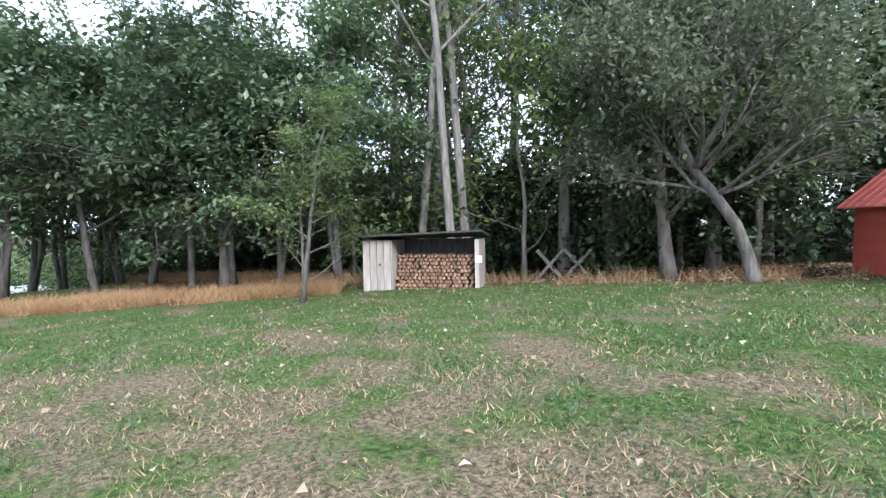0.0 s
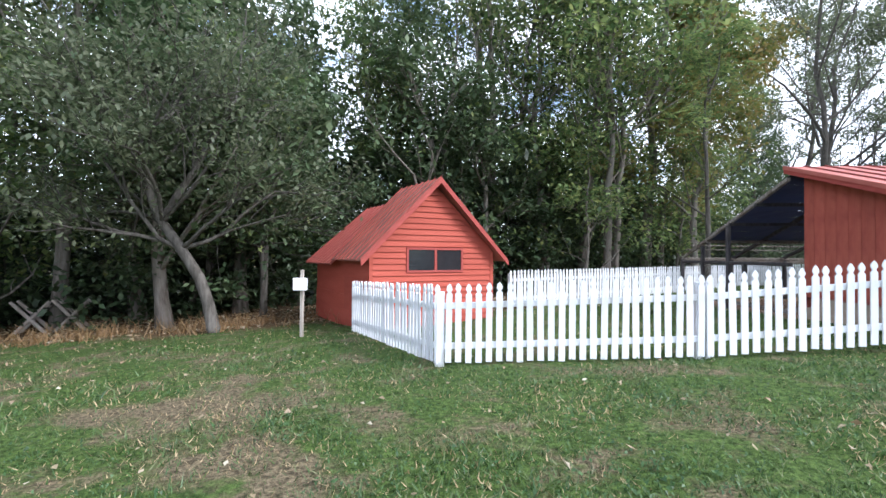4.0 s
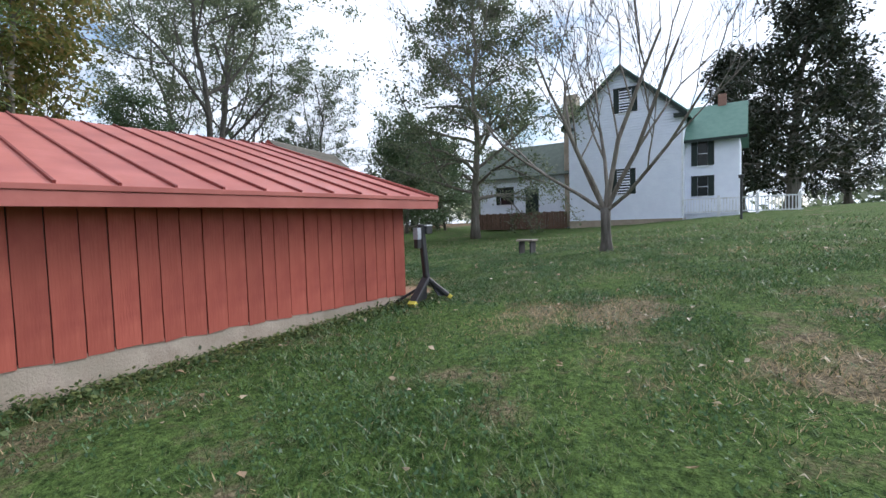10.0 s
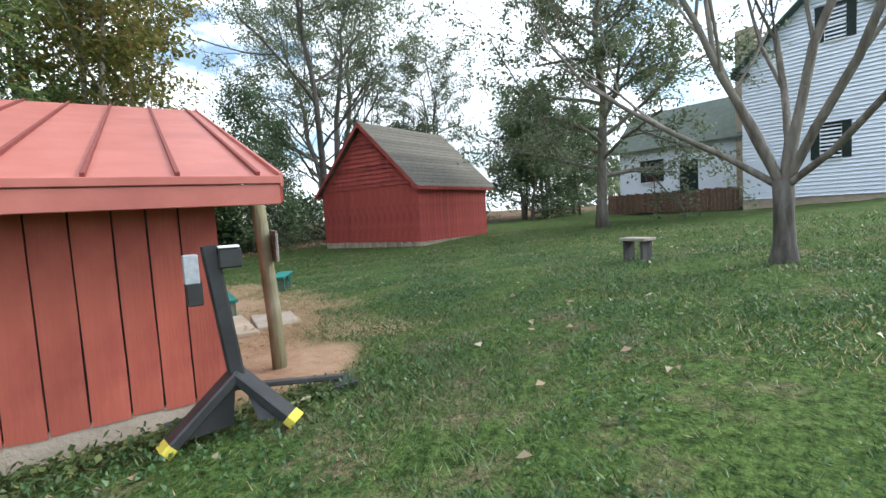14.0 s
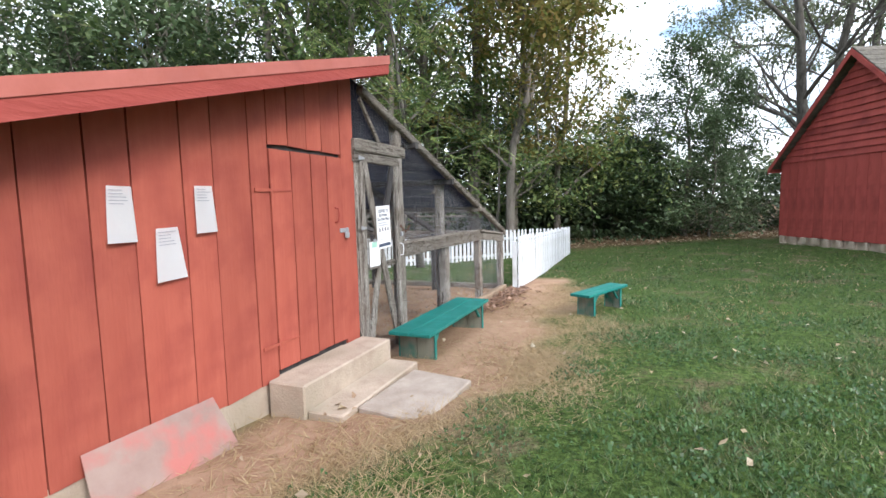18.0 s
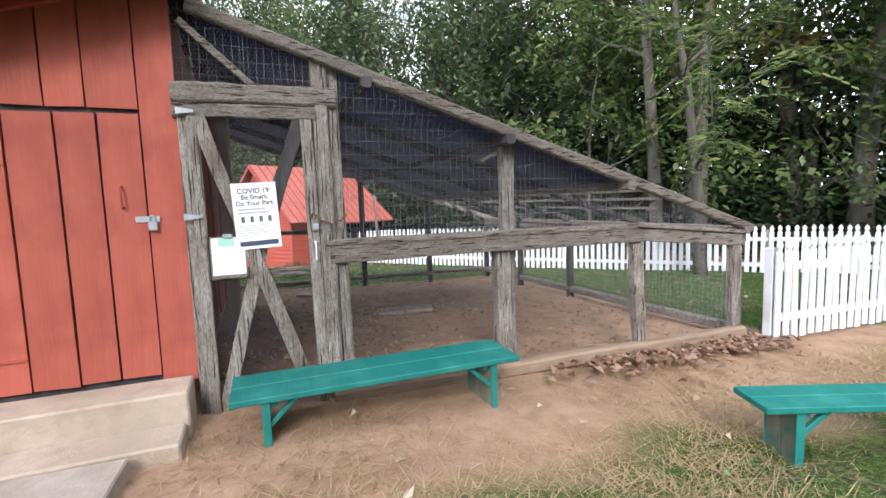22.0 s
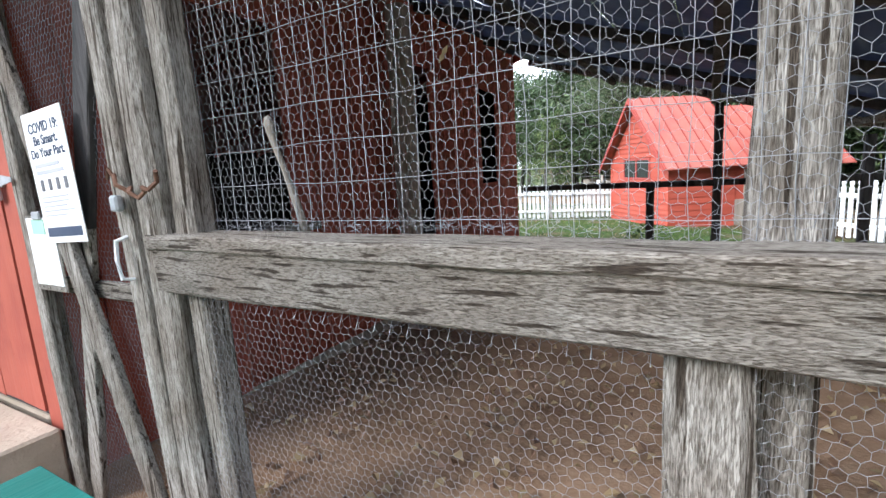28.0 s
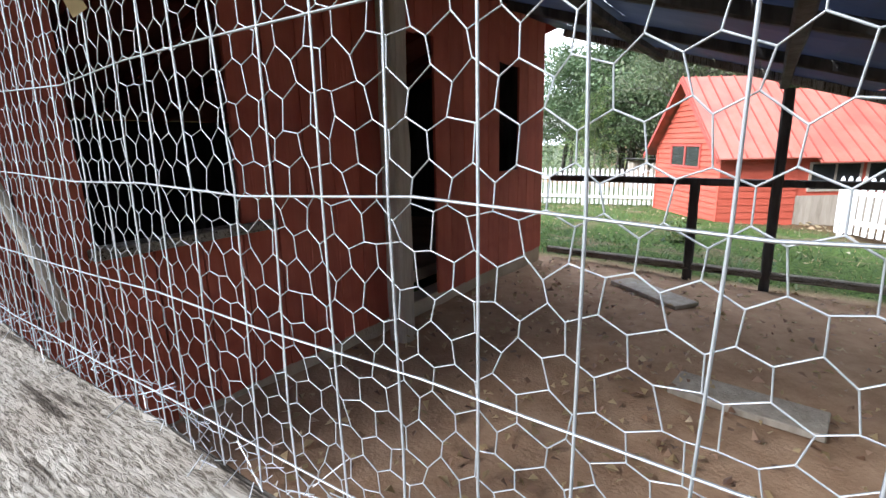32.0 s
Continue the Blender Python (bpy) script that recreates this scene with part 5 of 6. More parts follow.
box(bm, -16.43, -16.15, 2.95, 3.06, 0.52, 0.78, bev=0.01)
part("box", bm, M_paper, nb)



# ---- trees ----
def grow(bm, p, d, r, length, depth, rnd, tips, spread=0.5, up=0.15, kids=3, wig=0.12, minr=0.012, taper=0.6):
    """A limb from p along d with its twigs; leaves the twig ends in tips."""
    n = 5 if depth > 1 else 3
    pts, rad, q = [Vector(p)], [r], Vector(p)
    dirn = Vector(d).normalized()
    for i in range(n):
        dirn = (dirn + Vector((rnd.gauss(0, wig), rnd.gauss(0, wig), rnd.gauss(0, wig) + up * 0.25))).normalized()
        q = q + dirn * (length / n)
        pts.append(q)
        rad.append(max(r * (1 - (1 - taper) * (i + 1) / n), minr * 0.6))
    tube(bm, pts, rad, 7 if r > 0.08 else (5 if r > 0.03 else 3), caps=False)
    if depth <= 0:
        tips.extend(pts[1:])
        return
    if depth <= 2:
        tips.extend(pts[2:])
    for k in range(kids):
        t = 0.35 + 0.65 * (k + 1) / kids
        i = min(int(t * n), n)
        o = pts[i]
        ax = Vector((rnd.gauss(0, 1), rnd.gauss(0, 1), rnd.gauss(0, 0.6)))
        side = (ax - ax.dot(dirn) * dirn).normalized()
        nd = (dirn * (1 - spread * 0.5) + side * spread + Vector((0, 0, up))).normalized()
        grow(bm, o, nd, max(rad[i] * rnd.uniform(0.5, 0.75), minr), length * rnd.uniform(0.55, 0.8), depth - 1, rnd, tips, spread, up, kids, wig, minr, taper)


def leaves_mesh(name, pts, per, size, spread, seed, material, droop=0.3, clump=1):
    """Folded leaves scattered round the twigs; every leaf is two triangles."""
    rng = np.random.default_rng(seed)
    P = np.array([tuple(p) for p in pts], float)
    if clump > 1:
        P = P[rng.uniform(0, 1, len(P)) < 1 / clump]
        per = per * clump
    P = np.repeat(P, per, 0) + rng.normal(0, 1, (len(P) * per, 3)) * np.array([spread, spread, spread * (0.6 if clump > 1 else 1)])
    n = len(P)
    a = rng.uniform(0, 2 * np.pi, n)
    el = rng.normal(-droop, 0.5, n)
    d = np.stack([np.cos(a) * np.cos(el), np.sin(a) * np.cos(el), np.sin(el)], -1)
    s = np.stack([-np.sin(a), np.cos(a), rng.normal(0, 0.5, n)], -1)
    s /= np.linalg.norm(s, axis=1, keepdims=True)
    L = size * rng.uniform(0.6, 1.3, n)[:, None]
    w = L * rng.uniform(0.22, 0.34, n)[:, None]
    vs = np.stack([P, P + d * L * 0.5 + s * w, P + d * L, P + d * L * 0.5 - s * w + np.array([0, 0, 1]) * w * 0.3], 1).reshape(-1, 3)
    f = np.arange(n * 4).reshape(n, 4)
    return mesh_np(name, vs.tolist(), f.tolist(), material)


def frond_mesh(name, pts, per, size, spread, seed, material, pairs=7):
    """Compound leaves: each frond is a drooping row of paired leaflets."""
    rng = np.random.default_rng(seed)
    P = np.array([tuple(p) for p in pts], float)
    P = np.repeat(P, per, 0) + rng.normal(0, spread, (len(P) * per, 3))
    n = len(P)
    a = rng.uniform(0, 2 * np.pi, n)
    el = rng.normal(0.05, 0.25, n)
    d = np.stack([np.cos(a) * np.cos(el), np.sin(a) * np.cos(el), np.sin(el)], -1)
    s = np.stack([-np.sin(a), np.cos(a), rng.normal(0, 0.25, n)], -1)
    L = size * rng.uniform(0.7, 1.25, n)[:, None]
    quads = []
    for k in range(pairs):
        u = (k + 1) / pairs
        o = P + d * L * u + np.array([0, 0, -0.45]) * L * u * u
        lw = L * 0.30 * (1.15 - 0.55 * u)
        for sg in (-1, 1):
            q = s * sg + d * 0.45 + np.array([0, 0, -0.25])
            tip = o + q * lw
            mid = o + q * lw * 0.45
            quads.append(np.stack([o, mid + d * L * 0.045, tip, mid - d * L * 0.045], 1))
    vs = np.concatenate(quads, 0).reshape(-1, 3)
    return mesh_np(name, vs.tolist(), np.arange(len(vs)).reshape(-1, 4).tolist(), material)


def tree(name, label, category, at, H, r, seed, leaf, bark=M_bark, first=0.35, limbs=7, depth=3, per=5, size=0.2, spread=0.28, lean=(0, 0), limb_len=0.25, up=0.2, kids=3, spr=0.55, fork=0, group="", clump=1, fronds=0):
    t = thing(name, label, category, group, Matrix.Translation(at))
    rnd = random.Random(seed)
    bm = B()
    tips = []
    n = 9
    stems = []
    for f in range(fork + 1):
        pts, rad = [], []
        ox, oy = (rnd.uniform(-0.25, 0.25), rnd.uniform(-0.25, 0.25)) if fork else (0, 0)
        la, lb = lean[0] + (rnd.uniform(-0.22, 0.22) if fork else 0), lean[1] + (rnd.uniform(-0.22, 0.22) if fork else 0)
        wx, wy = 0, 0
        for i in range(n + 1):
            k = i / n
            wx += rnd.gauss(0, 0.02) * H
            wy += rnd.gauss(0, 0.02) * H
            pts.append(Vector((ox * min(k * 4, 1) + la * H * k + wx * k, oy * min(k * 4, 1) + lb * H * k + wy * k, -0.25 + (H + 0.25) * k)))
            rad.append(r * (1.35 if i == 0 else 1.0) * (1 - 0.8 * k) / (1 + 0.35 * fork))
        tube(bm, pts, rad, 9)
        stems.append((pts, rad))
    for pts, rad in stems:
        for k in range(limbs):
            t_ = first + (1 - first) * (k + 0.5) / limbs
            i = min(int(t_ * n), n - 1)
            fr = t_ * n - i
            o = pts[i].lerp(pts[i + 1], fr)
            a = k * 2.4 + rnd.uniform(-0.5, 0.5)
            d = Vector((math.cos(a), math.sin(a), 0.35 + up + 0.5 * t_))
            grow(bm, o, d, rad[i] * rnd.uniform(0.35, 0.55), H * limb_len * (1.15 - 0.75 * (t_ - first) / (1 - first)) * rnd.uniform(0.8, 1.15), depth - 1, rnd, tips, spr, up, kids)
        tips.append(pts[-1])
    part("trunk", bm, bark, t, smooth=True)
    if leaf:
        me = frond_mesh("crown", tips, per, size, spread, seed, leaf) if fronds else leaves_mesh("crown", tips, per, size, spread, seed, leaf, 0.3, clump)
        c = new("crown", me)
        c.parent = t
    return t


def place(t, x, y, rz, s, sink=0.0, label=None):
    c = copy_thing(t, Matrix.Translation((x, y, gz(x, y) - sink)) @ pose(0, 0, 0, 4 * math.sin(rz * 3.1), 4 * math.cos(rz * 1.7), rz) @ Matrix.Scale(s, 4))
    c.scale = (s, s, s)
    if label:
        c["label"] = label
    return c


WOOD = "trees of the wood"
kinds = [
    tree("broadleaf_tree", "tall slender broadleaf tree at the wood's edge", "tree", (-30.5, 6.0, gz(-30.5, 6)), 14, 0.20, 11, M_leaf, first=0.30, limbs=9, depth=3, per=9, size=0.25, spread=0.42, limb_len=0.28, group=WOOD, clump=2),
    tree("broadleaf_tree", "dense dark-leaved tree of the wood with low limbs", "tree", (-35, -1.5, gz(-35, -1.5)), 9.5, 0.2, 12, M_leafd, first=0.14, limbs=10, depth=3, per=12, size=0.26, spread=0.42, limb_len=0.30, group=WOOD, clump=3),
    tree("broadleaf_tree", "pale-trunked tall tree with a thin high crown", "tree", (-30.4, 5.4, gz(-30.4, 5.4)), 18, 0.17, 13, M_leaf, bark=M_barkl, first=0.40, limbs=8, depth=3, per=7, size=0.25, spread=0.40, limb_len=0.24, group=WOOD, clump=3),
    tree("understorey_tree", "leafy young tree in the wood's undergrowth", "tree", (-33, 3, gz(-33, 3)), 6.5, 0.08, 14, M_leaf, first=0.10, limbs=10, depth=2, per=14, size=0.22, spread=0.34, limb_len=0.34, up=0.05, group=WOOD, clump=3),
    tree("broadleaf_tree", "yellowing broadleaf tree at the wood's edge", "tree", (-2.6, 21, gz(-2.6, 21)), 13.5, 0.2, 15, M_leafy, first=0.12, limbs=10, depth=3, per=26, size=0.25, spread=0.38, limb_len=0.28, group=WOOD, clump=2),
]
low = tree("drooping_tree", "dark-leaved tree with low drooping boughs at the wood's edge", "tree", (-35.2, -2.6, gz(-35.2, -2.6)), 8.5, 0.17, 16, M_leafd, bark=M_barkm, first=0.26, limbs=12, depth=3, per=11, size=0.25, spread=0.42, limb_len=0.33, up=-0.06, kids=3, fork=1, group=WOOD, clump=5)
for x, y, s in ((-39.5, -7.6, 1.1), (-43.0, -9.6, 1.15), (-47.0, -5.0, 1.2), (-51.0, -3.0, 1.3), (-34.8, -1.3, 1.0), (-33.6, 0.0, 0.9), (-39.2, -3.0, 1.05), (-41.5, -3.6, 1.1), (-37.2, -5.2, 0.95), (-31.6, 1.4, 1.05), (-44.5, -6.5, 1.1), (-22.4, 9.6, 1.0), (-19.9, 8.9, 0.8)):
    place(low, x, y, x * 67, s)
place(kinds[3], -28.1, -2.0, 33, 0.62, 0.0, "slim young tree standing alone before the wood")
spots = random.Random(21)
for i in range(60):
    u = i / 59
    x = -52 + 52 * u
    base = float(wood_edge(np.float64(x), np.float64(0.0)))
    y = -base + (3.4 if x < -26 else 1.2) + (i % 5) * 2.4 + spots.uniform(-0.8, 1.4)
    if -29.2 < x < -24 and y < 4.5:
        y += 3
    if -21 < x < -8 and y < 15:
        y = max(y + 4.5, 14.5 + (i % 3))
    if x > -3 or (i % 3 and 138 < math.degrees(math.atan2(y + 8.3, x + 16.4)) < 160):
        continue
    if 5 < x < 15 and y < 25:
        y += 7
    k = kinds[(4, 0, 3, 2, 1, 3, 4, 0, 1, 2)[i % 10]] if x > -6 else kinds[((2, 2, 0, 2, 1, 2, 2, 0, 2, 1) if x < -26 else (3, 0, 1, 2, 1, 1, 3, 0, 2, 1))[i % 10]]
    place(k, x + spots.uniform(-0.8, 0.8), y, spots.uniform(0, 360), spots.uniform(0.8, 1.25))
# the three pale trunks behind the woodshed and slim ones beside it
for x, y, s in ((-29.3, 3.3, 1.0), (-27.1, 2.85, 0.95), (-27.2, 3.7, 1.05)):
    place(kinds[2], x, y, x * 77, s)


def leaning_tree():
    """A fruit tree whose trunk leans and bends before it forks into a wide crown."""
    t = thing("leaning_tree", "leaning grey-barked fruit tree with a wide silvery crown", "tree", at=Matrix.Translation((-19.1, 4.5, gz(-19.1, 4.5))))
    rnd = random.Random(31)
    bm = B()
    tips = []
    stem = [(0.1, 0, -0.25), (0.04, 0, 0.1), (-0.10, 0, 0.7), (-0.32, -0.04, 1.35), (-0.75, -0.12, 2.05), (-1.2, -0.2, 2.7), (-1.55, -0.28, 3.6), (-1.7, -0.3, 4.8)]
    tube(bm, stem, [0.22, 0.165, 0.14, 0.13, 0.125, 0.11, 0.085, 0.06], 10)
    for k in range(15):
        i = 4 + k % 4
        o = Vector(stem[i])
        a = k * 2.4 + rnd.uniform(-0.4, 0.4)
        d = Vector((math.cos(a), math.sin(a), 0.35 + 0.16 * (k % 3) + (0.8 if i > 5 else 0)))
        grow(bm, o, d, 0.06 if i < 6 else 0.05, rnd.uniform(2.0, 2.9), 2, rnd, tips, 0.6, 0.16, 4, 0.14)
    grow(bm, stem[5], (0.55, 0.1, 1.0), 0.10, 3.6, 3, rnd, tips, 0.6, 0.12, 3, 0.12)
    grow(bm, stem[6], (-0.3, 0.1, 1.0), 0.09, 3.4, 3, rnd, tips, 0.6, 0.12, 3, 0.12)
    part("trunk", bm, M_barkm, t, smooth=True)
    c = new("crown", leaves_mesh("crown", tips, 15, 0.15, 0.34, 31, M_leafs, 0.4, 2))
    c.parent = t


leaning_tree()
bt = thing("bare_tree", "bare grey many-limbed tree standing on the lawn", "tree", at=Matrix.Translation((6.5, -0.53, gz(6.5, -0.53))))
bm = B()
tube(bm, [(0, 0, -0.2), (0, 0, 0.06), (0.01, 0.0, 0.25), (0.02, 0.01, 0.6), (0.03, 0.02, 1.05)], [0.21, 0.16, 0.13, 0.115, 0.12], 12)
part("trunk", bm, M_barkm, bt, smooth=True)
rb = random.Random(77)
for k, (dx, dy, dz, rr, ll) in enumerate(((0.10, 0.60, 1.0, 0.15, 4.0), (-0.25, 0.22, 1.3, 0.15, 4.2), (0.15, -0.12, 1.5, 0.17, 4.4), (-0.1, -0.55, 1.1, 0.15, 4.0), (0.5, 0.1, 1.2, 0.14, 3.8), (0.0, 1.1, 0.75, 0.12, 3.9), (-0.2, -1.0, 0.8, 0.12, 3.6))):
    bm = B()
    grow(bm, (0.03, 0.02, 0.95), (dx * 1.1, dy * 1.1, dz), rr * 0.42, ll, 4, rb, [], 0.50, 0.20, 4, 0.09, 0.006, 0.45)
    part("limb", bm, M_bark, bt, smooth=True)
tree("feathery_tree", "tall feathery grey-green tree with sweeping branches", "tree", (16.6, 10.6, gz(16.6, 10.6)), 12.5, 0.25, 33, M_leafs, first=0.18, limbs=32, depth=3, per=30, size=0.18, spread=0.21, limb_len=0.27, up=-0.10, kids=3)
airy = tree("airy_tree", "tall spreading tree with thin autumn foliage", "tree", (10.0, 27.0, gz(10, 27)), 19, 0.36, 34, M_leafs, bark=M_barkm, first=0.15, limbs=13, depth=4, per=9, size=0.23, spread=0.34, limb_len=0.34, up=0.1, fork=1, clump=5)
place(airy, 14, 38, 70, 1.1)
place(airy, 18.0, 27.0, 200, 0.6)
place(low, 17.5, 30.0, 15, 0.9)
for x, y, s in ((-33.0, 5.0, 1.0), (-31.0, 7.0, 0.9), (-29.4, 6.4, 1.0), (-36.0, 2.4, 0.9), (-14.5, 14.6, 1.2), (-12.2, 15.6, 1.3), (-9.6, 16.0, 1.2), (-7, 15.4, 1.0), (-12, 18.5, 1.4), (-6, 20, 1.4)):
    place(kinds[int(x * 10) % 2], x, y, x * 41, s)
cedar = tree("cedar_tree", "tall dark cedar behind the farmhouse", "tree", (46, -2.0, gz(46, -2)), 18.5, 0.5, 35, M_needle, first=0.08, limbs=30, depth=3, per=22, size=0.4, spread=0.5, limb_len=0.21, up=-0.02, kids=3)
place(cedar, 53, 2.5, 140, 0.85)
place(cedar, 60, -6, 40, 0.7)
pine = tree("young_hemlock", "young dark green hemlock at the wood's edge", "tree", (4.6, 25.0, gz(4.6, 25)), 8.8, 0.12, 36, M_leafd, first=0.06, limbs=26, depth=2, per=40, size=0.18, spread=0.26, limb_len=0.24, up=-0.12, kids=3)
place(pine, 3.0, 26.5, 50, 0.8)
place(pine, 6.4, 27.5, 120, 0.85)
place(pine, 1.4, 26.0, 200, 0.65)
place(pine, 5.6, 24.4, 300, 0.6)
place(kinds[3], 0.6, 24.6, 20, 0.75)
place(kinds[3], 6.9, 29.5, 99, 0.8)
place(kinds[4], -0.9, 22.6, 10, 0.9)
place(kinds[4], -2.0, 18.0, 40, 1.0)
for x, y, s in ((-7.6, 17.6, 1.35), (-4.0, 19.4, 1.4)):
    place(kinds[0 if s > 1.3 else 1], x, y, x * 23, s)
walnut = tree("walnut_tree", "dark-trunked tree with long drooping compound leaves", "tree", (-3.6, 13.1, gz(-3.6, 13.1)), 9.5, 0.12, 37, M_leaf, bark=M_barkm, first=0.22, limbs=11, depth=2, per=5, size=0.62, spread=0.22, limb_len=0.24, up=0.1, fronds=1)
place(walnut, -27.4, -2.4, 130, 0.55, 0.0, "small slender tree with yellow-green compound leaves")
place(walnut, -9.6, 16.5, 220, 1.1)
for x, y, k in ((-21.5, 10.4, 1.25), (-20.5, 13.4, 1.2), (-24.5, 9.0, 1.3)):
    place(kinds[1], x, y, x * 31, k)
place(kinds[0], -45.0, 15.5, -1666, 1.45)
place(kinds[1], -29.0, 16.5, -1071, 1.45)
place(kinds[0], -49.6, 20.0, -1834, 1.45)
place(pine, 24.0, 23.0, 15, 1.1)
place(pine, 26.5, 24.0, 75, 1.0)
place(pine, 28.5, 22.5, 195, 0.9)
place(kinds[1], 24.5, 24.5, 10, 0.9)
for x, y, s in ((25.5, 25.5, 0.85), (30.5, 25.0, 0.9), (34.5, 28.5, 1.0)):
    place(low, x, y, x * 19, s, 0.0, "dense dark tree on the far side of the lawn")
place(kinds[1], 29, 27, 70, 0.85)
place(kinds[0], 33, 30, 30, 0.8)


def thicket(name, label, n, size, material, sampler, seed, category):
    rng = np.random.default_rng(seed)
    P = sampler(rng, n)
    P[:, 2] += ground_z(P[:, 0], P[:, 1])
    me = leaves_mesh(name, P, 1, size, 0.0, seed, material)
    tagged(new(name, me), label, category, kind="stuff")


def wood_points(lo, hi, zlo, zhi, power, x0=-75, x1=4):
    def f(rng, n):
        m = n // 80
        cx = rng.uniform(x0, x1, m)
        dep = rng.uniform(lo, hi, m)
        cy = dep - wood_edge(cx, np.zeros(m))
        top = np.where((cx < -26) | (cx > -3), min(zhi, 5.0), min(zhi, 8.0))
        cz = zlo + (top - zlo) * rng.uniform(0, 1, m) ** power
        c = np.repeat(np.stack([cx, cy, cz], -1), 80, 0)
        p = c + rng.normal(0, 1, c.shape) * np.array([0.65, 0.65, 0.38])
        p[:, 2] = np.abs(p[:, 2])
        keep = ~((p[:, 0] > -18.5) & (p[:, 0] < -8.5) & (p[:, 1] < 12.5)) & ~((p[:, 0] > 4) & (p[:, 0] < 16) & (p[:, 1] < 23)) & ~((np.abs(p[:, 0] + 26.6) < 2.3) & (p[:, 1] < 4))
        return p[keep]
    return f


# undergrowth and deep foliage carry the wood's shade in their leaf colour
thicket("undergrowth", "tangled dark green undergrowth inside the wood", 56000, 0.26, M_shadeleaf, wood_points(1.8, 9, 0.0, 3.0, 1.3, -75, 26), 41, "undergrowth")
thicket("wood_foliage", "dense shaded foliage deep in the wood", 130000, 0.46, M_shadeleaf, wood_points(4.5, 20, 0.0, 9.0, 1.3), 42, "foliage")
thicket("edge_foliage", "mixed green foliage along the wood's edge", 40000, 0.26, M_leaf, wood_points(0.6, 6, 1.8, 9.0, 1.0), 43, "foliage")


def ring_points(rng, n):
    m = n // 80
    a = rng.uniform(-3.14, 3.14, m)
    r = rng.uniform(80, 120, m)
    h = 4 + 5 * (0.5 + 0.5 * np.sin(a * 9.0)) + 2.5 * np.sin(a * 23)
    c = np.repeat(np.stack([10 + r * np.cos(a), r * np.sin(a), np.maximum(h, 2) * rng.uniform(0, 1, m)], -1), 80, 0)
    return c + rng.normal(0, 1, c.shape) * np.array([2.6, 2.6, 1.2])


thicket("far_woods", "distant hazy line of trees beyond the lawns", 30000, 1.6, M_leafs, ring_points, 44, "woods")


# ---- grass, litter and fallen leaves ----
WALK = ((-17, -8.4), (-12.4, -6.4), (-9.3, -5.8), (-4, -4.5), (-0.9, -3.5), (1.2, -1.9), (2.6, 0.0), (3.5, 3.2), (3.2, 5.1), (1.0, 6.2))


def near_walk(x, y):
    d = np.full(x.shape, 99.0)
    for (ax, ay), (bx, by) in zip(WALK, WALK[1:]):
        vx, vy = bx - ax, by - ay
        t = np.clip(((x - ax) * vx + (y - ay) * vy) / (vx * vx + vy * vy), 0, 1)
        d = np.minimum(d, np.hypot(x - ax - t * vx, y - ay - t * vy))
    return d


def dry_patch(x, y):
    return 0.7 * np.sin(x * 1.1 + 0.5 * y) * np.sin(y * 1.3 - 0.6 * x) + 0.4 * np.sin(2.3 * x + 1.7 * y) * np.sin(1.9 * y - x) + 1.5 * dry_spot(x, y)


def off_lawn(x, y):
    inside = (x > -6.0) & (x < 0.05) & (y > -0.05) & (y < 3.9)
    house = (np.abs((x + 14.6) * 0.83 + (y - 6.0) * 0.56) < 1.7) & (np.abs((y - 6.0) * 0.83 - (x + 14.6) * 0.56) < 2.0)
    verge = (x > 0) & (x < 1.9) & (y > 3.5) & (y < 10)
    return inside | house | verge | (dirt_amount(x, y) > 0.45)


def blades(name, label, n, h, w, material, seed, dens, reach, dry):
    rng = np.random.default_rng(seed)
    x, y = rng.uniform(-34, 16, n * 8), rng.uniform(-16, 22, n * 8)
    d = near_walk(x, y)
    p = np.exp(-(d / reach) ** 1.3)
    s = dry_patch(x, y)
    west = np.clip((-7 - x) / 5, 0, 1)
    p = p * (np.clip(0.16 + 0.5 * west + 0.6 * s, 0.05, 1) if dry else np.clip(0.75 - 0.5 * s, 0.15, 1))
    keep = (rng.uniform(0, 1, n * 8) < p) & ~off_lawn(x, y) & (litter_amount(x, y) < 0.6)
    x, y, d = x[keep][:n], y[keep][:n], d[keep][:n]
    m = len(x)
    z = ground_z(x, y) - 0.012
    a = rng.uniform(0, 2 * np.pi, m)
    tuft = 0.75 + 0.55 * np.clip(np.sin(x * 7.3 + 2 * np.sin(y * 3.1)) * np.sin(y * 8.1 + 2 * np.sin(x * 2.7)) + 0.3, 0, 1)
    hh = h * rng.uniform(0.4, 1.4, m) * tuft * (1 + 0.05 * d)
    ww = w * rng.uniform(0.7, 1.4, m) * (1 + 0.16 * d)
    lx, ly = rng.normal(0, 0.8, m) * hh, rng.normal(0, 0.8, m) * hh
    c, s_ = np.cos(a) * ww, np.sin(a) * ww
    v = np.stack([np.stack([x - c, y - s_, z], -1), np.stack([x + c, y + s_, z], -1), np.stack([x + lx, y + ly, z + hh], -1)], 1).reshape(-1, 3)
    me = mesh_np(name, v.tolist(), np.arange(m * 3).reshape(m, 3).tolist(), material)
    tagged(new(name, me), label, "grass", kind="stuff")


blades("lawn_grass", "short mown green grass of the lawn", 430000, 0.050, 0.0038, M_grass, 51, 1, 4.6, False)
blades("near_lawn_grass", "thick green grass blades beside the walked line", 220000, 0.052, 0.0026, M_grass, 53, 1, 1.9, False)
blades("dry_lawn_grass", "patches of short dry tan grass", 170000, 0.036, 0.0038, M_straw, 52, 1, 4.2, True)


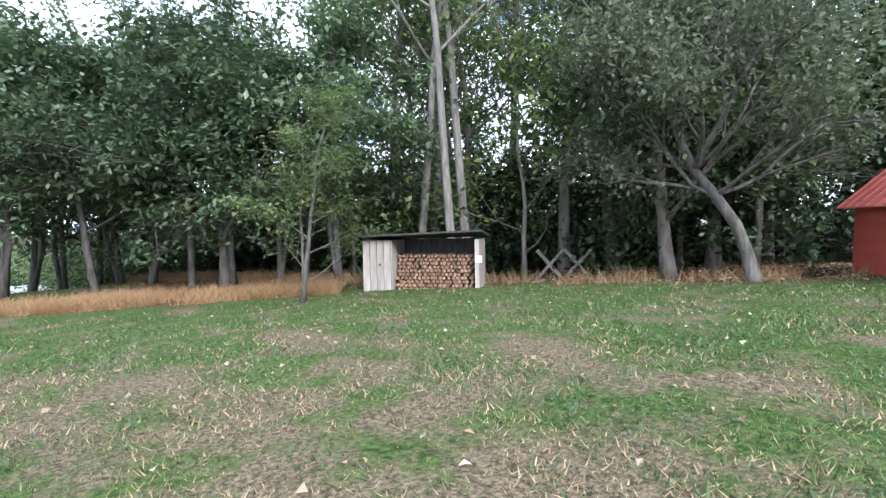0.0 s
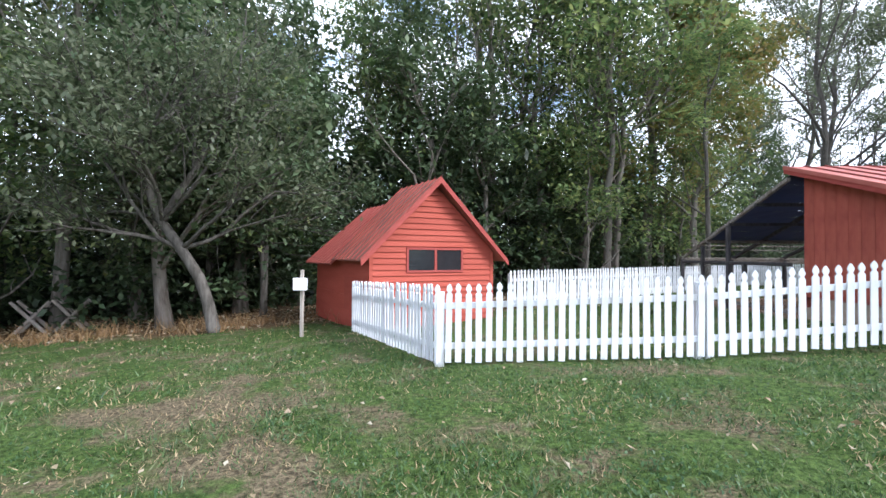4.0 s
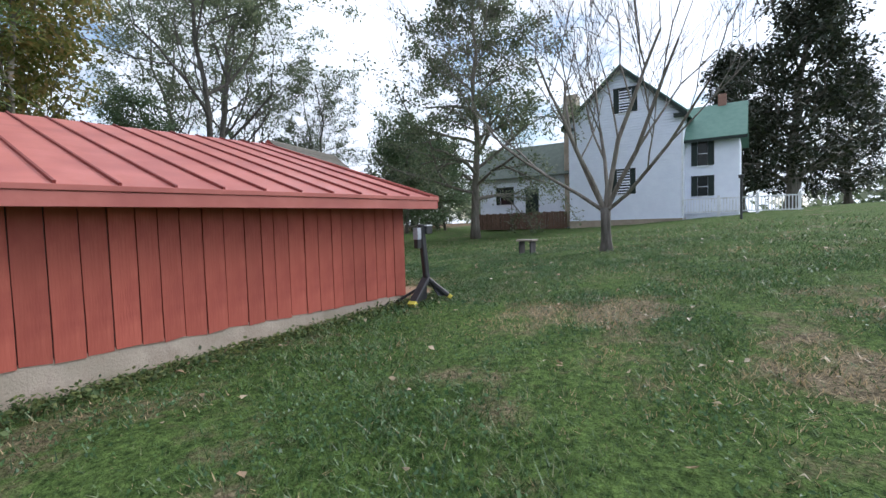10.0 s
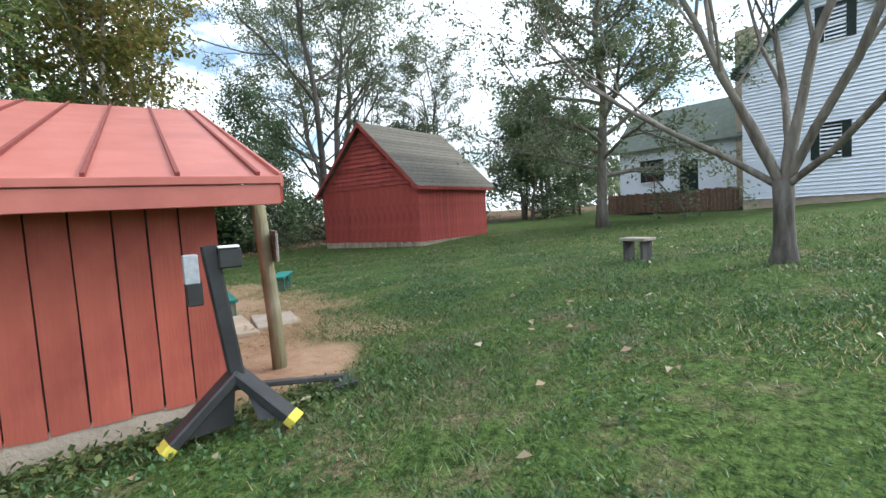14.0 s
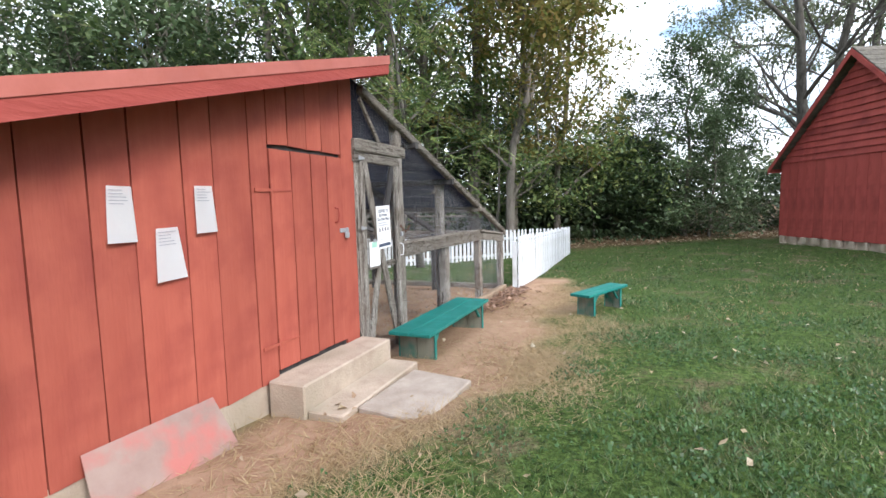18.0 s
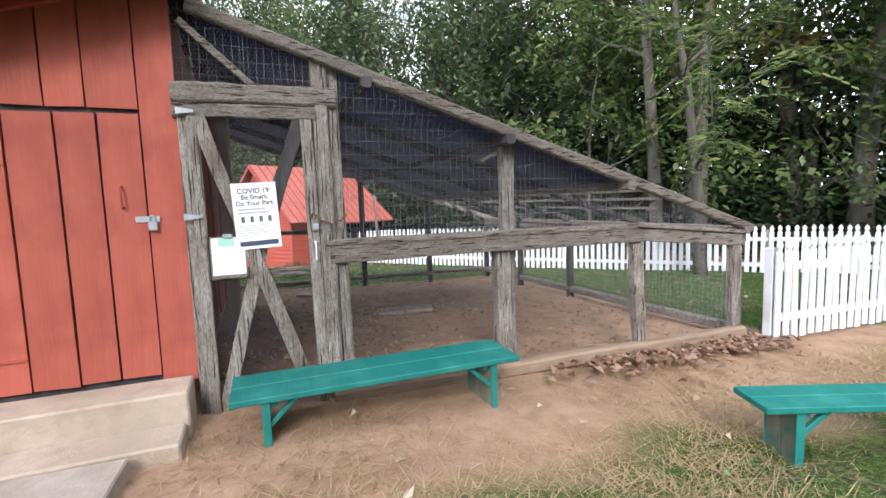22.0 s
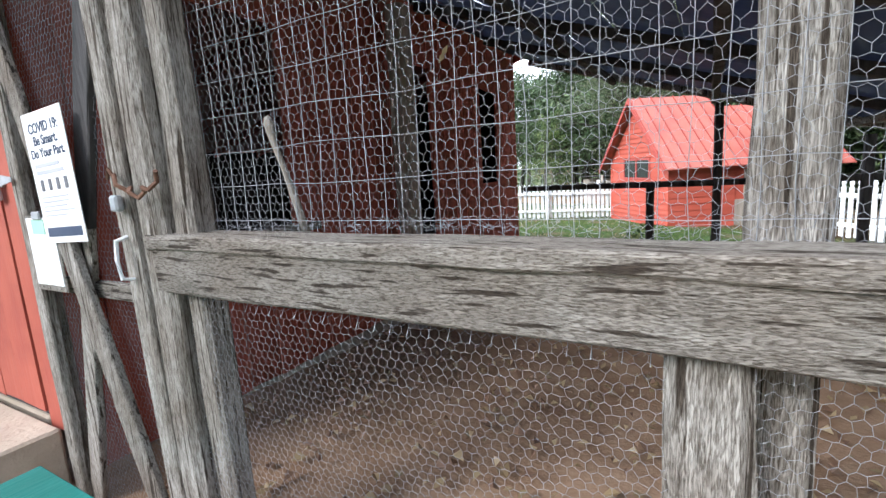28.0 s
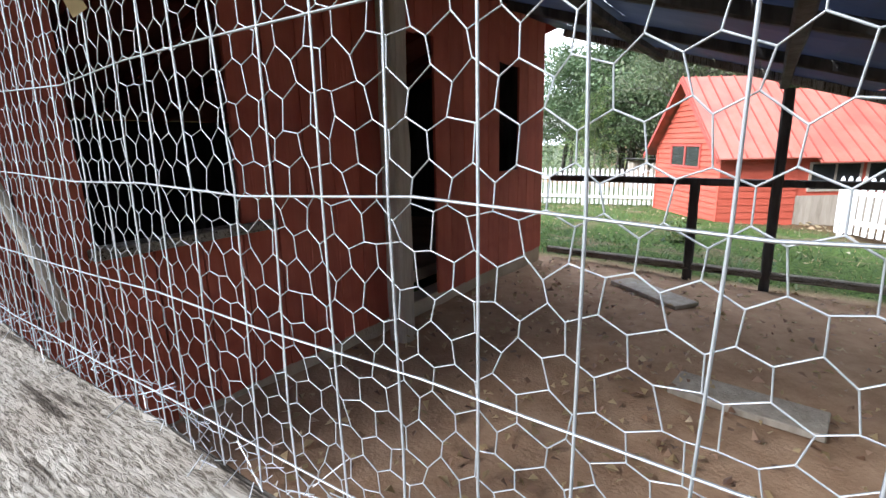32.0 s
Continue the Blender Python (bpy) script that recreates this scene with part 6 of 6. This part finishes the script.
def scatter_leaves(name, label, n, size, material, sampler, seed, lift=0.02):
    rng = np.random.default_rng(seed)
    x, y = sampler(rng, n)
    m = len(x)
    z = ground_z(x, y) + lift
    a = rng.uniform(0, 2 * np.pi, m)
    L = size * rng.uniform(0.5, 1.3, m)
    w = L * rng.uniform(0.25, 0.42, m)
    ca, sa = np.cos(a), np.sin(a)
    t = np.abs(rng.normal(0, 0.012, (m, 4))) + rng.normal(0, 0.25, (m, 4)) * L[:, None] * 0.5
    v = np.stack([np.stack([x, y, z + t[:, 0]], -1), np.stack([x + ca * L * .5 - sa * w, y + sa * L * .5 + ca * w, z + t[:, 1] + 0.012], -1),
                  np.stack([x + ca * L, y + sa * L, z + t[:, 2]], -1), np.stack([x + ca * L * .5 + sa * w, y + sa * L * .5 - ca * w, z + t[:, 3] + 0.012], -1)], 1).reshape(-1, 3)
    me = mesh_np(name, v.tolist(), np.arange(m * 4).reshape(m, 4).tolist(), material)
    tagged(new(name, me), label, "leaves", kind="stuff")


def lawn_pts(rng, n):
    x, y = rng.uniform(-28, 14, n * 2), rng.uniform(-12, 16, n * 2)
    k = ~((x > -6.2) & (x < 0.1) & (y > -0.1) & (y < 9.8))
    return x[k][:n], y[k][:n]


def wood_floor_pts(rng, n):
    x = rng.uniform(-46, 16, n)
    y = rng.uniform(-0.8, 7, n) - wood_edge(x, np.zeros(n))
    return x, y


def clover_pts(rng, n):
    x, y = rng.uniform(-30, 10, n * 14), rng.uniform(-13, 12, n * 14)
    p = np.exp(-(near_walk(x, y) / 3.6) ** 1.3) * np.clip(0.55 * np.sin(x * 1.7 + np.sin(y * 2.2)) * np.sin(y * 2.1 + np.sin(x * 1.3)) + 0.35 * np.sin(4.1 * x - y) * np.sin(3.7 * y + x) + 0.25 - dry_spot(x, y), 0, 1)
    k = (rng.uniform(0, 1, n * 14) < p) & ~off_lawn(x, y) & (litter_amount(x, y) < 0.6)
    return x[k][:n], y[k][:n]


M_clover = leaf_mat("clover_leaves", [(0.022, 0.058, 0.016), (0.042, 0.098, 0.026), (0.068, 0.135, 0.040)], 0.3)
scatter_leaves("lawn_clover", "broad-leaved clover and weeds growing through the lawn", 80000, 0.030, M_clover, clover_pts, 66, 0.028)
scatter_leaves("fallen_leaves", "pale curled fallen leaves scattered over the lawn", 2600, 0.068, M_fall, lawn_pts, 61, 0.035)
scatter_leaves("leaf_litter", "brown leaf litter on the wood floor", 9000, 0.13, M_fall, wood_floor_pts, 62)
scatter_leaves("drift_leaves", "brown leaves drifted against the run's sill", 620, 0.095, M_drift, lambda rng, n: (np.abs(rng.normal(0.0, 0.2, n)) + 0.13 + 0.12 * rng.uniform(0, 1, n) ** 3, 6.6 + 3.0 * rng.uniform(0, 1, n) ** 0.6), 63, 0.05)
scatter_leaves("run_leaves", "brown leaf scraps strewn over the dirt of the run", 900, 0.06, M_drift, lambda rng, n: (rng.uniform(-6, -0.1, n), rng.uniform(4, 9.2, n)), 65, 0.012)
scatter_leaves("run_litter", "straw and leaf scraps on the dirt of the run", 1300, 0.06, M_straw, lambda rng, n: (rng.uniform(-6, -0.1, n), rng.uniform(4, 9.2, n)), 64, 0.01)


def straw_tufts(name, label, n, h, w, sampler, seed, lean=0.6):
    rng = np.random.default_rng(seed)
    x, y = sampler(rng, n)
    m = len(x)
    z = ground_z(x, y) - 0.02
    a = rng.uniform(0, 2 * np.pi, m)
    hh = h * rng.uniform(0.4, 1.3, m)
    lx, ly = rng.normal(0, lean, m) * hh, rng.normal(0, lean, m) * hh
    v = np.stack([np.stack([x - np.cos(a) * w, y - np.sin(a) * w, z], -1), np.stack([x + np.cos(a) * w, y + np.sin(a) * w, z], -1), np.stack([x + lx, y + ly, z + hh], -1)], 1).reshape(-1, 3)
    me = mesh_np(name, v.tolist(), np.arange(m * 3).reshape(m, 3).tolist(), M_russet if h > 0.2 else M_straw)
    tagged(new(name, me), label, "dry grass", kind="stuff")


def edge_pts(rng, n):
    x = rng.uniform(-44, -16, n)
    y = rng.normal(-0.1, 0.55, n) - wood_edge(x, np.zeros(n)) + 0.3 * np.sin(x * 2)
    k = ~((np.abs(x + 26.6) < 2.0) & (y < 2.6)) & (np.sin(x * 1.9) + np.sin(x * 4.3 + 1) > rng.uniform(-1.0, 1.2, n)) & ((x < -27) | (rng.uniform(0, 1, n) < 0.3))
    return x[k], y[k]


straw_tufts("tall_dry_grass", "tall orange-tan dry grass along the wood's edge", 24000, 0.40, 0.012, edge_pts, 71)


def strip_pts(rng, n):
    t, d = rng.uniform(-0.3, 9.5, n), np.abs(rng.normal(0, 1.5, n)) - 0.1
    k = np.sin(t * 1.3) + np.sin(t * 3.7 + 1) + np.sin(d * 2.2 + t) > rng.uniform(-2.2, 1.2, n)
    t, d = t[k], d[k]
    return -28.2 - 0.565 * t - 0.825 * d, -1.2 - 0.825 * t + 0.565 * d


straw_tufts("rough_dry_grass", "unmown russet grass before the trees west of the woodshed", 22000, 0.34, 0.011, strip_pts, 76, 0.7)


def verge_pts(rng, n):
    y = rng.uniform(1.0, 10.5, n)
    return 1.42 + 0.62 * np.clip((y - 2.6) / 2, 0, 1) - 0.10 * np.maximum(y - 4.6, 0) + rng.normal(0.0, 0.28, n) + 0.2 * np.sin(y * 2.3), y


straw_tufts("verge_straw", "mown dry straw strewn along the path's edge", 22000, 0.055, 0.005, verge_pts, 75, 2.2)
straw_tufts("step_straw", "trampled straw beside the steps and path", 9000, 0.05, 0.004, lambda rng, n: (rng.uniform(0.1, 1.9, n), rng.uniform(0.5, 9.5, n)), 72, 2.2)


def weed_pts(rng, n):
    x = rng.uniform(-5.6, 0.6, n)
    y = -0.12 - np.abs(rng.normal(0, 0.16, n))
    return np.stack([x, y, np.abs(rng.normal(0.03, 0.03, n))], -1)


thicket("wall_weeds", "low broad-leaved weeds along the shed footing", 6500, 0.05, M_leaf, weed_pts, 73, "weeds")



# ---- small things round the shed ----
def text_mesh(body, size, bold=0.0):
    cu = bpy.data.curves.new("lettering", "FONT")
    cu.body, cu.size, cu.extrude, cu.offset, cu.align_x = body, size, 0.0008, bold, "CENTER"
    o = bpy.data.objects.new("lettering", cu)
    me = bpy.data.meshes.new_from_object(o)
    bpy.data.objects.remove(o)
    return me


FACE_E = Matrix(((0, 0, 1, 0), (1, 0, 0, 0), (0, 1, 0, 0), (0, 0, 0, 1)))


def lettered(parent, body, size, m, material=M_ink, bold=0.0):
    me = text_mesh(body, size, bold)
    me.materials.append(material)
    ob = new("lettering", me)
    ob.parent = parent
    ob.matrix_local = m
    return ob


def bars(parent, w, rows_, z0, dz, m, h=0.006, seed=0, material=M_ink):
    rnd = random.Random(seed)
    for k in range(rows_):
        bm = B()
        ww = w * rnd.uniform(0.7, 1.0)
        box(bm, -w / 2, -w / 2 + ww, z0 - k * dz, z0 - k * dz + h, 0, 0.001, m)
        part("text_line", bm, material, parent)


M_faint = mat("faint_print", (0.45, 0.46, 0.52), (0.5, 0.51, 0.57), 3, 0.8, 0)


def paper(y0, y1, z0, z1, seed, tilt=0.0, flare=0.1):
    """A sheet of paper tacked to the east wall, its foot standing off a little."""
    t = thing("paper_notice", "white paper notice curling off the red boards", "notice", "notices on the shed", Matrix.Translation((0.022, (y0 + y1) / 2, z0)) @ FACE_E @ pose(0, 0, 0, 0, 0, tilt))
    w, h = y1 - y0, z1 - z0
    bm = B()
    g = []
    for j in range(7):
        row_ = []
        for i in range(5):
            u, v = i / 4 - 0.5, j / 6
            row_.append(bm.verts.new((u * w * 0.85 * (1 + (0.2 + flare) * (1 - v)), v * h, 0.002 + 0.016 * (1 - v) ** 1.5 * (1 - 2 * u) * 0.5)))
        g.append(row_)
    for a, b in zip(g, g[1:]):
        for i in range(4):
            bm.faces.new((a[i], a[i + 1], b[i + 1], b[i]))
    bmesh.ops.solidify(bm, geom=bm.faces[:], thickness=0.0008)
    part("sheet", bm, M_paper, t)
    for k in range(5):
        bm = B()
        ww = w * (0.4 + 0.3 * random.Random(seed + k).random())
        box(bm, -w * 0.38, -w * 0.38 + ww, h * (0.92 - k * 0.06), h * (0.92 - k * 0.06) + 0.004, 0.0085, 0.009)
        part("text_line", bm, M_faint, t)


paper(2.095, 2.25, 1.645, 1.942, 1, 1)
paper(1.825, 1.99, 1.38, 1.69, 2, 2, 0.3)
paper(1.553, 1.708, 1.622, 1.925, 3, -1)

# post with an information sign
pl = thing("sign_post", "round weathered greenish pole carrying a small framed sign", "sign post")
M_pole = mat("treated_pole", (0.15, 0.135, 0.08), (0.27, 0.245, 0.15), 9, 0.85, 0.5, 40, V, col3=(0.30, 0.28, 0.20), scale3=3)
bm = B()
tube(bm, [(0.475, 0.735, 0.05), (0.455, 0.725, 0.8), (0.42, 0.715, 1.4), (0.395, 0.705, 1.77)], [0.064, 0.060, 0.057, 0.056], 14)
part("pole", bm, M_pole, pl, smooth=True)
SP = Matrix.Translation((0.502, 0.692, 1.405)) @ pose(0, 0, 0, 0, 0, -3) @ FACE_E @ pose(0, 0, 0, 0, 0, 2)
sg = part("sign_board", B(), M_dark, pl)
bm = B()
box(bm, -0.143, 0.143, -0.125, 0.125, -0.02, 0.0, SP, 0.004)
part("frame", bm, M_grey, sg)
bm = B()
box(bm, -0.124, 0.124, -0.108, 0.108, 0.001, 0.005, SP)
part("panel", bm, mat("grey_panel", (0.36, 0.42, 0.46), (0.42, 0.48, 0.52), 8, 0.4, 0.05), sg, "grey printed panel")
bars(sg, 0.13, 1, 0.074, 0.02, SP @ Matrix.Translation((0, 0, 0.006)), 0.014, 5)
bars(sg, 0.205, 11, 0.048, 0.0125, SP @ Matrix.Translation((0, 0, 0.006)), 0.004, 6)

# leaning sheet of pinkish plastic
lp = thing("plastic_sheet", "pinkish plastic sheet leaning against the shed wall", "sheet")
bm = B()
prism(bm, [(0.235, 1.27, 0.225), (0.225, 2.17, 0.195), (0.03, 2.12, 0.575), (0.03, 1.33, 0.585)], (0.006, 0, 0.004))
part("panel", bm, mat("pink_panel", (0.27, 0.18, 0.155), (0.34, 0.25, 0.215), 3, 0.35, 0.05, col3=(0.42, 0.15, 0.13), scale3=5, spec=0.5), lp)

# black jack stand at the shed corner
js = thing("jack_stand", "black steel stand with three legs, yellow feet and brackets", "equipment stand")
hub, top = (-0.02, -0.43, 0.74), (-0.10, -0.43, 1.48)
bm = B()
beam(bm, (-0.01, -0.43, 0.66), top, 0.085, 0.075, 0, 1, 1, up=(0, 1, 0))
part("column", bm, M_black, js)
M_yellow = mat("yellow_paint", (0.55, 0.46, 0.06), (0.62, 0.52, 0.08), 6, 0.6, 0.1)
for fx, fy, yel in ((-0.40, -0.50, 1), (0.24, -0.62, 1), (0.70, -0.10, 0), (-0.30, -0.10, 0)):
    g = gz(fx, fy)
    lg = None
    bm = B()
    beam(bm, hub if yel else (hub[0], hub[1], hub[2] - 0.08), (fx, fy, g + 0.05), 0.12 if yel else 0.05, 0.06 if yel else 0.035, 0, 1, 2)
    lg = part("leg", bm, M_black, js)
    if yel:
        bm = B()
        d = (Vector((fx, fy, g + 0.05)) - Vector(hub)).normalized()
        beam(bm, Vector((fx, fy, g + 0.05)) - d * 0.035, Vector((fx, fy, g + 0.05)) + d * 0.02, 0.125, 0.065, 0, 1, 3)
        part("foot", bm, M_yellow, lg, "yellow painted foot")
    else:
        bm = B()
        box(bm, fx - 0.1, fx + 0.1, fy - 0.12, fy + 0.12, g, g + 0.03, bev=0.004)
        part("foot_plate", bm, M_black, lg)
for fx, fy, w_ in ((-0.36, -0.49, 0.30), (0.22, -0.60, 0.16)):
    bm = B()
    g = gz(fx, fy) + 0.06
    prism(bm, [(hub[0], hub[1] - 0.01, hub[2] + 0.02), (fx, fy, g), (fx + (w_ if fx < 0 else -w_), fy + 0.03, g + 0.02)], (0, 0.018, 0))
    part("gusset", bm, M_black, js, "black steel gusset plate")
bm = B()
box(bm, -0.235, -0.16, -0.49, -0.40, 1.28, 1.44, pose(0, 0, 0, 0, 0, 0), 0.006)
part("bracket", bm, M_wire, js, "grey steel bracket")
bm = B()
box(bm, -0.23, -0.15, -0.48, -0.41, 1.16, 1.30, bev=0.006)
part("clamp", bm, M_black, js)
bm = B()
box(bm, -0.06, 0.06, -0.50, -0.38, 1.35, 1.46, bev=0.008)
part("box", bm, M_black, js)
bm = B()
box(bm, -0.06, 0.05, -0.505, -0.40, 1.462, 1.475, bev=0.003)
part("box_lid", bm, M_paper, js)

# short stool on the lawn
sx, sy = 6.76, 1.80
g = gz(sx, sy)
stl = thing("low_stool", "small weathered wooden stool on the lawn", "stool")
bm = B()
box(bm, sx - 0.17, sx + 0.17, sy - 0.25, sy + 0.25, g + 0.36, g + 0.41, bev=0.006)
part("top", bm, M_pale, stl)
for s in (-1, 1):
    bm = B()
    box(bm, sx - 0.14, sx + 0.14, sy + s * 0.17 - 0.02, sy + s * 0.17 + 0.02, g - 0.03, g + 0.36, bev=0.004)
    part("leg_board", bm, M_dark, stl)

# slim black post far off on the lawn
g = gz(18.6, -1.8)
lpst = thing("lamp_post", "slim black post on the far lawn", "post")
bm = B()
tube(bm, [(18.6, -1.8, g - 0.1), (18.6, -1.8, g + 1.7)], [0.05, 0.05], 8)
part("pole", bm, M_black, lpst)
bm = B()
box(bm, 18.5, 18.7, -1.9, -1.7, g + 1.7, g + 1.85, bev=0.02)
part("cap", bm, M_black, lpst)

# wooden stake and red strip at the shed's south wall
sk = thing("ground_stake", "short red board and rusty strip standing against the footing", "stake")
bm = B()
beam(bm, (-4.92, -0.05, 0.15), (-4.93, -0.02, 0.62), 0.05, 0.03, 0.03, 3, 4)
part("strip", bm, M_dark, sk)
bm = B()
box(bm, -4.89, -4.72, -0.055, -0.03, 0.42, 0.66, bev=0.004)
part("board", bm, M_red, sk)
for x in (-4.4, -2.3, -0.9):
    el = thing("eave_hook", "small white insulator under the eave", "fitting", "eave fittings")
    bm = B()
    box(bm, x - 0.03, x + 0.03, -0.33, -0.29, 1.70, 1.725, bev=0.004)
    part("body", bm, M_paper, el)

# notice and clipboard on the gate
cv = thing("health_notice", "white printed health notice fixed to the gate brace", "sign", at=Matrix.Translation((0.062, 4.400, 1.345)) @ FACE_E @ pose(0, 0, 0, 0, 0, 2.5))
bm = B()
box(bm, -0.145, 0.145, 0, 0.455, 0, 0.003)
part("sheet", bm, M_paper, cv)
M_navy = mat("navy_print", (0.05, 0.07, 0.12), (0.07, 0.09, 0.14), 3, 0.7, 0)
for k, (t_, s_) in enumerate((("COVID 19:", 0.047), ("Be Smart.", 0.045), ("Do Your Part.", 0.043))):
    lettered(cv, t_, s_, Matrix.Translation((0, 0.385 - k * 0.042, 0.0036)), M_navy, 0.0008)
bars(cv, 0.23, 2, 0.268, 0.024, Matrix.Translation((0, 0, 0.0035)), 0.012, 3, M_faint)
for k in range(4):
    bm = B()
    box(bm, -0.10 + k * 0.058, -0.10 + k * 0.058 + 0.022, 0.185, 0.225, 0.0035, 0.0045, bev=0.0)
    part("pictogram", bm, M_ink, cv)
bars(cv, 0.24, 5, 0.16, 0.016, Matrix.Translation((0, 0, 0.0035)), 0.005, 9, M_faint)
bm = B()
box(bm, -0.125, 0.125, 0.022, 0.055, 0.0035, 0.0045)
part("footer_band", bm, M_navy, cv)
cb = thing("clipboard", "clipboard with white paper and green tag hanging on the gate", "clipboard", at=Matrix.Translation((0.058, 4.195, 1.17)) @ FACE_E)
bm = B()
box(bm, -0.115, 0.115, -0.02, 0.27, -0.006, 0, bev=0.002)
part("board", bm, M_grey, cb)
bm = B()
box(bm, -0.105, 0.105, 0.005, 0.26, 0.001, 0.003)
part("sheet", bm, M_paper, cb)
bm = B()
box(bm, -0.06, 0.04, 0.20, 0.255, 0.0035, 0.0045)
part("tag", bm, mat("mint_tag", (0.35, 0.62, 0.52), (0.4, 0.66, 0.56), 3, 0.7, 0), cb, "mint green tag")
bm = B()
box(bm, -0.03, 0.03, 0.255, 0.285, 0, 0.012, bev=0.004)
part("clip", bm, M_wire, cb)

# gate ironwork
for z in (2.27, 1.58):
    bm = B()
    prism(bm, [(0.062, 3.945, z - 0.022), (0.062, 3.945, z + 0.022), (0.062, 4.05, z + 0.008), (0.062, 4.05, z - 0.008)], (0.004, 0, 0))
    part("strap_hinge", bm, M_wire, gate, "galvanised strap hinge")
bm = B()
pts = [(0.07 + 0.012 * math.sin(k * 1.9), 4.79 + k * 0.022, 1.55 + 0.012 * math.cos(k * 1.9) - 0.05 * math.sin(math.pi * k / 10)) for k in range(11)]
tube(bm, pts, [0.007] * 11, 5)
tube(bm, [(0.07, 4.79, 1.55), (0.075, 4.77, 1.58), (0.07, 4.75, 1.55)], [0.006] * 3, 5)
part("chain", bm, mat("rusty_iron", (0.12, 0.06, 0.04), (0.22, 0.12, 0.08), 20, 0.8, 0.3), gate, "rusty chain")
bm = B()
box(bm, 0.062, 0.087, 4.765, 4.805, 1.45, 1.50, bev=0.006)
part("padlock", bm, M_wire, gate)
bm = B()
tube(bm, [(0.05, 4.775, 1.37), (0.09, 4.775, 1.36), (0.097, 4.775, 1.30), (0.09, 4.775, 1.24), (0.05, 4.775, 1.23)], [0.007] * 5, 6)
part("pull_handle", bm, M_paper, gate, "white pull handle")

# stick wedged in the mesh
stx = thing("wedged_stick", "bare grey stick leaning inside the wire", "stick")
bm = B()
tube(bm, [(-0.125, 5.262, 1.69), (-0.115, 5.275, 1.675), (-0.125, 5.27, 1.63), (-0.145, 5.285, 1.54), (-0.165, 5.29, 1.46), (-0.189, 5.306, 1.33)], [0.010, 0.015, 0.010, 0.009, 0.012, 0.013], 8)
part("stem", bm, M_pale, stx, smooth=True)

def loose_wire():
    """Tangled cut ends of the mesh along the rail cap."""
    rng = np.random.default_rng(19)
    n = 230
    y = rng.uniform(4.95, 6.42, n)
    a = np.stack([-0.088 + rng.normal(0, 0.010, n), y, 1.375 + np.abs(rng.normal(0, 0.014, n))], -1)
    b = a + rng.normal(0, 0.016, (n, 3)) * np.array([0.8, 1.2, 0.7])
    b[:, 2] = np.maximum(b[:, 2], 1.372)
    vs, f = wire_strips(np.stack([a, b], 1), 0.0005)
    me = mesh_np("wire_ends", vs.tolist(), f.tolist(), M_wire)
    ob = new("wire_ends", me)
    ob.parent = run
    tagged(ob, "tangled cut ends of the wire along the rail", kind="stuff")


loose_wire()
cl = thing("caught_leaf", "curled tan dead leaf caught in the wire", "leaf")
bm = B()
for k, (dy, dz) in enumerate(((0.0, 0.0), (0.008, 0.012))):
    vs = [bm.verts.new(p) for p in ((-0.082, 5.852 + dy, 1.742 + dz), (-0.074, 5.860 + dy, 1.754 + dz), (-0.080, 5.870 + dy, 1.762 + dz), (-0.090, 5.862 + dy, 1.750 + dz))]
    bm.faces.new(vs)
bmesh.ops.solidify(bm, geom=bm.faces[:], thickness=0.0006)
part("blade", bm, M_fall, cl)

# planks lying in the run
for x, y, a, L in ((-3.05, 6.38, 82, 0.80), (-5.1, 5.46, 53, 0.95)):
    pk = thing("ground_plank", "pale weathered plank lying on the dirt of the run", "plank", "planks in the run", Matrix.Translation((x, y, gz(x, y) - 0.01)) @ pose(0, 0, 0, 0, 0, a))
    bm = B()
    box(bm, -L / 2, L / 2, -0.15, 0.15, 0.0, 0.045, bev=0.006)
    part("board", bm, M_pale, pk)

# small shrub growing on the yard grass inside the fence
sh = thing("yard_shrub", "small leafy weed in the yard grass", "shrub", at=Matrix.Translation((-8.6, 5.2, gz(-8.6, 5.2))))
me = leaves_mesh("leaves", [(random.Random(k).gauss(0, 0.10), random.Random(k + 50).gauss(0, 0.10), 0.05 + 0.3 * random.Random(k + 99).random()) for k in range(60)], 3, 0.09, 0.03, 5, M_leaf)
c = new("leaves", me)
c.parent = sh
